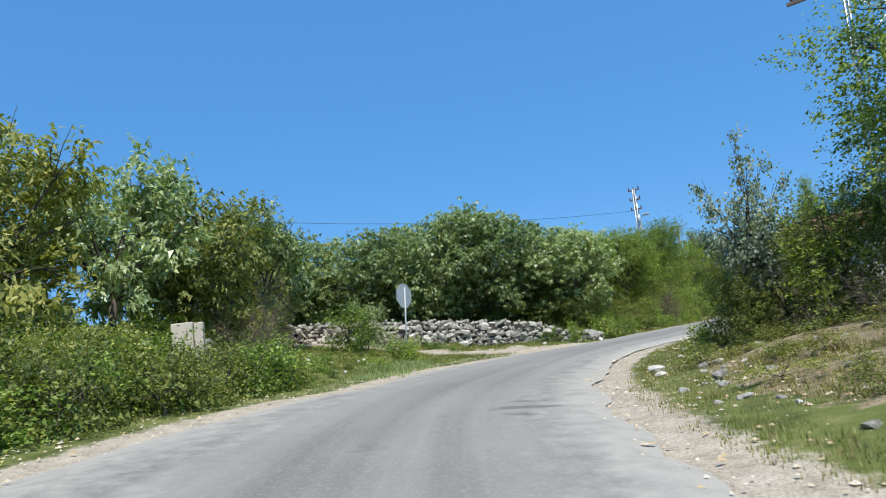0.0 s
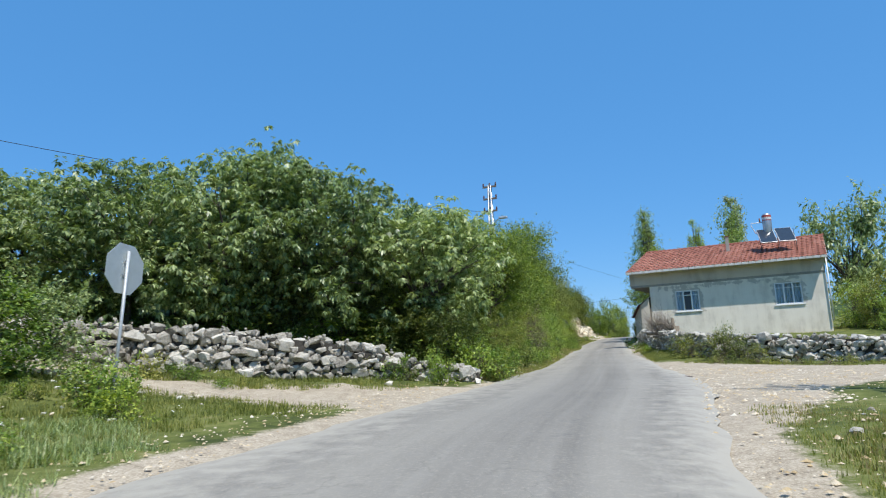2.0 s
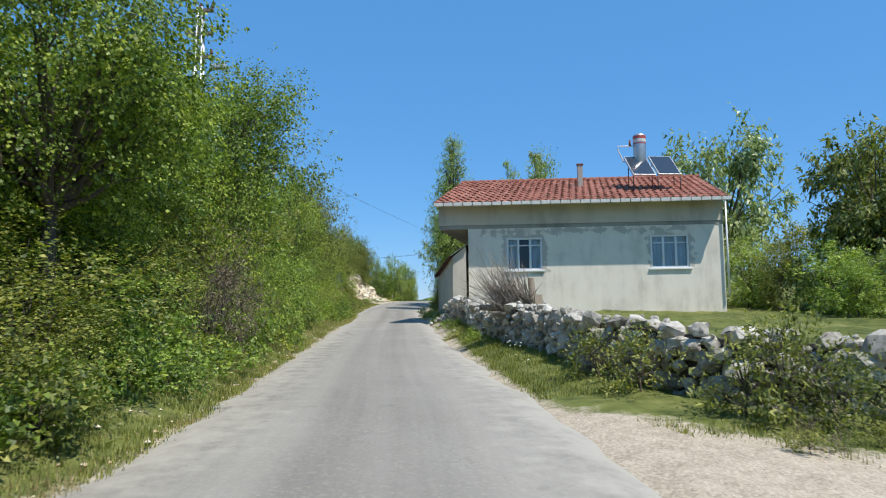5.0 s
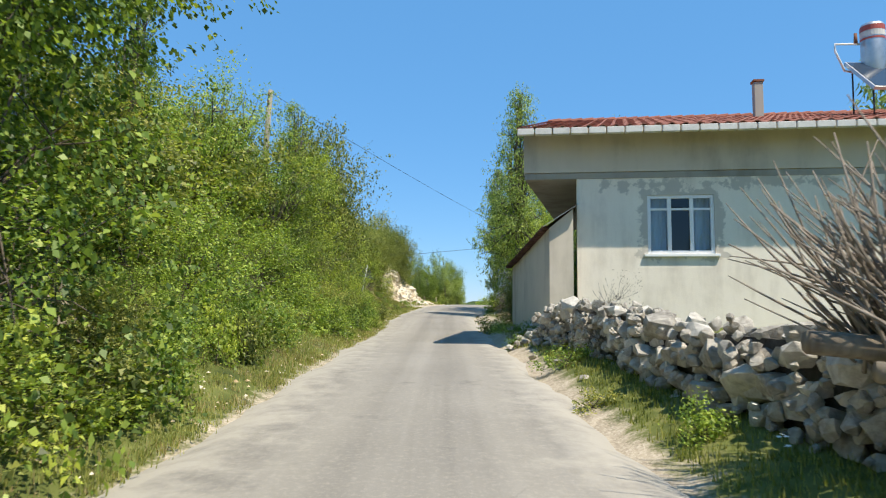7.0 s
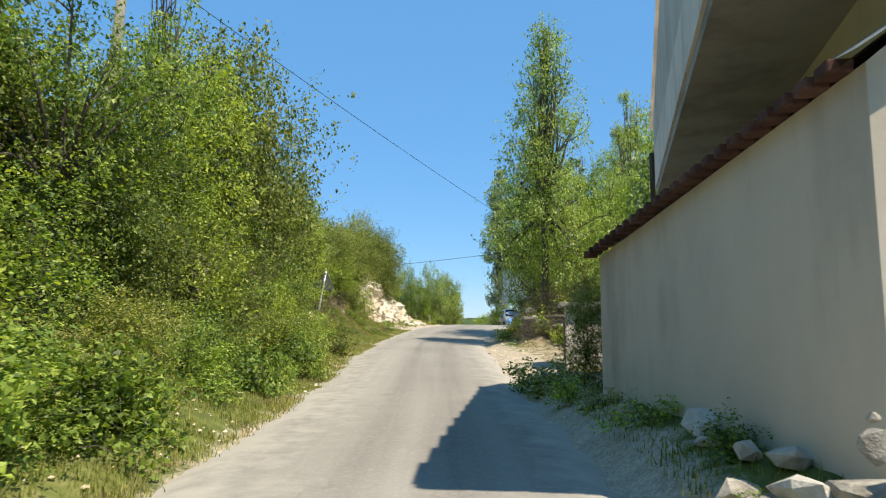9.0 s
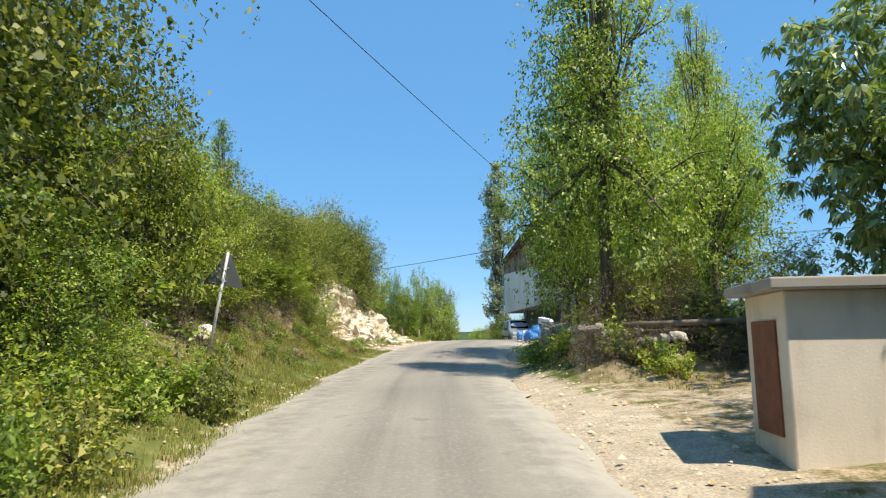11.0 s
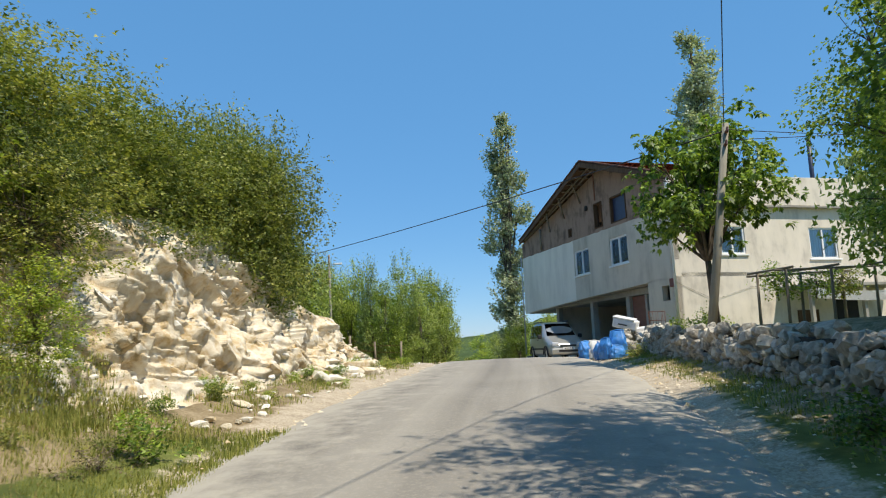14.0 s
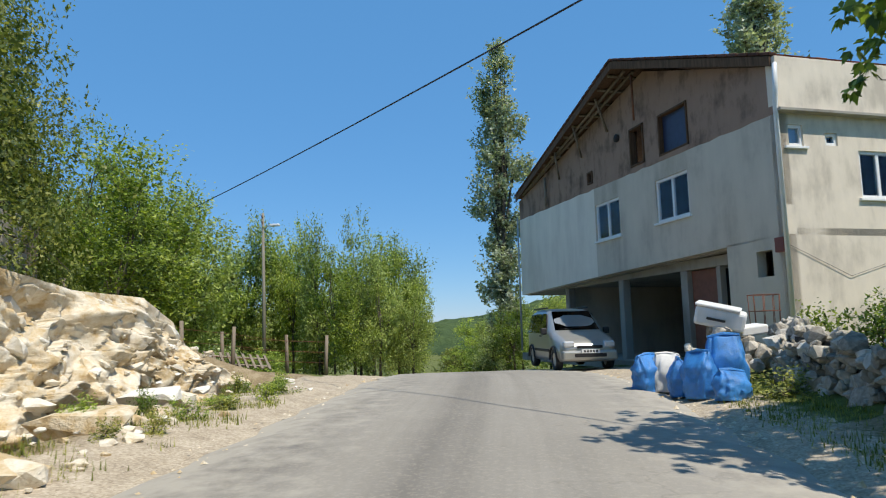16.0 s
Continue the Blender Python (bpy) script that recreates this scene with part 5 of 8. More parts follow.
def road_sign(label, at, tall, sides, r, m, plate_z):
    s = empty("road_sign", label, "road sign")
    s.matrix_basis = m
    piped("post", [(0, 0, -.4), (0, 0, tall)], .032, STEEL_PALE, s, sides=10)
    bm = bmesh.new()
    off = math.pi / 2 if sides == 3 else math.pi / 8
    for y in (.045, .06):
        bm.faces.new([bm.verts.new((r * math.cos(off + k * math.tau / sides), y, plate_z + r * math.sin(off + k * math.tau / sides))) for k in range(sides)])
    bm.faces.ensure_lookup_table()
    a, b = bm.faces[0].verts[:], bm.faces[1].verts[:]
    for k in range(sides):
        bm.faces.new((a[k], a[(k + 1) % sides], b[(k + 1) % sides], b[k]))
    bmesh.ops.recalc_face_normals(bm, faces=bm.faces)
    part("plate", bm, SIGN_BACK if sides == 8 else SIGN_DARK, s, "bare metal back of the plate")
    boxed("clamp", (-.06, .03, plate_z - .15), (.06, .046, plate_z - .11), STEEL, s)
    boxed("clamp", (-.06, .03, plate_z + .11), (.06, .046, plate_z + .15), STEEL, s)


SIGN_DARK = plain("dark_grey_sign_metal", (0.10, 0.11, 0.12), 0.55, 0.2, vary=0.15)
STEEL_PALE = plain("pale_grey_steel_post", (0.46, 0.48, 0.49), 0.55, 0.4, vary=0.15)
road_sign("octagonal road sign seen from its grey back on a post", (0, 0), 2.75, 8, .5, lean_matrix(-13.15, 21.5, height(-13.15, 21.5), 2, 4, 96), 3.82 - height(-13.15, 21.5))
road_sign("triangular road sign seen from its dark back on a leaning post", (0, 0), 2.15, 3, .46, lean_matrix(-16.9, 75.75, 3.0, 0, 9, 6), 1.72)


def lattice_mast(label, at, tall, half, arms, lamp=True, seed=1):
    s = empty("power_mast", label, "utility pole", at=at)
    top = half * 0.35
    legs = [(a, b) for a in (-1, 1) for b in (-1, 1)]
    for a, b in legs:
        piped("leg", [(a * half, b * half, -.3), (a * top, b * top, tall)], .045, STEEL, s, sides=4)
    n = int(tall / .9)
    for k in range(n):
        t0, t1 = k / n, (k + 1) / n
        h0, h1 = half + (top - half) * t0, half + (top - half) * t1
        e = 1 if k % 2 else -1
        piped("brace", [(-h0 * e, -h0, tall * t0), (h1 * e, -h1, tall * t1)], .02, STEEL, s, sides=4)
        piped("brace", [(-h0, h0 * e, tall * t0), (-h1, -h1 * e, tall * t1)], .02, STEEL, s, sides=4)
        piped("brace", [(h0, -h0 * e, tall * t0), (h1, h1 * e, tall * t1)], .02, STEEL, s, sides=4)
    for z, w in arms:
        arm = boxed("crossarm", (-w, -.05, z - .05), (w, .05, z + .05), RUST_GREY, s)
        for x in (-w * .92, 0, w * .92):
            bm = bmesh.new()
            tube(bm, [(x, 0, z + .05), (x, 0, z + .1), (x, 0, z + .16), (x, 0, z + .24)], [.02, .06, .045, .03], 8)
            part("insulator", bm, BROWN_GLAZE, arm)
    if lamp:
        piped("lamp_arm", [(0, 0, tall - 2.6), (.5, -.5, tall - 2.3), (.9, -.8, tall - 2.25)], .03, STEEL, s)
        boxed("lamp_head", (.75, -.95, tall - 2.33), (1.25, -.72, tall - 2.2), STEEL_PALE, s, "grey street lamp head", .03)


RUST_GREY = plain("brown_grey_steel", (0.19, 0.15, 0.13), 0.7, 0.4)
BROWN_GLAZE = plain("brown_glazed_insulator", (0.12, 0.05, 0.03), 0.2)
lattice_mast("steel lattice power mast with three crossarms and a lamp", (-15.18, 50.27, 3.9), 8.2, .2, [(8.1, .42), (7.35, .42), (6.6, .42)])
lattice_mast("tall steel lattice mast beside the hedge", (3.3, 24.0, 1.3), 12.5, .8, [(9.1, 1.9), (10.2, 1.9)])


def pole(label, m, tall, r=.1, lamp=False, arms=0):
    s = empty("utility_pole", label, "utility pole")
    s.matrix_basis = m
    piped("shaft", [(0, 0, -.4), (.01, 0, tall * .5), (0, 0, tall)], [r, r * .85, r * .68], POLE_WOOD, s, sides=12)
    for k in range(2):
        boxed("bracket", (-.03, -.14, tall - .25 - k * .3), (.03, .14, tall - .2 - k * .3), RUST, s)
        bm = bmesh.new()
        tube(bm, [(0, -.14, tall - .22 - k * .3), (0, -.14, tall - .12 - k * .3)], [.035, .025], 8)
        part("insulator", bm, BROWN_GLAZE, s)
    if lamp:
        piped("lamp_arm", [(0, 0, tall - .9), (.25, -.1, tall - .72), (.55, -.2, tall - .68)], .025, STEEL, s)
        boxed("lamp_head", (.45, -.33, tall - .76), (.95, -.1, tall - .64), WHITE, s, "white street lamp head", .03)


POLE_WOOD = wood_material("weathered_pole_wood", (0.17, 0.155, 0.12), (0.33, 0.31, 0.25))
pole("leaning weathered wooden utility pole by the stone wall", lean_matrix(-9.14, 96.5, 3.2, 0, 9.2, 0), 5.55, .105)
pole("wooden utility pole rising out of the roadside trees", lean_matrix(-18.0, 65.3, 5.2, 0, 2.6, 0), 5.65, .13)
pole("thin dark lamp post among the far trees", lean_matrix(-25.3, 125.7, 2.0, 0, -1, 0), 8.6, .10, True)
pole("wooden utility pole behind the orchard trees", lean_matrix(-40, 134.2, height(-40, 134.2), 0, 0, 0), 10.6 - height(-40, 134.2), .12)
pole("wooden utility pole behind the orchard trees", lean_matrix(-27.5, 17.2, 3.0, 0, 0, 0), 7.2, .12)


def cable(label, a, b, sag, r=.014):
    c = empty("cable", label, "cable", "overhead cables", at=a)
    a, b = Vector(a), Vector(b)
    pts = [a.lerp(b, t / 28) - a - Vector((0, 0, sag * 4 * (t / 28) * (1 - t / 28))) for t in range(29)]
    piped("wire", pts, r, BLACK, c, sides=6)


cable("black overhead cable slung between wooden poles", (-17.74, 65.3, 10.75), (-8.3, 96.5, 8.6), .25, .009)
cable("black overhead cable slung between wooden poles", (-40, 134.2, 10.3), (-8.35, 96.5, 8.5), .45, .015)
cable("thin black service cable running to the farmhouse", (-8.3, 96.5, 8.55), (6, 100.5, 9.0), .25, .008)
cable("thin black service cable running to the farmhouse", (-8.3, 96.5, 8.3), (9, 95, 8.7), .35, .008)
cable("thin overhead power line above the orchard", (-27.5, 17.2, 9.9), (-15.2, 50.1, 10.4), .7, .012)



# ---- farmhouse ----
def farmhouse():
    h = empty("farmhouse", "tall grey plastered farmhouse with garages under an open gable roof", "house", at=(-6.865, 107.995, 3.0), rz=109.9)
    L, D = 16.2, 10.5
    I = Matrix.Identity(4)
    # main storey: its lower edge falls a little towards the far end
    low = lambda x: 3.34 - max(0, x - 2.05) * .033
    front = [(3.45, 5.05, 4.38, 5.64), (7.2, 8.85, 4.34, 5.62)]

    def storey(x0, x1, z1, holes, mat, label=""):
        bm = bmesh.new()
        pierced(bm, x1 - x0, 4.0, z1, .25, [(a - x0, b - x0, c, d) for a, b, c, d in holes], Matrix.Translation((x0, 0, 0)))
        for y in (0, -.25):
            bm.faces.new([bm.verts.new(p) for p in ((x0, y, low(x0)), (x1, y, low(x1)), (x1, y, 4.0), (x0, y, 4.0))])
        bm.faces.new([bm.verts.new(p) for p in ((x0, 0, low(x0)), (x1, 0, low(x1)), (x1, -.25, low(x1)), (x0, -.25, low(x0)))])
        bmesh.ops.recalc_face_normals(bm, faces=bm.faces)
        part("front_wall", bm, mat, h, label)

    storey(0, 8.9, 6.3, front, PLASTER)
    storey(8.9, L, 6.3, [], PLASTER_WHITE, "whitewashed part of the wall")
    boxed("end_wall", (L - .25, -D, 3.12), (L, -.25, 7.2), PLASTER, h)
    boxed("back_wall", (0, -D, .2), (L - .25, -D + .25, 7.2), PLASTER, h)
    side = Matrix.Rotation(math.radians(-90), 4, "Z") @ Matrix.Diagonal((1, 1, 1, 1))
    flip = Matrix.Translation((0, 0, 0)) @ Matrix(((0, -1, 0, 0), (-1, 0, 0, 0), (0, 0, 1, 0), (0, 0, 0, 1)))
    bm = bmesh.new()
    side_holes = [(.2, .65, 5.35, 5.85), (1.25, 1.6, 5.4, 5.7), (2.15, 3.3, 4.2, 5.32), (6.4, 7.8, 4.0, 5.3)]
    pierced(bm, D, .2, 7.3, .25, side_holes, flip)
    part("side_wall", bm, PLASTER_PALE, h)
    for (a, b, c, d) in front:
        window_unit(h, Matrix.Translation((a, -.06, c)), b - a, d - c, 2)
    for a, b, c, d in side_holes:
        window_unit(h, Matrix.Translation((0, -b, c)) @ Matrix.Rotation(math.radians(90), 4, "Z") @ Matrix.Translation((0, -.06, 0)), b - a, d - c, 2 if b - a > .8 else 1, sill=b - a > .4)
    bm = bmesh.new()
    for y0, y1 in ((-D + .25, -.26),):
        v = [bm.verts.new(p) for x in (0, L) for y in (y0, y1) for p in ((x, y, low(x) - .02), (x, y, low(x) + .14))]
        for f in ((0, 1, 3, 2), (4, 6, 7, 5), (0, 2, 6, 4), (1, 5, 7, 3), (0, 4, 5, 1), (2, 3, 7, 6)):
            bm.faces.new([v[i] for i in f])
    part("slab", bm, CONCRETE, h, "concrete floor slab")
    # ground storey: corner block, recess, pillars
    bm = bmesh.new()
    pierced(bm, 2.05, .2, 3.338, .25, [(.5, 1.02, 2.45, 3.05)], Matrix.Translation((0, 0, 0)))
    part("corner_wall", bm, PLASTER, h)
    # Near-black sheets put the shade of the niche and garages into the colour.
    boxed("niche", (.4, -.6, 2.3), (1.15, -.5, 3.2), PAINTED_SHADE, h)
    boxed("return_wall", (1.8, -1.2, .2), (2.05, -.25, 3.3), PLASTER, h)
    boxed("garage_back", (2.05, -6.0, .2), (12.6, -5.9, 2.98), PAINTED_SHADE, h)
    boxed("garage_floor", (0, -D + .3, 0), (L, .1, .3), CONCRETE, h)
    boxed("left_wall", (12.45, -D, .2), (12.7, -.55, 2.98), PLASTER, h)
    boxed("partition", (4.55, -5.9, .2), (4.7, -.75, 3.05), CONCRETE, h)
    boxed("beam", (2.05, -.75, 2.92), (12.6, -.45, 3.2), CONCRETE, h, "concrete beam over the garage doors", .015)
    for x, w in ((3.0, .16), (4.45, .32), (8.05, .3), (12.3, .32)):
        boxed("pillar", (x, -.74, .2), (x + w, -.46, 2.92), CONCRETE, h, "square concrete pillar", .02)
    boxed("panel", (3.2, -.66, .3), (4.42, -.6, 2.9), RUST_PANEL, h, "rust-red sheet door", .01)
    boxed("shopfront", (2.1, -.66, .3), (2.97, -.62, 2.85), GLASS_DEEP, h, "dark dusty glass beside the door")
    boxed("glazing_bar", (2.1, -.64, 1.1), (2.97, -.58, 1.17), WOOD_DARK, h)
    # gable: rough brown brick, openings, timber rafters
    zc = 6.3
    apex = (5.4, 9.18)
    bm = bmesh.new()
    holes = [(5.53, 6.35, 6.36, 7.6), (3.3, 4.72, 6.3, 7.54), (8.95, 9.35, 6.45, 6.9)]
    roofz = lambda x: 7.18 + (apex[1] - 7.18) * (x / apex[0] if x < apex[0] else (L - x) / (L - apex[0]))
    xs = sorted({0.0, L, apex[0], *[v for q in holes for v in q[:2]]})
    for a, b in zip(xs, xs[1:]):
        mid = (a + b) / 2
        cuts = [q for q in holes if q[0] < mid < q[1]]
        spans = [(zc, None)]
        if cuts:
            spans = [(zc, cuts[0][2]), (cuts[0][3], None)]
        for lo, hi in spans:
            for yy in (-.02, -.27):
                pts = [(a, yy, lo), (b, yy, lo), (b, yy, roofz(b) if hi is None else hi), (a, yy, roofz(a) if hi is None else hi)]
                bm.faces.new([bm.verts.new(p) for p in pts])
    part("gable_wall", bm, BRICK_ROUGH, h, "bare brown brick gable")
    # Uneven brown strip along the top of the front wall, below the gable.
    bm = bmesh.new()
    n = 40
    edge = [(L * i / n, 6.3 - .2 * (1 - i / n) + .05 * noise.noise((i * .9, 2, 0))) for i in range(n + 1)]
    for (xa, za), (xb, zb) in zip(edge, edge[1:]):
        bm.faces.new([bm.verts.new(p) for p in ((xa, .004, min(za, 6.295)), (xb, .004, min(zb, 6.295)), (xb, .004, 6.3), (xa, .004, 6.3))])
    bmesh.ops.remove_doubles(bm, verts=bm.verts, dist=1e-4)
    part("weather_stain", bm, BRICK_ROUGH, h, "uneven brown strip below the gable")
    # Near-black sheet colours in the shade of the attic behind its openings.
    boxed("attic_back", (2.6, -3.0, zc), (11.4, -2.9, 7.7), PAINTED_SHADE, h)
    boxed("attic_floor", (0, -D, zc - .1), (L, -.28, zc), CONCRETE, h)
    for a, b, c, d in holes:
        bm = bmesh.new()
        for lo, hi in (((a, -.2, c), (a + .06, .02, d)), ((b - .06, -.2, c), (b, .02, d)), ((a, -.2, d - .06), (b, .02, d)), ((a, -.2, c), (b, .02, c + .06))):
            box(bm, lo, hi, .006)
        part("attic_window_frame", bm, WOOD_DARK, h)
    boxed("blue_sheet", (3.37, -.16, 6.36), (4.66, -.13, 7.48), BLUE_SHEET, h, "dark blue sheet in the opening")
    roof = new("roof"); roof.parent = h
    # the verge juts out a metre at the ridge and dies away towards both ends
    back = -4.6
    verge = lambda x: 1.0 - .95 * ((apex[0] - x) / apex[0] if x < apex[0] else (x - apex[0]) / (L - apex[0]))
    zt = lambda x: roofz(x) + .2
    ends = [(-.02, zt(0)), (apex[0], zt(apex[0])), (L + .12, zt(L))]
    for (xa, za), (xb, zb) in zip(ends, ends[1:]):
        bm = bmesh.new()
        v = [bm.verts.new(p) for p in ((xa, max(.05, verge(xa)), za), (xb, max(.05, verge(xb)), zb), (xb, back, zb), (xa, back, za))]
        bm.faces.new(v)
        bmesh.ops.recalc_face_normals(bm, faces=bm.faces)
        bmesh.ops.solidify(bm, geom=bm.faces[:], thickness=.07)
        part("roof_deck", bm, WOOD_DARK, roof, "brown boarded roof underside")
        n = 18 if xb < 9 else 34
        up = math.atan2(zb - za, xb - xa)
        for k in range(n):
            f = k / n
            px, pz = xa + (xb - xa) * f, za + (zb - za) * f
            bm = bmesh.new()
            m = Matrix.Translation((px, 0, pz + .05)) @ Matrix.Rotation(-up, 4, "Y")
            o1 = max(.05, verge(px)) + .06
            vs = [[bm.verts.new(m @ Vector((q, o1 - (o1 - back) * j / 14, zz))) for q, zz in ((-.02, .05), (.36, .02))] for j in range(15)]
            for p, q in zip(vs, vs[1:]):
                bm.faces.new((p[0], p[1], q[1], q[0]))
            bmesh.ops.solidify(bm, geom=bm.faces[:], thickness=.025)
            part("tile_course", bm, TILE, roof)
            if k % 1 == 0:
                boxed("verge_tile", (-.19, -.16, -.02), (.19, .03, .05), TILE_DARK, roof, "", .012).matrix_basis = m @ Matrix.Translation((.17, o1, .03))
    for k in range(12):
        x = 5.9 + k * .82
        piped("rafter", [(x, verge(x) - .06, zt(x) - .13), (x, -.3, zt(x) - .13)], .05, WOOD, roof, "bare rafter", 4)
    for f in (.25, .55):
        pts = [(x, verge(x) * f, zt(x) - .17) for x in (5.5, 10.5, 15.5)]
        piped("purlin", pts, .055, WOOD, roof, "long bare purlin under the boards", 4)
    for x in (7.2, 9.2, 11.2):
        piped("brace", [(x, verge(x) * .8, zt(x) - .15), (x + .5, .02, zt(x) - 1.1)], .045, WOOD, roof, "slanting timber brace", 4)
    for (xa, za), (xb, zb) in zip(ends, ends[1:]):
        bm = bmesh.new()
        v = []
        for x, z in ((xa, za), (xb, zb)):
            y = max(.05, verge(x)) + .02
            v += [bm.verts.new((x, y + e, z + d)) for e, d in ((0, -.2), (.05, -.2), (.05, .03), (0, .03))]
        for f in ((0, 1, 2, 3), (7, 6, 5, 4), (0, 4, 5, 1), (1, 5, 6, 2), (2, 6, 7, 3), (3, 7, 4, 0)):
            bm.faces.new([v[i] for i in f])
        bmesh.ops.recalc_face_normals(bm, faces=bm.faces)
        part("bargeboard", bm, WOOD_DARK, roof, "weathered bargeboard")
    piped("post", [(12.9, .1, 6.35), (12.9, .1, 7.55)], .06, WOOD, roof, "", 4)
    piped("post", [(5.1, .55, 7.5), (5.1, .55, 8.9)], .035, RUST, roof, "", 5)
    # Solid stub whose near-black colour paints the shade inside a vent.
    piped("stub_duct", [(7.1, -.1, 7.55), (7.1, .06, 7.55)], .13, PAINTED_SHADE, roof, "round stub painted near-black as the shade in a vent", 12)
    boxed("chimney", (2.6, -4.2, 7.6), (3.0, -3.8, 8.8), BRICK_ROUGH, roof, "rough brick chimney", .01)
    boxed("parapet", (-.12, -D, 6.2), (0.0, .06, 7.4), PLASTER_PALE, h, "plastered eaves parapet", .01)
    boxed("eave_ledge", (-.22, -D, 6.1), (-.003, .1, 6.17), CONCRETE, h, "thin projecting ledge", .01)
    # drainpipe with an elbow, meter box
    piped("drainpipe", [(-.1, .05, 7.2), (-.22, .16, 7.15), (-.22, .2, 6.5), (-.07, .1, 6.2), (-.07, .1, 1.0)], .055, WHITE, h, "white plastic drainpipe", 10)
    piped("drainpipe", [(L + .05, .08, 6.4), (L + .05, .08, .4)], .045, STEEL_PALE, h, "", 8)
    boxed("meter_box", (-.02, .0, 2.95), (.26, .14, 3.28), RUST_RED, h, "small red-brown meter box", .01)
    # porch on the side wall: slab roof, tarpaulin, posts, near-black panel as doorway shade
    boxed("porch_roof", (-1.7, -9.9, 2.72), (-.0, -4.6, 2.84), CONCRETE, h, "thin concrete porch roof", .01)
    for yy in (-4.75, -7.2, -9.7):
        boxed("porch_post", (-1.65, yy, .0), (-1.51, yy + .14, 2.72), CONCRETE, h, "slim porch post", .01)
    # Flat near-black panel on the wall paints the shade of an open door.
    boxed("doorway", (-.03, -8.4, .3), (-.004, -7.3, 2.3), PAINTED_SHADE, h, "near-black panel painted as the shade in a doorway")
    boxed("shutter", (-.05, -6.4, .9), (-.004, -5.4, 1.9), WOOD_DARK, h, "brown wooden shutter")
    bm = bmesh.new()
    rows = []
    for i in range(2):
        rows.append([bm.verts.new((-1.74 - .05 * i, -4.7 - 5.1 * k / 16, 2.66 - .38 * i - .16 * math.sin(math.pi * k / 16))) for k in range(17)])
    for k in range(16):
        bm.faces.new((rows[0][k], rows[0][k + 1], rows[1][k + 1], rows[1][k]))
    bmesh.ops.solidify(bm, geom=bm.faces[:], thickness=.012)
    part("tarpaulin", bm, SACK, h, "sagging pale tarpaulin")
    piped("stovepipe", [(.5, -7.4, 6.2), (.45, -7.4, 9.3)], .09, BLUE_SHEET, h, "dark metal stovepipe", 10)
    piped("wall_cable", [(-.02, .0, 3.1), (-.03, -1.6, 2.4), (-.03, -3.4, 2.9), (-.03, -6, 2.6)], .005, BLACK, h, "", 5)


RUST_PANEL = plain("red_brown_sheet", (0.20, 0.075, 0.045), 0.6, vary=0.3)
RUST_RED = plain("red_brown_box", (0.20, 0.05, 0.035), 0.5)
BLUE_SHEET = plain("dark_blue_sheet", (0.03, 0.04, 0.085), 0.5)
BRICK_ROUGH = plaster_material("rough_brown_brick", (0.34, 0.225, 0.165), (0.14, 0.095, 0.072), 2.5, .8)
farmhouse()


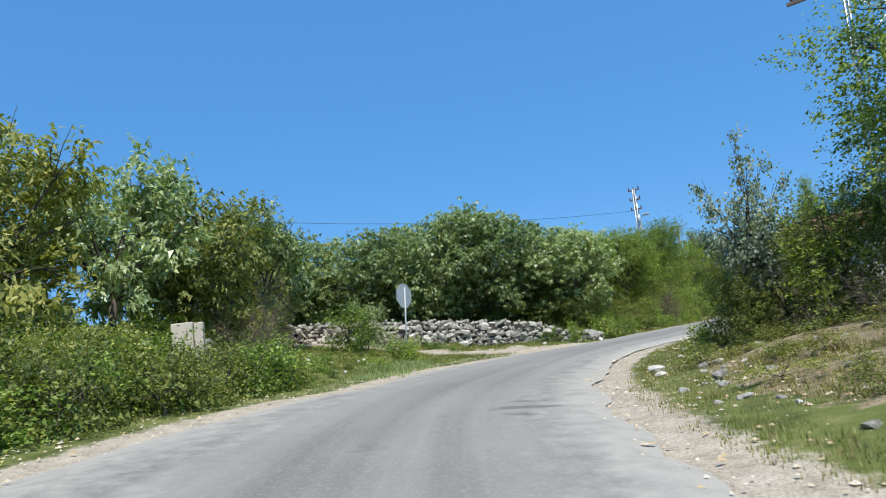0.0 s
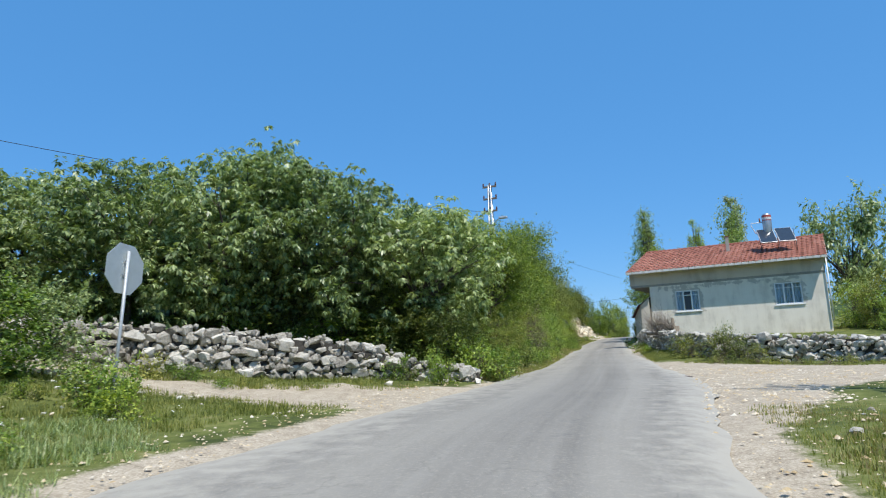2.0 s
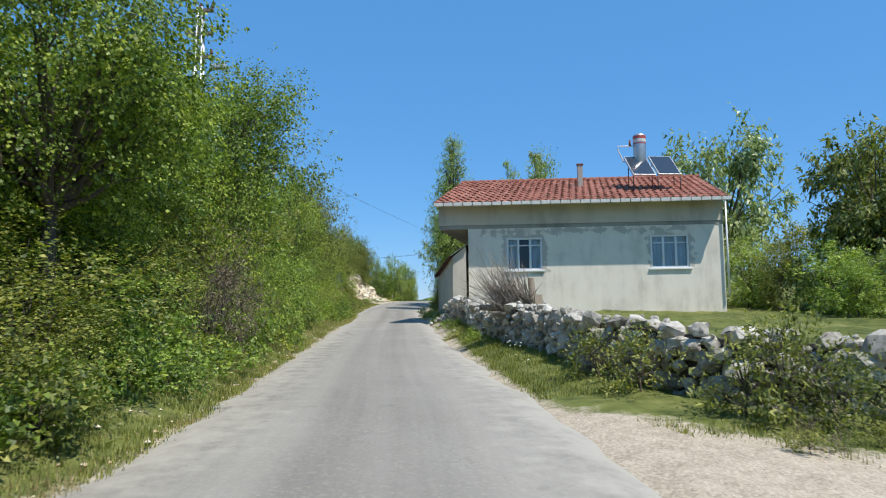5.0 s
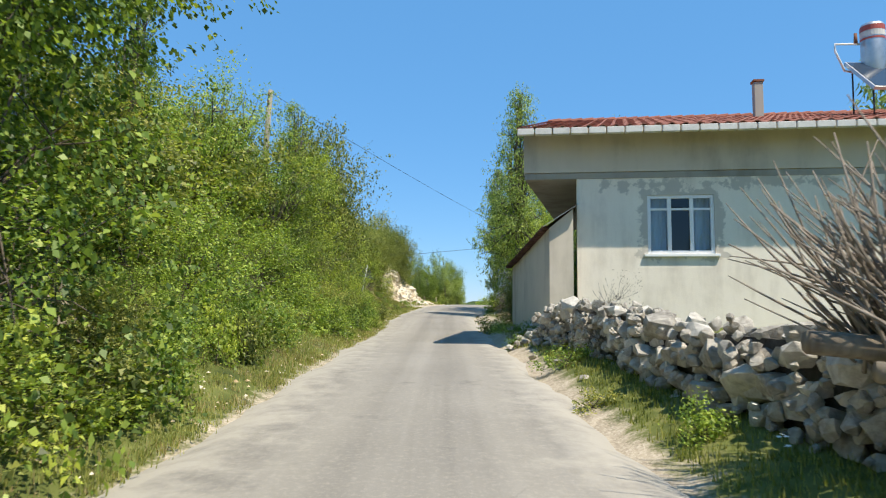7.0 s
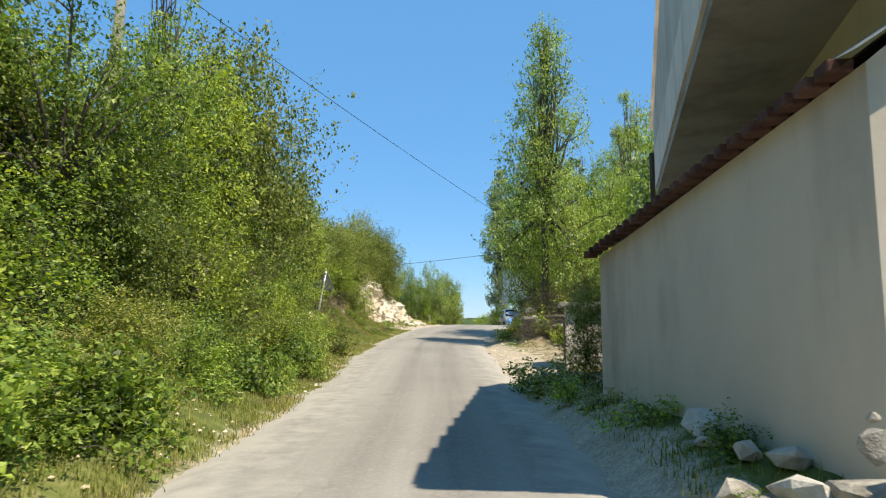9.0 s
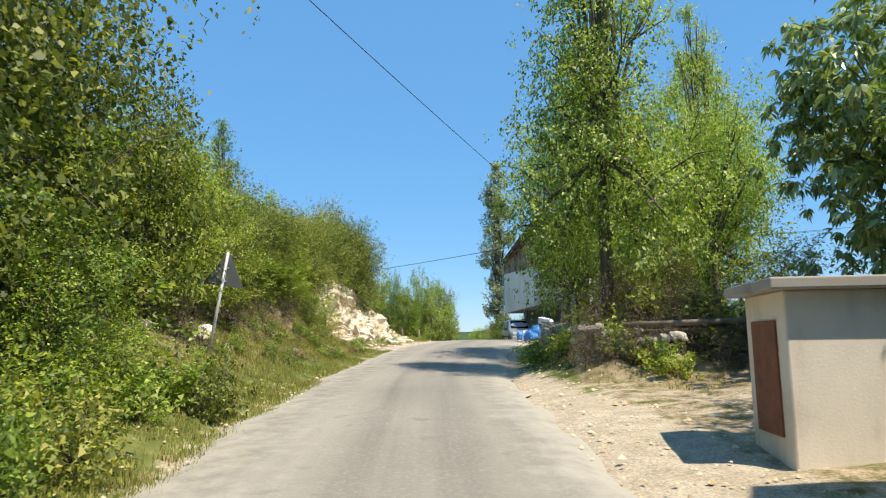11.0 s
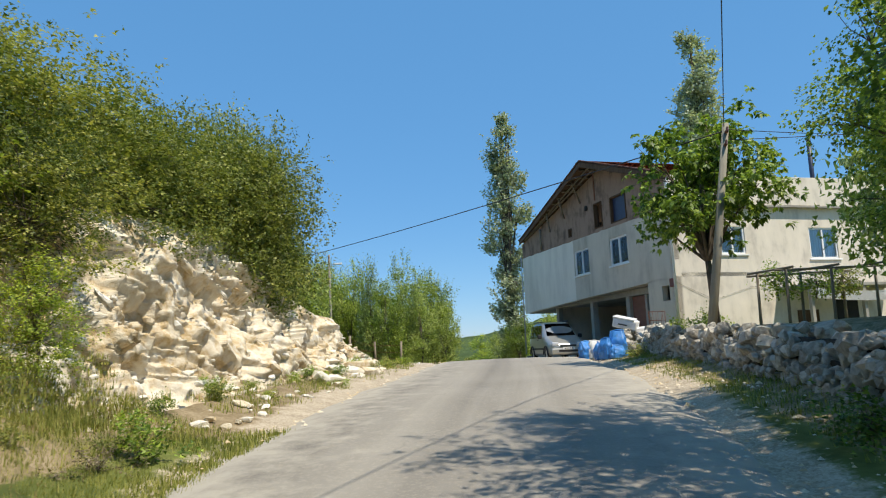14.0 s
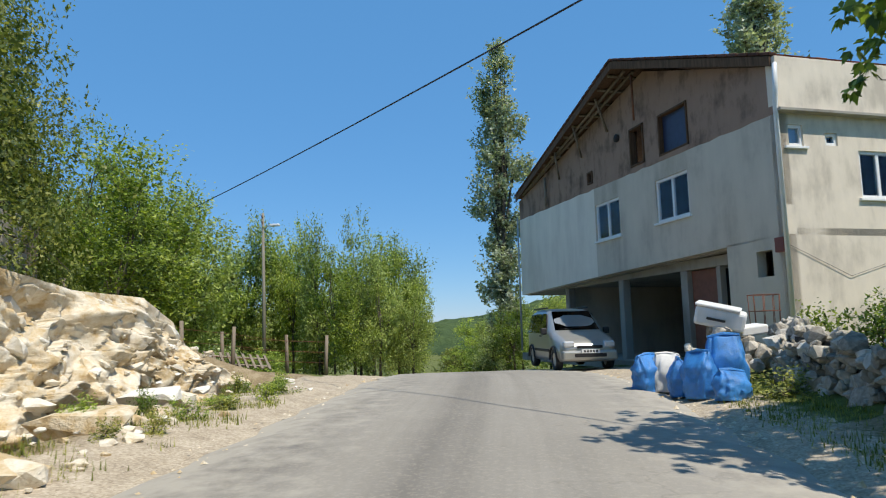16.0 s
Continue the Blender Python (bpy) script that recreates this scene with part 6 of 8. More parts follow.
# ---- van ----
def van():
    s = empty("van", "silver compact van parked in front of the garages", "car", at=(-10.85, 111.7, height(-11.0, 112.2) + .0), rz=11)
    # stations from the nose backwards: y, half width, sill, belt, top, half width at the top
    st = [(0.0, .60, .42, .62, .66, .50), (.06, .74, .30, .70, .76, .66), (.25, .80, .26, .80, .90, .72), (.95, .83, .25, .92, 1.06, .74), (1.10, .835, .25, .95, 1.14, .72), (1.45, .84, .25, 1.0, 1.46, .68),
          (1.80, .84, .25, 1.0, 1.71, .64), (2.15, .84, .25, 1.0, 1.79, .63), (3.0, .84, .25, 1.0, 1.82, .63), (3.75, .83, .25, 1.0, 1.80, .62), (3.98, .81, .28, .98, 1.70, .60), (4.06, .76, .32, .92, 1.1, .66)]
    bm = bmesh.new()
    rings = []
    for y, hw, sill, belt, top, tw in st:
        half = [(hw * .93, sill), (hw, sill + .12), (hw, belt), (hw * .985, belt + (top - belt) * .12), (tw + .03, belt + (top - belt) * .86), (tw * .86, belt + (top - belt) * .97), (tw * .4, top)]
        rings.append([bm.verts.new((x, y, z)) for x, z in half] + [bm.verts.new((-x, y, z)) for x, z in reversed(half)])
    for a, b in zip(rings, rings[1:]):
        for k in range(len(a)):
            j = (k + 1) % len(a)
            bm.faces.new((a[k], b[k], b[j], a[j]))
    bm.faces.new(rings[0]); bm.faces.new(rings[-1][::-1])
    bmesh.ops.recalc_face_normals(bm, faces=bm.faces)
    body = part("body", bm, VAN_PAINT, s, "", True)
    def slab(name, pts, mat, off=.012, label="", par=s):
        b = bmesh.new()
        f = b.faces.new([b.verts.new(p) for p in pts])
        b.normal_update()
        bmesh.ops.solidify(b, geom=[f], thickness=.01)
        bmesh.ops.translate(b, vec=f.normal * 0, verts=b.verts)
        return part(name, b, mat, par, label)
    slab("windscreen", [(-.66, 1.10, 1.15), (.66, 1.10, 1.15), (.575, 1.77, 1.705), (-.575, 1.77, 1.705)], GLASS_DEEP, label="raked windscreen")
    for e in (-1, 1):
        for ya, yb, yc, yd in ((1.5, 2.3, 2.3, 1.85), (2.38, 3.15, 3.15, 2.38), (3.23, 3.85, 3.8, 3.23)):
            slab("side_window", [(e * .846, ya, 1.06), (e * .846, yb, 1.06), (e * .70, yc, 1.66), (e * .70, yd, 1.64)], GLASS_DEEP)
        for yy in (.72, 3.4):
            w = new("wheel"); w.parent = s
            w.matrix_basis = pose(e * .74, yy, .315, 0, 90, 0)
            bm = bmesh.new()
            prof = [(.19, -.09), (.29, -.10), (.315, -.07), (.315, .07), (.29, .10), (.19, .09)]
            rr = [[bm.verts.new((r * math.cos(k * math.tau / 28), r * math.sin(k * math.tau / 28), z)) for k in range(28)] for r, z in prof]
            for a, b in zip(rr, rr[1:] + rr[:1]):
                for k in range(28):
                    bm.faces.new((a[k], a[(k + 1) % 28], b[(k + 1) % 28], b[k]))
            part("tyre", bm, BLACK, w, "", True)
            bm = bmesh.new()
            tube(bm, [(0, 0, -.07), (0, 0, .085 * 1)], .195, 24)
            part("rim", bm, STEEL_PALE, w)
        bm = bmesh.new()
        tube(bm, [(e * .86, .72 + .38 * math.cos(a), .30 + .38 * math.sin(a)) for a in [k * math.pi / 12 for k in range(13)]], .03, 6)
        tube(bm, [(e * .86, 3.4 + .38 * math.cos(a), .30 + .38 * math.sin(a)) for a in [k * math.pi / 12 for k in range(13)]], .03, 6)
        part("arch_trim", bm, BLACK, s)
        boxed("headlight", (e * .42, -.02, .66), (e * .73, .2, .84), LAMP_CLEAR, s, "clear headlight", .05)
        boxed("mirror", (e * .86, 1.28, 1.02), (e * 1.04, 1.42, 1.22), BLACK, s, "", .04)
        boxed("fog_light", (e * .55, -.03, .38), (e * .66, .05, .46), LAMP_CLEAR, s, "", .02)
        boxed("door_handle", (e * .84, 2.05, .96), (e * .868, 2.25, 1.0), BLACK, s, "", .008)
        boxed("roof_rail", (e * .60, 2.0, 1.80), (e * .64, 3.8, 1.845), BLACK, s, "", .01)
        boxed("side_moulding", (e * .835, 1.2, .52), (e * .856, 3.0, .60), BLACK, s, "", .008)
    boxed("bumper", (-.78, -.07, .30), (.78, .22, .58), VAN_PAINT, s, "", .06)
    boxed("grille", (-.45, -.085, .40), (.45, .0, .50), BLACK, s, "", .01)
    boxed("upper_grille", (-.36, -.03, .64), (.36, .06, .72), BLACK, s, "", .01)
    boxed("number_plate", (-.26, -.10, .505), (.26, -.075, .615), WHITE, s, "plain white number plate", .004)
    for k in range(5):
        boxed("plate_bar", (-.2 + .085 * k, -.106, .535), (-.15 + .085 * k, -.099, .59), BLACK, s)
    piped("wiper", [(-.55, 1.08, 1.17), (.1, 1.14, 1.22)], .008, BLACK, s, sides=5)


VAN_PAINT = plain("silver_car_paint", (0.42, 0.42, 0.40), 0.28, 0.55, vary=0.06, spec=0.6)
LAMP_CLEAR = plain("clear_lamp_plastic", (0.62, 0.64, 0.66), 0.12, 0.2, vary=0.1)
van()


# ---- sacks and junk by the wall ----
def sack(at, h, r, mat, label, tilt, seed):
    h, r = h * 0.8, r * 1.05
    s = empty("sack", label, "sack", "sacks by the stone heap", at=at)
    s.matrix_basis = pose(*at, tilt[0], tilt[1], seed * 40)
    q = random.Random(seed)
    bm = bmesh.new()
    rings = []
    for k in range(17):
        t = k / 16
        rr = r * (0.95 + .12 * math.sin(math.pi * t))
        pinch = 1 if t < .6 else 1 - ((t - .6) / .4) ** 1.4 * .9
        rr *= 1 if t < .7 else 1 - (t - .7) * .35
        ring = []
        for j in range(36):
            a = j * math.tau / 36
            w = rr * (1 + .2 * noise.noise((math.cos(a) * 2.5, math.sin(a) * 2.5, t * 5 + seed)) + .1 * noise.noise((math.cos(a) * 6, math.sin(a) * 6, t * 9 + seed)) + .05 * math.sin(3 * a + seed + t * 6) + .045 * math.sin(11 * a + seed * 2 + 3 * noise.noise((t * 4, seed, 0))) * (.4 + t))
            cx, cy = math.copysign(abs(math.cos(a)) ** .7, math.cos(a)), math.copysign(abs(math.sin(a)) ** .7, math.sin(a))
            ring.append(bm.verts.new((w * cx, w * .75 * cy * pinch, h * t + (.05 * h * noise.noise((cx * 2, cy, seed)) if t > .6 else 0))))
        rings.append(ring)
    for a, b in zip(rings, rings[1:]):
        for j in range(36):
            bm.faces.new((a[j], a[(j + 1) % 36], b[(j + 1) % 36], b[j]))
    bm.faces.new(rings[0][::-1]); bm.faces.new(rings[-1])
    part("bag", bm, mat, s, "", True)
    bm = bmesh.new()
    tube(bm, [(-r * .9, 0, h * .99), (0, .01, h * 1.02), (r * .9, 0, h * .98)], [.02, .028, .02], 6)
    part("stitched_seam", bm, mat, s)


def sacks():
    lab = "tightly filled blue plastic sack standing on the grass"
    for k, (x, y, h, r, tx, ty) in enumerate(((-10.99, 103.35, .72, .21, 4, -5), (-10.62, 102.75, .68, .21, -4, 3), (-10.5, 102.25, .8, .21, 3, 4), (-10.08, 102.35, 1.02, .22, -2, 3), (-10.25, 101.75, .5, .2, 6, -6), (-10.35, 102.9, .72, .2, 2, 2))):
        sack((x, y, height(x, y) - .02), h, r, BLUE, lab, (tx, ty), k + 1)
    sack((-10.72, 103.3, height(-10.72, 103.3)), .7, .19, SACK, "dirty white woven sack standing among blue sacks", (2, 3), 9)
    q = random.Random(2)
    z = height(-9.6, 104.6)
    heap = empty("stone_heap", "low heap of loose stones and rubble beside the wall", "stone heap", at=(-9.5, 104.5, z))
    for k in range(60):
        a, rr = q.uniform(0, math.tau), q.uniform(0, 1) ** .6
        ob = new("stone", q.choice(STONES)); ob.parent = heap
        sz = q.uniform(.2, .42)
        ob.matrix_basis = Matrix.Translation((rr * 1.3 * math.cos(a), rr * 1.0 * math.sin(a), (1 - rr) * .75 + .08)) @ Euler((q.uniform(0, 6), q.uniform(0, 6), q.uniform(0, 6))).to_matrix().to_4x4() @ Matrix.Scale(sz, 4)
    j = empty("old_appliance", "dumped white appliance casing lying on a stone heap", "appliance", at=(-9.75, 105.0, z + .85))
    j.matrix_basis = pose(-9.5, 104.6, z + .86, 6, 14, -20)
    boxed("casing", (-.4, -.25, 0), (.4, .28, .32), WHITE, j, bevel=.05)
    boxed("lid", (-.42, -.27, .32), (.3, .3, .37), WHITE, j, bevel=.02)
    boxed("grip", (-.2, -.28, .12), (.1, -.25, .16), BLACK, j)
    j2 = empty("old_box", "white plastic crate lying on the stone wall", "crate", at=(0, 0, 0))
    j2.matrix_basis = pose(-9.0, 104.6, z + .72, 4, -6, 15)
    boxed("shell", (-.25, -.18, 0), (.25, .18, .16), WHITE, j2, bevel=.03)
    c = empty("wire_basket", "rusty wire basket standing behind the stone wall", "basket", at=(-8.0, 106.6, height(-8.0, 106.6) + .6))
    for k in range(10):
        a = k * math.tau / 10
        piped("rod", [(.28 * math.cos(a), .28 * math.sin(a), 0), (.3 * math.cos(a), .3 * math.sin(a), .7)], .008, RUST, c, sides=4)
    for zz in (.05, .38, .7):
        piped("hoop", [(.3 * math.cos(k * math.tau / 20), .3 * math.sin(k * math.tau / 20), zz) for k in range(21)], .009, RUST, c, sides=4)


sacks()


# ---- fences, ruin, rails, small built things ----
def fences():
    lab = "rough split wooden fence post with wire"
    spots = [(-22.6, 106.2), (-20.9, 108.3), (-20.2, 109.6), (-19.6, 112.2), (-18.4, 112.0), (-21.5, 112.0)]
    f = empty("wire_fence", "old wire fence on split wooden posts", "fence", at=(-22.6, 106.2, height(-22.6, 106.2)))
    o = Vector(f.location)
    tops = []
    for k, (x, y) in enumerate(spots):
        z = height(x, y)
        piped("post", [Vector((x, y, z - .2)) - o, Vector((x + .04 * (-1) ** k, y, z + 1.15)) - o], [.06, .05], WOOD, f, sides=7)
        tops.append(Vector((x, y, z + .95)) - o)
    for dz in (0, -.3, -.6):
        for a, b in zip(tops, tops[1:]):
            piped("wire", [a + Vector((0, 0, dz)), b + Vector((0, 0, dz))], .006, RUST, f, sides=4)
    p = empty("picket_fence", "weathered picket fence leaning on the slope", "fence", at=(-25.2, 106.5, height(-25.2, 106.5)))
    for k in range(12):
        x = k * .22
        boxed("picket", (x, -.015, -.1), (x + .12, .015, 1.0 + .07 * ((k * 7) % 3)), RUST if k < 5 else WOOD, p, bevel=.006)
    for z in (.25, .75):
        boxed("rail", (0, .016, z), (2.65, .05, z + .07), WOOD, p)
    g = empty("fallen_fence", "fallen grey picket panel lying on the bank", "fence")
    g.matrix_basis = pose(-21.8, 108.4, height(-21.5, 108.6) + .12, -62, 6, 38)
    for k in range(16):
        boxed("picket", (k * .2, 0, 0), (k * .2 + .07, .02, .75), WOOD, g)
    for z in (.15, .55):
        boxed("rail", (0, .021, z), (3.1, .05, z + .06), WOOD, g)
    # posts in the hedge at the start
    for k, (x, y, t, lean) in enumerate(((1.3, 17.1, 1.9, 1), (2.16, 16.9, 2.0, -6), (3.4, 16.3, 2.0, 3), (4.6, 15.6, 2.0, -3))):
        s = tagged(new("fence_post"), "grey concrete fence post standing in the hedge", "fence post", "hedge fence posts")
        s.matrix_basis = pose(x, y, height(x, y), 0, lean, 20)
        boxed("shaft", (-.045, -.045, -.3), (.045, .045, t), WOOD, s, bevel=.012)
        boxed("cap", (-.065, -.065, t), (.065, .065, t + .03), CONCRETE, s)
    # white block below the orchard
    b = empty("block_wall", "small broken whitewashed block wall under the trees", "wall", at=(-13.95, 13.0, height(-13.4, 13.2) - .12), rz=42)
    boxed("block", (-.45, -.1, -.3), (.2, .1, 1.5), PLASTER, b, bevel=.03)
    boxed("block", (.23, -.1, -.3), (.5, .1, 1.47), PLASTER, b, bevel=.03)
    boxed("block", (.53, -.08, -.3), (.7, .08, .95), CONCRETE, b, bevel=.03)
    # ruined wall above the cutting
    r = empty("ruined_wall", "ruined grey block wall above the rock cutting", "wall", at=(-21.0, 101.5, 5.9), rz=106)
    q = random.Random(5)
    for row in range(5):
        for k in range(5):
            if row == 4 and k in (0, 3):
                continue
            boxed("block", (k * .42 + .2 * (row % 2), -.12 + q.uniform(-.02, .02), row * .22 - .4), (k * .42 + .4 + .2 * (row % 2), .12, row * .22 - .19), CONCRETE, r, bevel=.015)
    for k in range(4):
        boxed("board", (2.4 + k * .16, -.02, -.5), (2.52 + k * .16, .01, .55 + .08 * (k % 2)), WOOD, r)
    # log rail over the yard wall
    g = empty("log_rail", "long rough log rail resting on short posts", "fence", at=(-9.0, 76.5, 3.55))
    piped("log", [(0, 0, .05), (2.2, -.35, .1), (4.6, -.8, .08), (7, -1.3, .1)], [.06, .058, .055, .05], WOOD, g, sides=9)
    piped("log", [(.3, .1, -.08), (3, -.35, -.05), (6.5, -1.1, -.04)], [.05, .046, .042], WOOD, g, sides=9)
    for x, y in ((.25, .1), (2.3, -.3), (4.8, -.8)):
        piped("post", [(x, y, -.9), (x, y, .12)], .055, WOOD, g, sides=7)
    # vine pergola in the farm garden
    g = empty("pergola", "rough pole pergola carrying a young vine", "pergola", at=(-5.6, 103.2, height(-5.6, 103.2)))
    for x, y in ((0, 0), (1.5, .5), (3.0, 1.0), (.4, -1.2), (1.9, -.7), (3.4, -.2)):
        piped("post", [(x, y, -.2), (x + .05, y, 1.9)], [.05, .04], WOOD, g, sides=7)
    for a, c in (((-.3, -.1, 1.8), (3.4, 1.15, 1.95)), ((.1, -1.3, 1.85), (3.8, -.05, 1.95)), ((-.1, .4, 1.92), (.5, -1.6, 1.9)), ((1.4, .9, 1.98), (2.0, -1.1, 1.95)), ((2.9, 1.4, 2.0), (3.5, -.6, 2.0))):
        piped("crossbar", [a, c], .035, WOOD, g, sides=6)
    # low box and washing rack behind the lean-to
    w = empty("block_hut", "small pale concrete block hut beside the lane", "hut", at=(-8.35, 69.8, height(-8.35, 69.8)))
    boxed("body", (-.35, -.4, -.2), (.6, .6, 1.45), PLASTER_PALE, w, bevel=.02)
    boxed("slab_roof", (-.5, -.55, 1.45), (.75, .75, 1.55), CONCRETE, w, bevel=.015)
    boxed("hatch", (-.37, -.2, .2), (-.345, .4, 1.2), RUST, w)
    # white gate pillar and sheet roof at the yard
    p = empty("yard_shed", "pale yard shed with a flat white sheet roof", "shed", at=(-3.9, 72.9, height(-3.9, 72.9)), rz=-14)
    boxed("wall", (0, 0, -.2), (3.0, 2.2, 2.5), PLASTER, p, bevel=.02)
    boxed("sheet_roof", (-.9, -.4, 2.55), (3.2, 2.5, 2.63), WHITE_PAINT, p, bevel=.01)


def drain_plate():
    p = empty("drain_cover", "small dark iron drain cover set in the road edge", "drain cover", at=(-4.2, 31.0, height(-4.2, 31.0) + .012), rz=20)
    boxed("plate", (-.32, -.16, -.03), (.32, .16, .012), RUST_GREY, p, bevel=.006)
    for k in range(5):
        boxed("rib", (-.27 + k * .12, -.13, .012), (-.21 + k * .12, .13, .02), RUST_GREY, p)


drain_plate()
fences()



# ---- planting ----
class Kind:
    """One kind of plant: a few grown meshes, set out many times."""

    def __init__(self, name, label, category, group, shapes, count, size, mats, trunk, twigs=3, **kw):
        self.name, self.label, self.category, self.group = name, label, category, group
        self.meshes, self.tall, self.loose = [], [], trunk < .04
        for k, blobs in enumerate(shapes):
            bm = bmesh.new()
            branches(bm, (0, 0, 0), blobs, trunk, k + 3, 7 if trunk > .1 else 4, twigs, 5 if trunk > .1 else 3)
            t = bpy.data.meshes.new("trunk")
            bm.to_mesh(t)
            bm.free()
            t.shade_smooth()
            t.materials.append(BARK)
            v, f = leaf_cloud(blobs, count, size, seed=k * 13 + len(name), **kw)
            self.meshes.append((t, [array_mesh("crown", v, f)]))
            self.tall.append(float(np.quantile(v[:, 2], .998)))
            self.meshes[-1][1][0].materials.append(mats[k % len(mats)])

    def set(self, x, y, k=0, s=1.0, sz=None, rz=0.0, dz=0.0, z=None, label="", lean=0.0, top=None):
        if top is not None:
            sz = (top - height(x, y)) / self.tall[k % len(self.meshes)]
        t, (c,) = self.meshes[k % len(self.meshes)]
        ob = tagged(new(self.name), label or self.label, self.category, self.group)
        ob.matrix_basis = Matrix.Translation((x, y, (height(x, y) if z is None else z) + dz)) @ pose(0, 0, 0, 0, lean, rz) @ Matrix.Diagonal((s, s, sz or s, 1))
        for nm, me in (("stem" if self.loose else "trunk", t), ("crown", c)):
            p = new(nm, me)
            p.parent = ob
            if self.loose:
                p["kind"] = "stuff"
        return ob


def side(y, d):
    """A place d metres left of the road's line at that northing (negative: right)."""
    i = int(np.argmin(np.abs(LINE[:, 1] - y)))
    return LINE[i, 0] + LEFT[i, 0] * d, LINE[i, 1] + LEFT[i, 1] * d


FIG = Kind("fig_tree", "spreading fig tree with broad dark green leaves behind the stone wall", "tree", "fig trees", [round_blobs(6, 2.7, 22, k, .14, .8) for k in (1, 2, 3)], 11900, .2, [FIG_LEAF], .13, per=7, shoot=.5, droop=.75, slim=.17, together=5, shell=.55, rosette=True)
ORCHARD = Kind("orchard_tree", "leafy orchard tree with narrow olive green leaves", "tree", "orchard trees", [round_blobs(5.5, 2.5, 22, k + 9, .1, .9) for k in (1, 2)], 9500, .21, [OLIVE_LEAF, FIG_LEAF], .12, per=9, shoot=.5, droop=.8, slim=.3, tri=True)
BROAD = Kind("broadleaf_tree", "dense bright green hornbeam tree arching over the lane", "tree", "lane trees", [round_blobs(6.5, 2.8, 30, k + 20, .08, .8) for k in (1, 2)], 23000, .096, [BRIGHT_LEAF, MID_LEAF], .14, 2, per=12, shoot=.6, droop=.5, slim=.42, rise=.25, tri=True)
HEDGE = Kind("hedge_shrub", "dense green wild shrub on the lane bank", "shrub", "bank shrubs", [bush_blobs(4.2, 2.1, 24, k + 30) for k in range(4)], 9500, .074, [BRIGHT_LEAF, OLIVE_LEAF, MID_LEAF, MID_LEAF], .05, 2, per=12, shoot=.5, droop=.35, slim=.36, shell=.35)
LAUREL = Kind("evergreen_shrub", "dark glossy evergreen shrub on the lane bank", "shrub", "bank shrubs", [bush_blobs(4.2, 2.0, 22, k + 40) for k in range(2)], 22000, .085, [DARK_LEAF, OLIVE_LEAF], .06, 1, per=12, shoot=.4, droop=.2, slim=.42, shell=.3, rise=.6, tri=True, clump=.45)
EVERGREEN = Kind("evergreen_shrub", "dark glossy evergreen tree hanging over the lane bank", "shrub", "bank shrubs", [bush_blobs(4.2, 2.0, 26, k + 440) for k in range(2)], 19000, .08, [DARK_LEAF, OLIVE_LEAF], .06, 2, per=11, shoot=.35, droop=.2, slim=.34, shell=.3, rise=.6, clump=.5)
BRAMBLE = Kind("bramble", "low tangled bramble bush with bright green leaves", "shrub", "brambles", [bush_blobs(.9, .9, 14, k + 850) for k in range(4)], 1900, .06, [MID_LEAF, DARK_LEAF, OLIVE_LEAF, DARK_LEAF], .02, 0, per=8, shoot=.3, droop=.3, slim=.5, tri=True, together=4, clump=.5)
LOW = Kind("low_shrub", "low leafy green shrub at the foot of the bank", "shrub", "low shrubs", [bush_blobs(.9, .9, 14, k + 50) for k in range(4)], 1100, .085, [MID_LEAF, MID_LEAF, OLIVE_LEAF, BRIGHT_LEAF], .02, 0, per=8, shoot=.3, droop=.3, slim=.5, tri=True, together=4, clump=.5)
WEED = Kind("weed", "low green weeds", "weeds", "roadside weeds", [bush_blobs(.9, .9, 12, k + 550) for k in range(3)], 900, .085, [MID_LEAF, OLIVE_LEAF, BRIGHT_LEAF], .015, 0, per=8, shoot=.3, droop=.3, slim=.4, tri=True)
WEED_DRY = Kind("weed", "low half-dry weeds at the foot of the garden wall", "weeds", "roadside weeds", [bush_blobs(.9, .9, 12, k + 650) for k in range(3)], 700, .075, [GRASS_BLADE, DRY_TWIG, OLIVE_LEAF], .015, 0, per=8, shoot=.3, droop=.3, slim=.3, tri=True)
BRUSH_GREEN = Kind("scrub", "dull grey-green scrub in front of the garden wall", "shrub", "brambles", [bush_blobs(1.0, 1.0, 16, k + 750) for k in range(3)], 1500, .075, [FIG_LEAF, DRY_TWIG, OLIVE_LEAF], .02, 3, per=8, shoot=.35, droop=.2, slim=.3, tri=True)
WALNUT = Kind("walnut_tree", "slender walnut tree with bare trunk and broad bright leaves", "tree", "", [round_blobs(6, 2.3, 24, 77, .4, .9)], 6500, .17, [MID_LEAF], .11, 2, per=6, shoot=.4, droop=.5, slim=.26, rosette=True)
MIDROW = Kind("hedge_shrub", "dense green wild shrub on the lane bank", "shrub", "bank shrubs", [bush_blobs(4.2, 2.1, 26, k + 130) for k in range(4)], 9000, .096, [BRIGHT_LEAF, OLIVE_LEAF, MID_LEAF, BRIGHT_LEAF], .05, 1, per=12, shoot=.5, droop=.35, slim=.46, shell=.35, tri=True)
UNDER = Kind("undergrowth_shrub", "leafy green undergrowth shrub", "shrub", "undergrowth", [bush_blobs(4.2, 2.1, 18, k + 330) for k in range(3)], 4800, .15, [MID_LEAF, FIG_LEAF, OLIVE_LEAF], .05, 1, per=9, shoot=.6, droop=.4, slim=.42, shell=.35, tri=True)
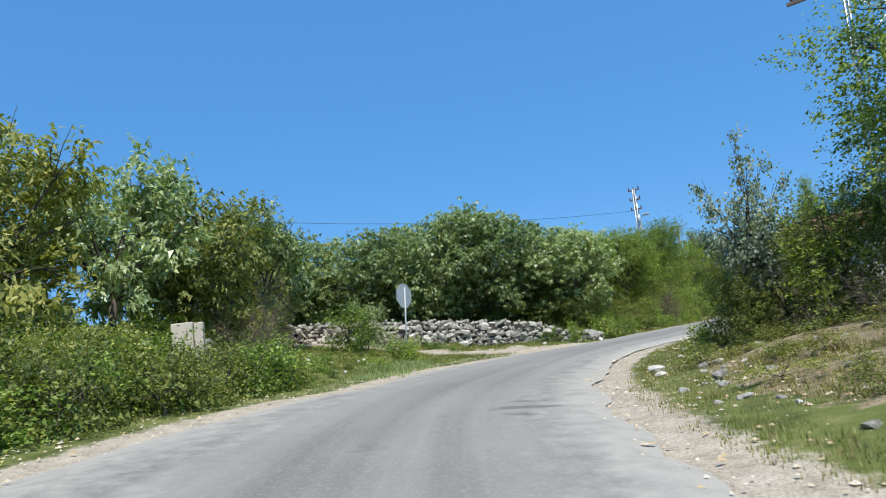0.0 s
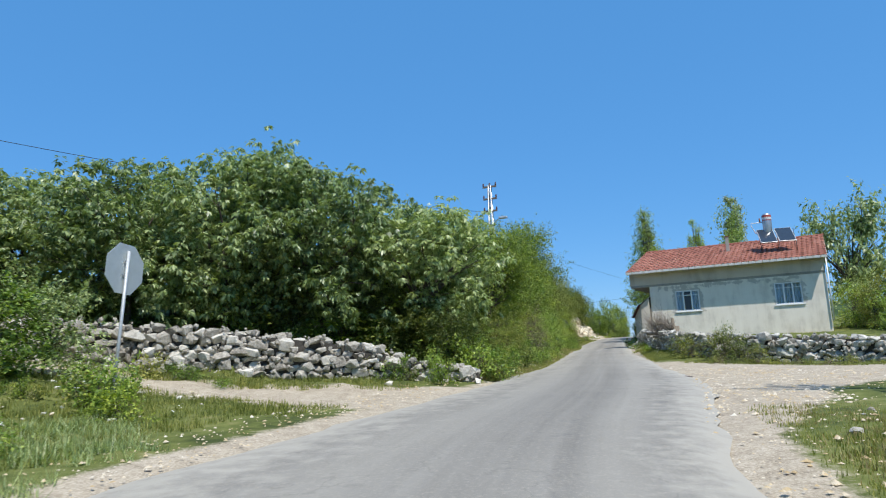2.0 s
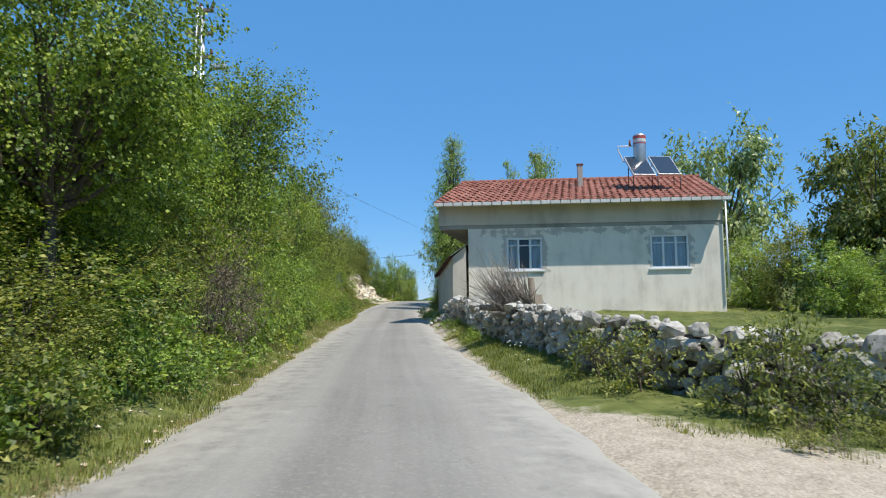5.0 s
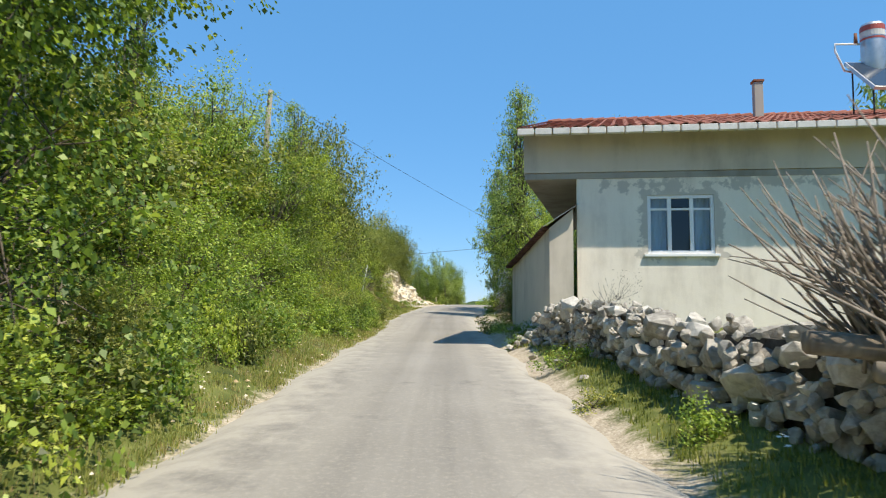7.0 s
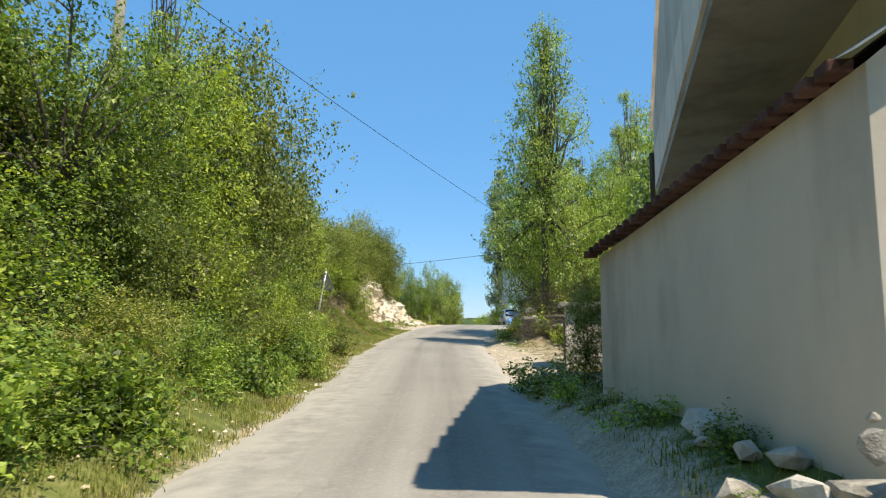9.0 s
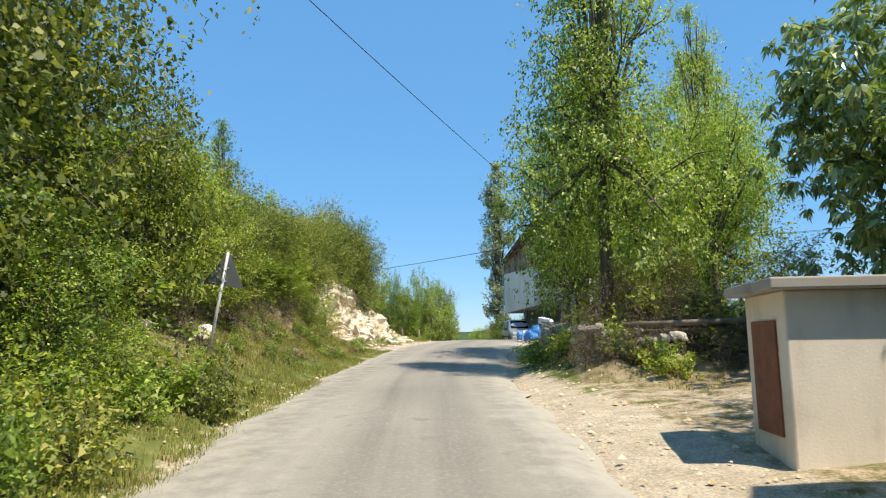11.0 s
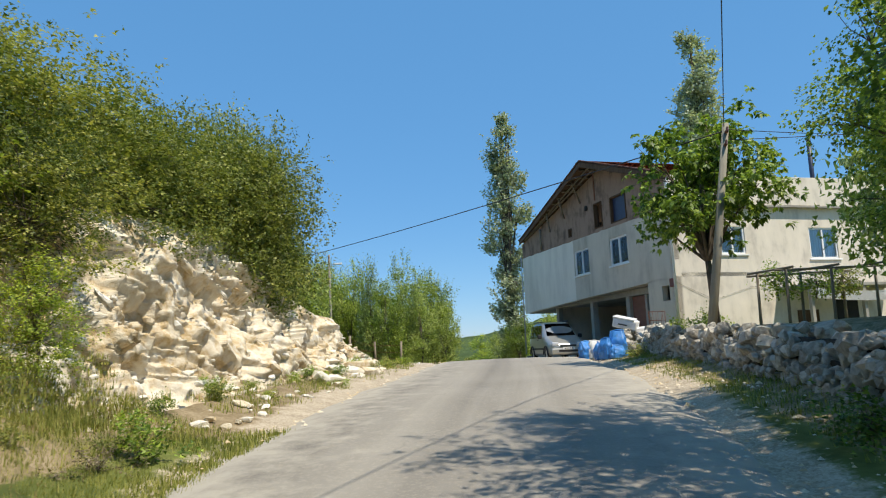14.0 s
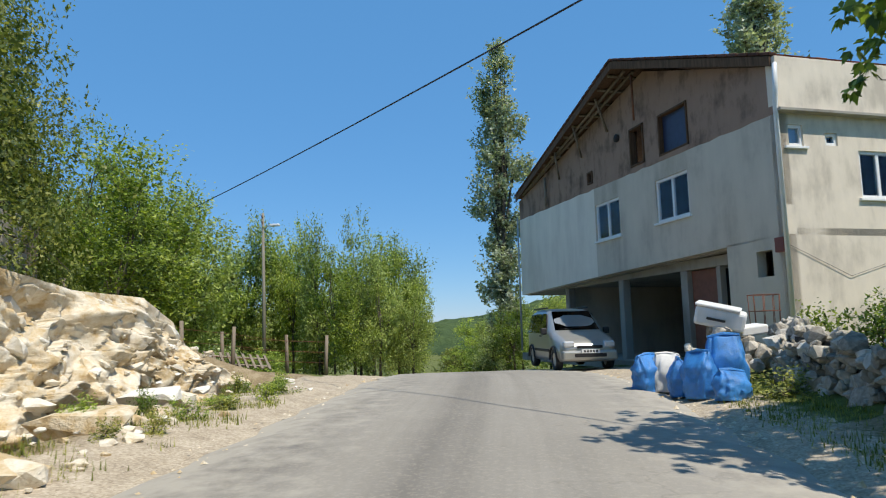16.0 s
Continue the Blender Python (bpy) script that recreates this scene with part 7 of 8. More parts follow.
BACK = Kind("hedge_shrub", "dense green wild shrub high on the lane bank", "shrub", "bank shrubs", [bush_blobs(4.2, 2.2, 20, k + 35) for k in range(3)], 8000, .102, [BRIGHT_LEAF, OLIVE_LEAF, MID_LEAF], .05, 1, per=10, shoot=.6, droop=.35, slim=.46, tri=True)
CONE = Kind("tall_tree", "tall narrow green tree with airy layered branches", "tree", "tall trees", [cone_blobs(11, 2.5, 40, k + 60, .06, .62) for k in (1, 2)], 20000, .11, [MID_LEAF, BRIGHT_LEAF], .17, 2, per=10, shoot=.6, droop=.5, slim=.42, rise=.3, tri=True)
SHADE = Kind("roadside_tree", "tall leafy tree with dark trunk and boughs over the lane", "tree", "roadside trees", [cone_blobs(10.4, 3.0, 46, 91, .16, .62), layer_blobs(10.4, 3.0, 40, 92)], 40000, .088, [SHADE_LEAF], .17, 3, per=10, shoot=.34, droop=.45, slim=.36, rise=.15, shell=.3, clump=.5)
DENSE = Kind("garden_tree", "tall dense dark green tree behind the garden wall", "tree", "roadside trees", [layer_blobs(10.4, 3.0, 46, k + 190) for k in (1, 2)], 30000, .096, [MID_LEAF, SHADE_LEAF], .14, 3, per=9, shoot=.34, droop=.45, slim=.46, rise=.15, shell=.3, clump=.5)
HORNBEAM = Kind("hornbeam_tree", "big dense green hornbeam arching over the lane", "tree", "lane trees", [round_blobs(6.5, 2.9, 46, k + 220, .32, .85) for k in (1, 2)], 62000, .062, [MID_LEAF, BRIGHT_LEAF], .14, 2, per=10, shoot=.26, droop=.6, slim=.5, rise=.1, shell=.55, clump=.5, together=8)
SAPLING = Kind("young_tree", "straggly young tree with long leafy shoots in the hedge", "tree", "", [shoot_blobs(3.9, 1.35, 12, 5)], 8200, .095, [POPLAR_LEAF], .06, 1, per=7, shoot=.4, droop=.4, slim=.36, rise=.6, together=4, clump=.5)
FAR = Kind("far_tree", "young green tree beyond the crest of the lane", "tree", "far trees", [round_blobs(7.5, 2.1, 18, k + 70, .08, 1.5) for k in range(3)], 10500, .15, [PALE_LEAF, BRIGHT_LEAF, PALE_LEAF], .1, 1, per=9, shoot=.9, droop=.3, slim=.42, rise=1.0, tri=True)
POPLAR = Kind("poplar", "tall slender poplar tree with grey-green leaves", "tree", "poplars", [column_blobs(21, 1.55, 34, 81, .05)], 20000, .2, [POPLAR_LEAF], .2, 1, per=8, shoot=.8, droop=.1, slim=.5, rise=1.2, tri=True)

q = random.Random(17)
# figs behind the wall
for k, (x, y, s, sz) in enumerate(((-12.0, 32.4, .92, .82), (-14.6, 30.7, 1.0, .95), (-17.3, 29.4, 1.0, .98), (-20.2, 28.2, 1.0, .95), (-23.6, 27.4, 1.0, .92), (-27, 26.5, 1.05, .95))):
    FIG.set(x, y, k, s, sz, k * 77)
for k, (x, y, s, sz) in enumerate(((-14.6, 35.5, .9, .8), (-18, 33.5, 1.0, .9), (-22, 32, 1.0, .9))):
    FIG.set(x, y, k + 1, s, sz, k * 50 + 20)
for k in range(17):
    x = -10.8 - k * 1.05
    (EVERGREEN if k < 3 else UNDER).set(x, 31.6 - (k * .30) + (k % 3) * .5, k, q.uniform(.5, .7), q.uniform(.36, .5), k * 70, -.1, label="leafy dark undergrowth behind the dry stone wall")
# orchard above the first bend
for k, (x, y, s, sz) in enumerate(((-15.2, 8.2, 1.15, 1.12), (-16.6, 12.0, 1.1, 1.05), (-16.4, 15.6, 1.0, .98), (-18.6, 19.0, 1.0, .95), (-22, 20, 1.05, 1.0), (-13.8, 4.2, 1.1, 1.15), (-17.5, 5.5, 1.2, 1.2), (-21, 15, 1.1, 1.15), (-20, 9, 1.2, 1.2), (-25, 22.5, 1.05, 1.0))):
    ORCHARD.set(x, y, k, s, sz * 1.16, k * 63)
for k in range(14):
    UNDER.set(-14.5 - q.uniform(0, 6), 5 + k * 1.35, k, q.uniform(.5, .8), q.uniform(.35, .55), k * 70, -.1, label="leafy undergrowth below the orchard trees")
for k in range(10):
    UNDER.set(-21.5 - q.uniform(0, 9), 7 + k * 1.3, k, q.uniform(.6, .9), q.uniform(.4, .6), k * 70, -.1, label="leafy undergrowth below the orchard trees")
# hornbeams over the lane
HORNBEAM.set(-11.75, 38.6, 1, .72, None, 100, top=7.4)
HORNBEAM.set(-13.6, 42.0, 0, .85, None, 30, top=7.8)
HORNBEAM.set(-13.6, 47.4, 1, .9, None, 200, top=9.0)
for x, y2, k, w, top in ((-12.0, 40.6, 2, .5, 5.0), (-12.4, 42.6, 3, .65, 5.9), (-12.5, 44.9, 0, .75, 6.4), (-12.3, 46.8, 2, .85, 7.0)):
    HEDGE.set(x, y2, k, w, None, k * 70, -.2, top=top)
# bank of shrubs
y = 33.5
while y < 88:
    for d, up, wide in ((3.35, 1.7, .36), (4.15, 3.2, .62), (5.9, 4.8, .95), (8.3, 6.0, 1.15)):
        if (d < 5 and 72 < y) or (d < 7 and y > 86):
            continue
        f = .86 if y < 48 else 1.05 if y < 58 else 1.12 if y < 72 else 1.0 if y < 78 else .92
        if 73 < y and 5 < d < 7:
            d = 6.7
        x, yy = side(y + q.uniform(-.6, .6), d + q.uniform(-.35, .35) * (.5 if d < 3.6 else 1))
        kind = BACK if d > 8 else LAUREL if q.random() < .18 else HEDGE if d < 5 else MIDROW
        road = LINE[int(np.argmin(np.abs(LINE[:, 1] - y))), 2]
        kind.set(x, yy, q.randrange(4), wide * q.uniform(.8, 1.25), None, q.uniform(0, 360), -.25, top=road + up * f * q.uniform(.72, 1.18))
    y += 1.9 if y < 62 else 2.2
# taller trees in the bank
for k, (kind, yy, d, s, top) in enumerate(((CONE, 54, 5.6, .45, 9.0), (BROAD, 58.5, 5.8, .62, 8.7), (BROAD, 62.3, 5.2, .6, 8.6), (CONE, 65.5, 5.4, .55, 10.2), (BROAD, 66.6, 5.8, .7, 9.6), (EVERGREEN, 69.2, 5.1, 1.1, 10.8), (EVERGREEN, 71.4, 5.3, 1.1, 11.0), (BROAD, 77.5, 6.0, .52, 8.6), (CONE, 82.6, 6.6, .4, 10.2), (EVERGREEN, 81, 6.3, .85, 8.7), (EVERGREEN, 79, 7.2, .9, 9.0))):
    x, y2 = side(yy, d)
    kind.set(x, y2, k, s, None, k * 80, top=top)
for yy, d, s, top in ((76.0, 5.3, .5, 7.8), (79.0, 5.5, .5, 7.7)):
    x, y2 = side(yy, d)
    BROAD.set(x, y2, 0, s, None, yy * 9, top=top, label="bright yellow-green hornbeam on the grassy bank")
# dark evergreens above the cutting
for k, (yy, d, s, top) in enumerate(((73.6, 5.5, .85, 9.2), (76, 5.6, .8, 8.8), (85.5, 6.7, .8, 8.6), (87.6, 6.6, .85, 8.7), (89.6, 6.9, .85, 8.9), (91.6, 7.0, .85, 9.0), (93.6, 7.0, .85, 9.2), (95.4, 7.0, .9, 9.4), (96.6, 6.6, .95, 9.4), (97.6, 6.7, 1.05, 9.9), (98.9, 6.7, .85, 10.2), (99.8, 7.9, .9, 9.6), (101.6, 9.0, 1.0, 12.0), (103.4, 9.3, .9, 11.6), (105.0, 9.6, .7, 9.8), (90.6, 9.4, 1.1, 9.8), (94.6, 9.6, 1.1, 10.2), (98.0, 9.6, 1.0, 10.4), (86.5, 9.2, 1.1, 9.4))):
    x, y2 = side(yy, d)
    (EVERGREEN if yy < 77 else LAUREL).set(x, y2, 0 if k % 4 else 1, s, None, k * 50, -.1, top=top)
# scrub hanging down the bank before the cutting
for k, (yy, d, s, sz) in enumerate(((78.0, 6.0, .42, .36), (82.2, 6.2, .5, .42), (83.8, 6.2, .45, .4), (85.4, 6.0, .5, .42), (87.0, 5.7, .5, .45), (88.2, 5.5, .5, .42), (88.9, 5.9, .45, .4), (87.8, 4.9, .32, .26), (86.4, 5.1, .3, .3))):
    x, y2 = side(yy, d)
    (MIDROW if k % 3 else LAUREL).set(x, y2, k, s, sz, k * 61, -.15)
# trees along the right of the lane
SHADE.set(-8.95, 78.8, 0, .82, None, 20, top=15.2)
SHADE.set(-8.9, 85.2, 1, .84, None, 120, top=13.0)
DENSE.set(-7.0, 88.0, 0, .8, None, 40, top=12.0)
DENSE.set(-5.6, 89.6, 1, .85, None, 140, top=11.0)
DENSE.set(-6.4, 92.2, 0, .62, None, 200, top=10.2, label="dark leafy fruit tree behind the dry stone wall")
DENSE.set(-4.4, 92.6, 0, .6, None, 240, top=8.4, label="small dark fruit tree in the farm garden")
SHADE.set(-4.5, 86.8, 1, .62, None, 220, top=15.0, label="tall pale green tree behind the yard")
BROAD.set(-5.6, 82.5, 1, .7, None, 120, top=10.8)
BROAD.set(-9.3, 82.7, 0, .52, None, 10, top=7.3, label="young lime green tree reaching over the stone wall")
BROAD.set(-4.6, 69.8, 1, .85, None, 10, top=9.6)
BROAD.set(-6.3, 88.3, 1, .8, .85, 10)
BROAD.set(-5.2, 84.5, 0, .8, .85, 80)
WALNUT.set(-8.5, 97.8, 0, .8, None, 33, top=9.5)
FIG.set(-3.5, 96.5, 2, .8, .85, 120, label="slender walnut tree with broad bright leaves behind the wall")
FIG.set(-3.4, 75.2, 0, 1.05, None, 210, top=9.6, label="broad-leaved fruit tree leaning over the yard")
for k, (x, y, s, sz) in enumerate(((-8.3, 80.6, .42, .42), (-8.5, 78.6, .4, .36), (-8.1, 82.6, .42, .4), (-7.4, 79.4, .5, .5))):
    LAUREL.set(x, y, k, s, sz, k * 60, -.1, label="dark leafy shrub behind the rough stone wall")
MIDROW.set(-5.5, 77.8, 1, .6, .5, 30)
MIDROW.set(-3, 76.8, 2, .7, .55, 130)
LAUREL.set(-8.75, 63.4, 1, .3, .34, 60)
MIDROW.set(-6.4, 66.8, 2, .75, .8, 60)
# behind and beside the red-roofed house
for k, (x, y, s, top) in enumerate(((5.4, 65, 1.05, 12.4), (8.4, 57, .9, 9.6), (12.4, 54, .95, 9.4), (16.5, 51, 1.0, 9.2), (20, 48, 1.0, 9.5), (11, 60, 1.0, 10.5), (16, 57, 1.0, 10.5))):
    ORCHARD.set(x, y, k + 1, s * 1.1, None, k * 70, top=top, label="leafy green tree beside the plastered house")
for k in range(11):
    UNDER.set(5.6 + k * 1.35, 54.5 - k * .9 + (k % 3) * 1.2, k, q.uniform(.65, .9), None, k * 55, -.1, top=q.uniform(4.4, 6.2), label="dense green shrub beside the plastered house")
for k, (x, y, s, top) in enumerate(((4.4, 59, .7, 5.6), (5.2, 62, .8, 6.5), (6.8, 60, .8, 6.4), (9.5, 56.5, .9, 6.6), (13, 52, .9, 6.4), (16, 49, .9, 6.0), (6.6, 56.6, .7, 5.6))):
    UNDER.set(x, y, k, s, None, k * 44, -.1, top=top, label="dense green shrub beside the plastered house")
for k, (x, y, s, sz) in enumerate(((5.2, 57.8, .6, .7), (5.6, 53, .55, .5), (8, 48, .6, .55))):
    MIDROW.set(x, y, k + 1, s, sz, k * 40)
FAR.set(-1.6, 100.5, 0, 1.2, 2.1, 0, label="tall airy tree behind the farm garden")
# past the crest
for k, (x, y, s, sz) in enumerate(((-18.8, 128, .8, .85), (-20.8, 131, .95, 1.0), (-23, 136, 1.1, 1.15), (-25.5, 133, 1.0, 1.1), (-28, 137, 1.1, 1.2), (-19.6, 135, .9, 1.0), (-31, 132, 1.1, 1.1), (-27, 127, .9, .9), (-22.4, 126, .7, .75), (-34, 138, 1.2, 1.2), (-17.6, 124.5, .5, .5))):
    FAR.set(x, y, k, s, sz * 1.1, k * 60)
for k, (x, y, s, sz) in enumerate(((-26, 113.5, 1.0, .8), (-29, 116, 1.2, .95), (-27.8, 109.5, 1.0, .8), (-31, 111, 1.2, 1.0), (-27, 118.5, .9, .75), (-34, 115, 1.2, 1.1), (-29, 105, 1.1, .95), (-26.5, 103, .9, .85), (-32.5, 106, 1.2, 1.1))):
    FAR.set(x, y, k, s, sz * 1.12, k * 47, label="young bright green tree on the slope above the lane")
for k, (x, y, s, top) in enumerate(((-24, 110.8, .9, 9.9), (-25.4, 114.5, 1.0, 11.0), (-24.3, 114.8, .9, 10.0), (-23.2, 109.2, .7, 8.4), (-26.5, 112, 1.0, 11.2), (-28.5, 113, 1.0, 12.2))):
    FAR.set(x, y, k + 1, s, None, k * 37, top=top, label="young bright green tree on the slope above the lane")
for k, (x, y, s, top) in enumerate(((-26.4, 128.0, .75, 9.4), (-24.7, 128.4, .62, 10.6), (-23.3, 128.0, .6, 9.2), (-22.4, 125.4, .55, 10.2), (-20.9, 122.7, .62, 8.3), (-20.2, 124.9, .55, 10.3), (-18.9, 123.1, .55, 8.0), (-18.4, 125.2, .5, 9.2), (-17.4, 123.4, .45, 6.8), (-26.8, 127.5, .9, 10.8))):
    FAR.set(x, y, k, s, None, k * 71, top=top)
for k in range(7):
    f = k / 15
    UNDER.set(-26.5 + 9.2 * f + q.uniform(-.4, .4), 116.5 + 6.5 * f + q.uniform(-.8, .8), k, q.uniform(.35, .55), q.uniform(.2, .34), k * 67, -.1, label="low green scrub on the bank below the trees")
for k, (x, y) in enumerate(((-15.8, 130.5), (-14.6, 132.0), (-16.4, 134.0), (-15.2, 136.0), (-13.8, 129.4), (-17.0, 139.0), (-15.0, 141.0))):
    UNDER.set(x, y, k, .6, .42 + .03 * k, k * 67, -.1, label="low green scrub beyond the crest of the lane")
POPLAR.set(-13.2, 133.5, 0, 1.1, 1.0, 0)
POPLAR.set(.6, 128, 0, 1.3, 1.08, 90)
for k, (x, y, s, sz) in enumerate(((-11, 127, .6, .5), (-12.8, 129, .55, .5), (-9.5, 131, .7, .6), (-14.2, 131, .5, .42), (-10, 138, .9, .7), (-6, 142, 1, .8), (-12, 146, 1, .8), (-16, 152, 1, .7))):
    FAR.set(x, y, k, s, sz, k * 33, label="green thicket tree behind the farmhouse")
# right of the first bend
for k, (x, y, s, sz) in enumerate(((2.6, 16.6, .62, .62), (4.8, 15.6, .75, .72), (7.0, 14.2, .8, .75), (9.5, 12.5, .9, .8), (4.2, 18.6, .8, .75), (7.5, 17.5, .9, .85), (11, 16, 1, .9))):
    (LAUREL if k % 2 else MIDROW).set(x, y, k, s, sz, k * 90)
for k, (x, y, s, sz) in enumerate(((.3, 17.2, .42, .42), (.9, 16.6, .36, .34), (1.3, 18.6, .55, .5), (2.3, 17.6, .6, .55), (3.4, 16.8, .65, .6), (4.8, 16.2, .7, .62), (6.0, 15.2, .7, .62), (.2, 19.8, .4, .36), (7.4, 13.2, .8, .65))):
    LAUREL.set(x, y, k, s, sz, k * 77, -.1, label="dark leafy shrub on the stony roadside bank")
MIDROW.set(.4, 18.6, 3, .5, .42, 20)
SAPLING.set(1.1, 16.7, 0, .72, None, 20, top=5.1)
SHADE.set(5.35, 16.6, 1, .85, None, 60, top=9.4, label="tall tree with spreading limbs over the roadside hedge")
# brambles and low growth
for k in range(230):
    y = q.uniform(-2, 15)
    d = q.uniform(4.9, 9.8) - (0 if y < 14 else (y - 14) * .06)
    if y > 15:
        continue
    x, yy = side(y, d)
    BRAMBLE.set(x, yy, k, q.uniform(.9, 1.5), q.uniform(.8, 1.5), q.uniform(0, 360), -.1)
for k in range(110):
    y = q.uniform(32, 72.5)
    x, yy = side(y, q.uniform(2.65, 3.6) + (.5 if y > 74 else 0))
    LOW.set(x, yy, k, q.uniform(.45, .95), q.uniform(.5, 1.0), q.uniform(0, 360), -.12)
for k, (x, y, s, sz) in enumerate(((-6.6, 48.0, .4, .4), (-7.5, 52.8, .5, .45), (-7.3, 50, .4, .32),
                                 (-9.9, 78.6, .8, .7), (-10.4, 80.6, .7, .6), (-10.6, 83.5, .7, .6), (-9.2, 77.9, 1.0, 1.0), (-8.4, 77.6, 1.2, 1.1), (-7.2, 76.6, 1.2, 1.0), (-10.4, 87.5, .6, .5), (-9.7, 101.5, .7, .5), (-7.6, 105.0, .9, 1.0), (-7.1, 104.2, .8, .9), (-14.9, 30.0, .9, .9), (-12.6, 30.6, .9, 1.0), (-10.6, 31.4, 1.0, 1.1), (-9.9, 32.4, 1.0, 1.0), (-17.4, 28.6, .9, .8), (-15.9, 24.9, .6, .7), (2.5, 20.8, .8, .7), (3.6, 19.6, 1.0, .9), (-.4, 17.6, .8, .8), (.9, 16.8, .9, .8))):
    LOW.set(x, y, k, s, sz, k * 50, -.1)

for x, y, s, sz in ((-3.3, 38.2, .95, 1.1), (-2.6, 37.7, .8, .9), (-3.0, 37.9, .7, 1.3), (-4.2, 39.6, .8, .9), (-4.6, 40.6, .7, .8), (-2.0, 37.5, .7, .7)):
    BRUSH_GREEN.set(x, y, 2, s, sz, x * 90, -.1)
for k in range(30):
    f = k / 29
    WEED_DRY.set(-3.4 + 9.4 * f + q.uniform(-.2, .2), 36.9 - .9 * f + q.uniform(-.4, .3), k, q.uniform(.3, .5), q.uniform(.3, .55), k * 71, -.08, label="low green weeds at the foot of the garden wall")
for k in range(75):
    x, yy = side(q.uniform(73, 87.5), q.uniform(3.3, 6.2))
    (WEED_DRY if k % 3 else WEED).set(x, yy, k, q.uniform(.3, .7), q.uniform(.25, .5), k * 59, -.08, label="low green and dry weeds on the roadside bank")
for k in range(70):
    x, yy = side(q.uniform(1, 20), q.uniform(-8.5, -3.9))
    WEED_DRY.set(x, yy, k * 2 + 1 if k % 3 else k, q.uniform(.5, .9), q.uniform(.3, .55), k * 77, -.08, label="dry brown weeds on the stony bank")
# weeds at the foot of the right-hand wall
for k in range(26):
    x, yy = side(q.uniform(76.5, 84.5), q.uniform(-4.3, -3.3))
    WEED.set(x, yy, k, q.uniform(.28, .5), q.uniform(.35, .6), k * 50, -.08, label="low green weeds at the foot of the stone wall")

# dry brush
BRUSH = Kind("dry_brush", "tangle of dry grey-brown branches on the bank", "brush", "dry brush", [bush_blobs(1.6, 1.1, 16, k + 150) for k in range(2)], 1500, .06, [DRY_TWIG], .03, 7, per=8, shoot=.5, droop=.2, slim=.2, tri=True)
for k, (x, y, s, sz) in enumerate(((-8.6, 76.3, .6, .5), (-7.4, 75.7, .7, .5), (-6.0, 75.4, .7, .5), (-4.6, 75.2, .8, .55), (-9.4, 77.4, .6, .55), (-9.9, 79.3, .5, .5), (-8.2, 77.6, .9, .7), (-6.6, 77.2, .9, .6), (-10.0, 81.2, .5, .45), (-9.0, 80.2, .7, .6),
                                  (-12.6, 13.6, .9, .95), (-13.2, 15.0, 1.0, 1.0), (-11.8, 14.6, .8, .8), (-13.5, 15.3, .75, 1.5), (-14.2, 16.3, .7, 1.4), (3.0, 15.2, .9, .6), (4.2, 13.4, .9, .6), (2.0, 16.2, .8, .6), (-4.4, 40.9, .5, .5), (-6.9, 52.9, .6, .7))):
    BRUSH.set(x, y, k, s, sz, k * 57, -.1)
for k in range(18):
    f = k / 17
    WEED.set(-10.0 + 1.7 * f + q.uniform(-.15, .15), 79.0 - 3.7 * f + q.uniform(-.2, .2), k, q.uniform(.5, .8), q.uniform(.4, .6), k * 67, -.06, label="low green weeds at the foot of the rubble bank")
for k in range(15):
    f = k / 14
    BRUSH.set(-9.2 + 2.6 * f + q.uniform(-.2, .2), 78.4 - 2.4 * f + q.uniform(-.2, .2), k, q.uniform(.6, .9), q.uniform(.6, .9), k * 53, -.1)
for k in range(16):
    BRUSH.set(-9.6 + k * .42 + q.uniform(-.2, .2), 76.6 - .05 * k + q.uniform(-.5, .3), k, q.uniform(.5, .8), q.uniform(.4, .65), k * 41, -.1)
for k, (yy, d, s, sz) in enumerate(((42.3, 3.05, .9, 1.15), (43.4, 3.1, .9, 1.25), (44.4, 3.15, .8, 1.1), (45.5, 3.3, .9, 1.2), (47.6, 3.6, .9, 1.2), (56, 4.0, .7, .9), (64, 4.2, .8, 1.0), (68.5, 4.4, .9, 1.1), (76.2, 4.7, .8, .7), (79.4, 5.0, .8, .7), (82.6, 5.2, .7, .6), (85, 5.3, .7, .6))):
    x, y2 = side(yy, d)
    BRUSH.set(x, y2, k, s, sz, k * 57, -.1)
for k, (x, y, s) in enumerate(((-8.1, 58.4, .4), (-8.5, 59.8, .45), (-8.8, 61.2, .4), (-9.0, 62.4, .5), (-8.4, 57.2, .35), (-9.4, 65.2, .7), (-9.2, 64.2, .8))):
    LOW.set(x, y, k, s, s * .8, k * 50, -.08)
# weeds and small bushes on the grassy bank of the first bend
for k in range(46):
    x, yy = side(q.uniform(12, 27), q.uniform(5.4, 10.5))
    if not inside(LEFT_TRACK, np.array([x]), np.array([yy]))[0]:
        LOW.set(x, yy, k, q.uniform(.25, .6), q.uniform(.25, .6), q.uniform(0, 360), -.05)
for k, (x, y, s, sz) in enumerate(((-12.3, 20.6, .75, .9), (-12.9, 20.9, .7, .8), (-11.6, 20.2, .6, .6), (-13.6, 21.2, .6, .7))):
    LOW.set(x, y, k + 1, s, sz, k * 60, -.05, label="flowering rose bush at the foot of a sign")
for k, (x, y, s, sz) in enumerate(((-4.9, 103.4, .6, .5), (-3.6, 103.8, .6, .5), (-2.6, 104.2, .6, .5), (-6.6, 104.6, .55, .5))):
    LOW.set(x, y, k, s * 1.6, s * 1.5, k * 60, 1.2 if k < 3 else 0, label="young vine leaves over the pergola" if k < 3 else "leafy shrub beside the farmhouse wall")
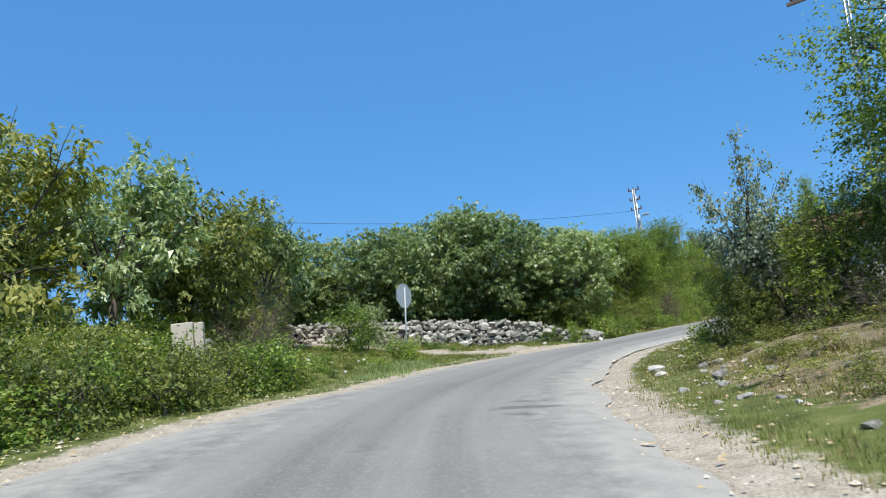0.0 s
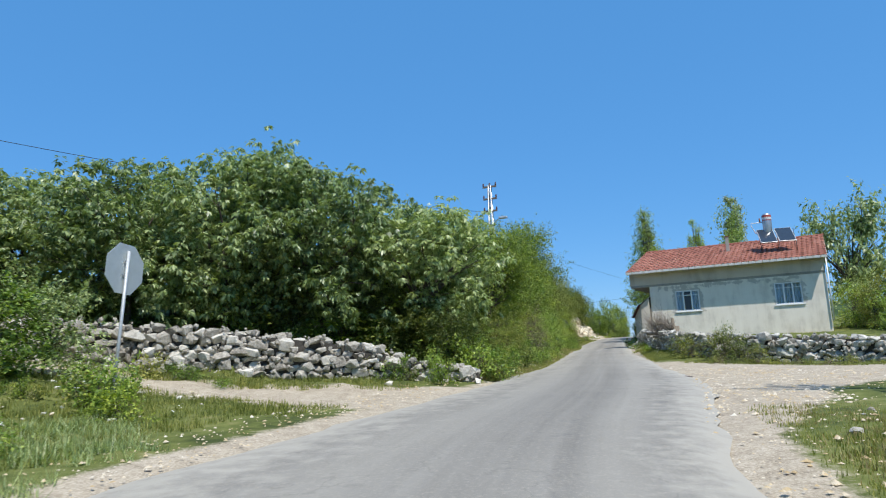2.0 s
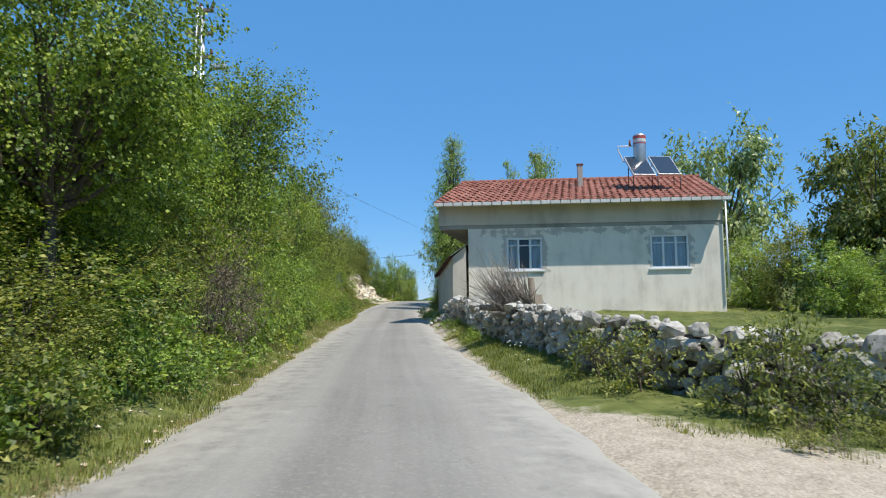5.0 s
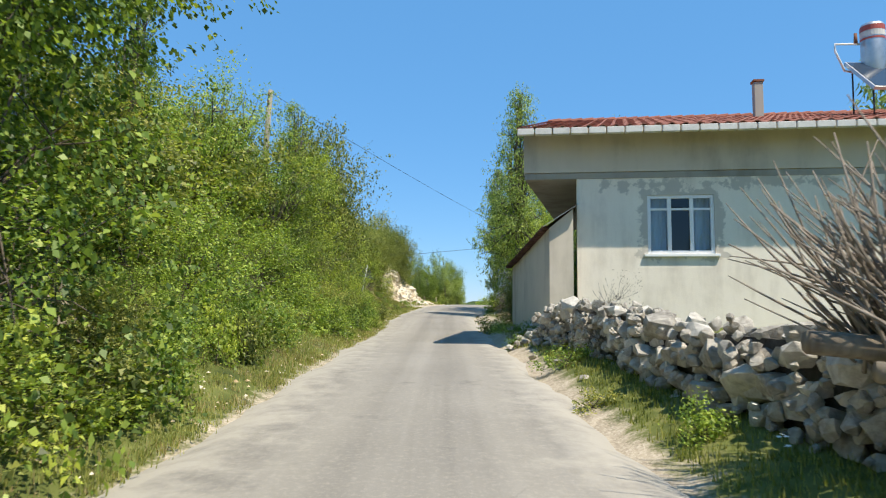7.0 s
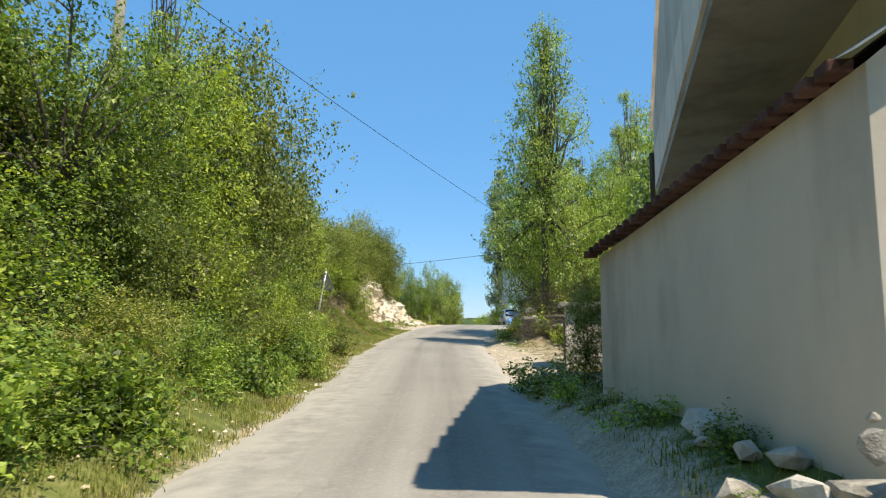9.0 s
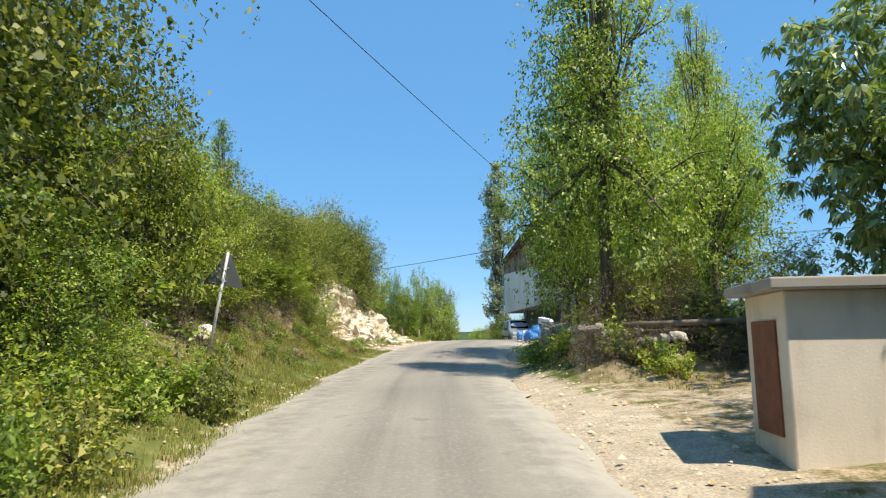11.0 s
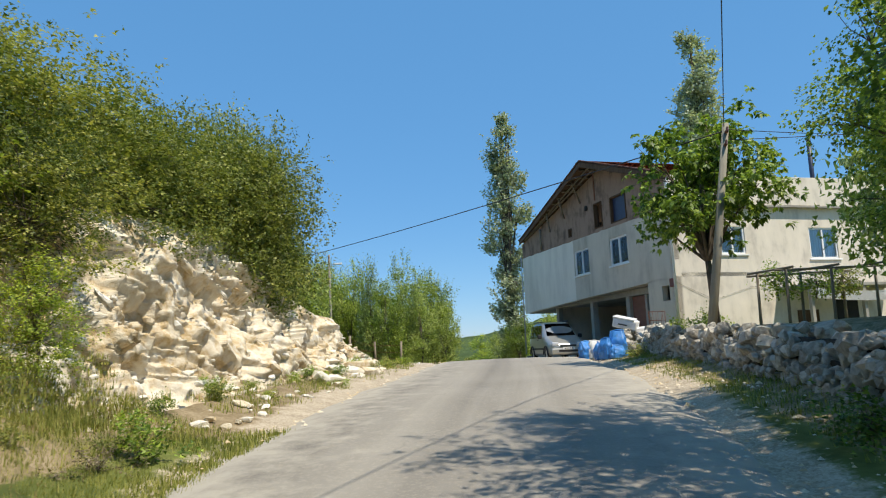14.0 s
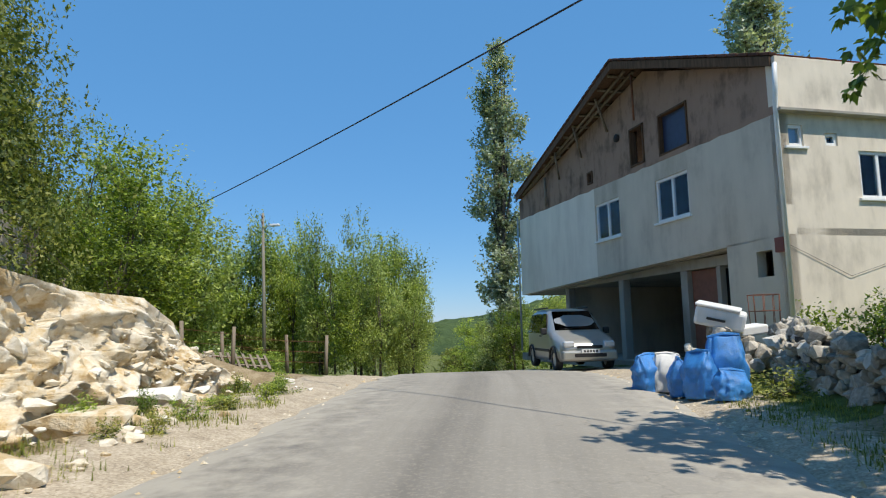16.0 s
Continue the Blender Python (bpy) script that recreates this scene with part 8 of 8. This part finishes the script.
for k in range(26):
    x, yy = side(q.uniform(88.5, 105), q.uniform(3.5, 4.5))
    LOW.set(x, yy, k, q.uniform(.2, .4), q.uniform(.15, .35), q.uniform(0, 360), -.03)
for k, (x, y, s, sz) in enumerate(((-10.3, 29.3, .55, .9), (-11.2, 28.75, .5, .8), (-10.7, 28.6, .4, .5), (-9.9, 28.9, .45, .5), (-12.2, 29.2, .7, .7), (-13.4, 28.6, .6, .6), (-9.0, 30.9, .7, .7), (-10.0, 29.6, .5, .7), (-10.9, 29.3, .6, .7), (-9.6, 31.0, 1.0, 1.2), (-12.0, 28.6, .5, .6))):
    LOW.set(x, y, k, s, sz, k * 60, -.05)



# ---- grass, weeds and flowers ----
def tufts(name, label, spots, mat, tall, blades=9, wide=.012, seed=1, bend=.5):
    """Grass as one object of stuff: spots (n, 2)."""
    r = np.random.default_rng(seed)
    n = len(spots)
    z = heights(spots[:, 0], spots[:, 1])
    k = np.repeat(np.arange(n), blades)
    m = len(k)
    base = np.column_stack([spots, z])[k] + r.normal(size=(m, 3)) * np.array([.07, .07, 0]) - np.array([0, 0, .03])
    a = r.uniform(0, math.tau, m)
    d = np.stack([np.cos(a), np.sin(a), np.zeros(m)], 1)
    s = np.stack([-np.sin(a), np.cos(a), np.zeros(m)], 1)
    h = (tall * (0.45 + 0.8 * r.random(m)) * (0.6 + 0.8 * r.random(n))[k])[:, None]
    w = wide * (0.7 + 0.6 * r.random(m))[:, None]
    b = bend * r.random(m)[:, None]
    up = np.array([0, 0, 1.0])
    tip = base + up * h * (1 - 0.35 * b) + d * h * b
    v = np.stack([base - s * w, base + s * w, tip], 1).reshape(-1, 3)
    mesh = array_mesh(name, v, np.arange(m * 3).reshape(-1, 3))
    tagged(link_mesh(name, mesh, mat), label, "grass", kind="stuff")


def strip(n, y0, y1, d0, d1, seed):
    """Random places beside the road, between two distances left of its line."""
    r = np.random.default_rng(seed)
    y = r.uniform(y0, y1, n)
    d = r.uniform(d0, d1, n)
    at = lambda a: np.interp(y, LINE[:, 1], a)
    return np.stack([at(LINE[:, 0]) + at(LEFT[:, 0]) * d, y + at(LEFT[:, 1]) * d], 1)


def keep_off(spots, polys):
    bad = np.zeros(len(spots), bool)
    for p in polys:
        bad |= inside(p, spots[:, 0], spots[:, 1])
    return spots[~bad]


def drifts(spots, keep=.5, scale=.7, seed=0.0):
    """Only the places where a noise field lies high, so that grass grows in patches."""
    f = np.array([noise.noise((a * scale, b * scale, seed)) + .4 * noise.noise((a * scale * 3, b * scale * 3, seed)) for a, b in spots])
    return spots[f > np.quantile(f, 1 - keep)]


TRACKS = [SIDE_ROAD, LEFT_TRACK, YARD]
tufts("verge_grass", "green and yellowing grass along the lane verge", drifts(np.vstack([strip(9500, 31, 78, 2.1, 3.5, 1), strip(9500, 74, 89, 2.6, 4.9, 21)]), .75, 1.1, 1.0), GRASS_BLADE, .08, 11, .006, seed=1)
tufts("straw_grass", "dry straw-coloured grass among the green verge grass", drifts(np.vstack([strip(3500, 31, 78, 2.1, 3.5, 31), strip(3400, 73, 89, 3.4, 6.4, 32)]), .5, .8, 5.0), DRY_GRASS, .09, 11, .006, seed=11)
tufts("bank_grass", "green and yellowing grass on the bank", np.vstack([drifts(np.vstack([strip(3400, 73, 88, 3.6, 6.0, 2), strip(3400, 74, 88, 4.2, 6.2, 23)]), .5, .7, 2.0), strip(900, 96, 108, 6.8, 9.5, 3), drifts(strip(900, 88, 104, 3.3, 4.4, 22), .4, .9, 7.0)]), GRASS_BLADE, .12, 13, .0065, seed=2)
tufts("meadow_grass", "rough meadow grass beside the first bend", keep_off(np.vstack([strip(9500, 4, 30, 5.0, 13, 4), strip(1800, 22, 31, 4.2, 12, 5)]), TRACKS), GRASS_BLADE, .12, 12, .009, seed=3)
tufts("right_verge_grass", "green grass at the foot of the garden wall", keep_off(np.vstack([strip(2600, 39, 56, -3.2, -1.95, 6), strip(900, 56, 66, -3.2, -1.7, 26), strip(2200, 77, 105, -3.7, -2.7, 7), np.random.default_rng(3).uniform((-4.5, 34.8), (6, 37.9), (2000, 2))]), TRACKS), GRASS_BLADE, .085, 11, .007, seed=4)
tufts("dry_grass", "dry straw-coloured grass on the stony bank", keep_off(np.vstack([strip(4600, 1, 24, -9, -2.9, 8), strip(350, 74, 88, 4.2, 6.4, 9), strip(700, 76, 86, -6, -3.2, 10)]), TRACKS), DRY_GRASS, .08, 13, .007, seed=5)
tufts("green_weeds", "green weeds among dry grass on the stony bank", keep_off(np.vstack([strip(3800, 1, 24, -6, -2.8, 18), strip(500, 62, 76, -6, -3.0, 19)]), TRACKS), GRASS_BLADE, .08, 13, .007, seed=6)


r1 = np.random.default_rng(41)
tufts("tall_grass", "tall grey-green grass clumps on the bank", np.vstack([r1.normal((-9.9, 18.3), (.35, .4), (60, 2)), r1.normal((-10.8, 17.6), (.4, .5), (60, 2)), r1.normal((-9.0, 15.8), (.4, .6), (60, 2)), r1.normal((-11.2, 19.3), (.4, .4), (50, 2))]), FIG_LEAF, .24, 16, .007, seed=7, bend=1.2)


def flowers():
    r = np.random.default_rng(5)
    spots = keep_off(np.vstack([strip(120, 6, 28, 5.5, 12, 11), strip(30, 40, 56, -3, -2.2, 12)]), TRACKS)
    rose = r.normal((-12.4, 20.6), (.45, .3), (26, 2))
    z = heights(spots[:, 0], spots[:, 1]) + r.uniform(.15, .35, len(spots))
    spots, z = np.vstack([spots, rose]), np.concatenate([z, heights(rose[:, 0], rose[:, 1]) + r.uniform(.45, .85, len(rose))])
    v, f = [], []
    for (x, y), zz in zip(spots, z):
        for _ in range(3):
            c = np.array([x, y, zz]) + r.normal(size=3) * .06
            a = r.uniform(0, 6)
            n = len(v)
            v += [c + np.array([math.cos(a + k * math.tau / 5), math.sin(a + k * math.tau / 5), .25 * math.sin(k)]) * .02 for k in range(5)]
            f += [(n, n + 1, n + 2), (n, n + 2, n + 3), (n, n + 3, n + 4)]
    tagged(soup("wild_flowers", np.array(v), np.array(f), PETAL), "small white wild flowers scattered in the grass", "flowers", kind="stuff")


flowers()


def gravel():
    """Loose chippings along the edges of the lane."""
    r = np.random.default_rng(9)
    spots = np.vstack([strip(1500, 2, 34, 3.4, 4.9, 13), strip(1800, 3, 34, -4.6, -2.0, 14), strip(900, 34, 108, 2.1, 3.0, 15), strip(2200, 60, 108, -3.2, -1.5, 16), r.uniform((-3.5, 24), (1, 34), (900, 2))])
    z = heights(spots[:, 0], spots[:, 1])
    n = len(spots)
    s = r.choice([.012, .018, .025, .04], n, p=[.35, .35, .22, .08])[:, None, None] * r.uniform(.7, 1.3, (n, 1, 1))
    octa = np.array([(1, 0, 0), (0, 1, 0), (-1, 0, 0), (0, -1, 0), (0, 0, .7), (0, 0, -.7)], float)
    v = np.column_stack([spots, z + .012])[:, None, :] + octa[None] * s * r.uniform(.6, 1.4, (n, 6, 1))
    fs = np.array([(0, 1, 4), (1, 2, 4), (2, 3, 4), (3, 0, 4)])
    f = (np.arange(n)[:, None, None] * 6 + fs[None]).reshape(-1, 3)
    tagged(soup("chippings", v.reshape(-1, 3), f, LIMESTONE), "loose pale stone chippings along the lane edge", "gravel", kind="stuff")


gravel()
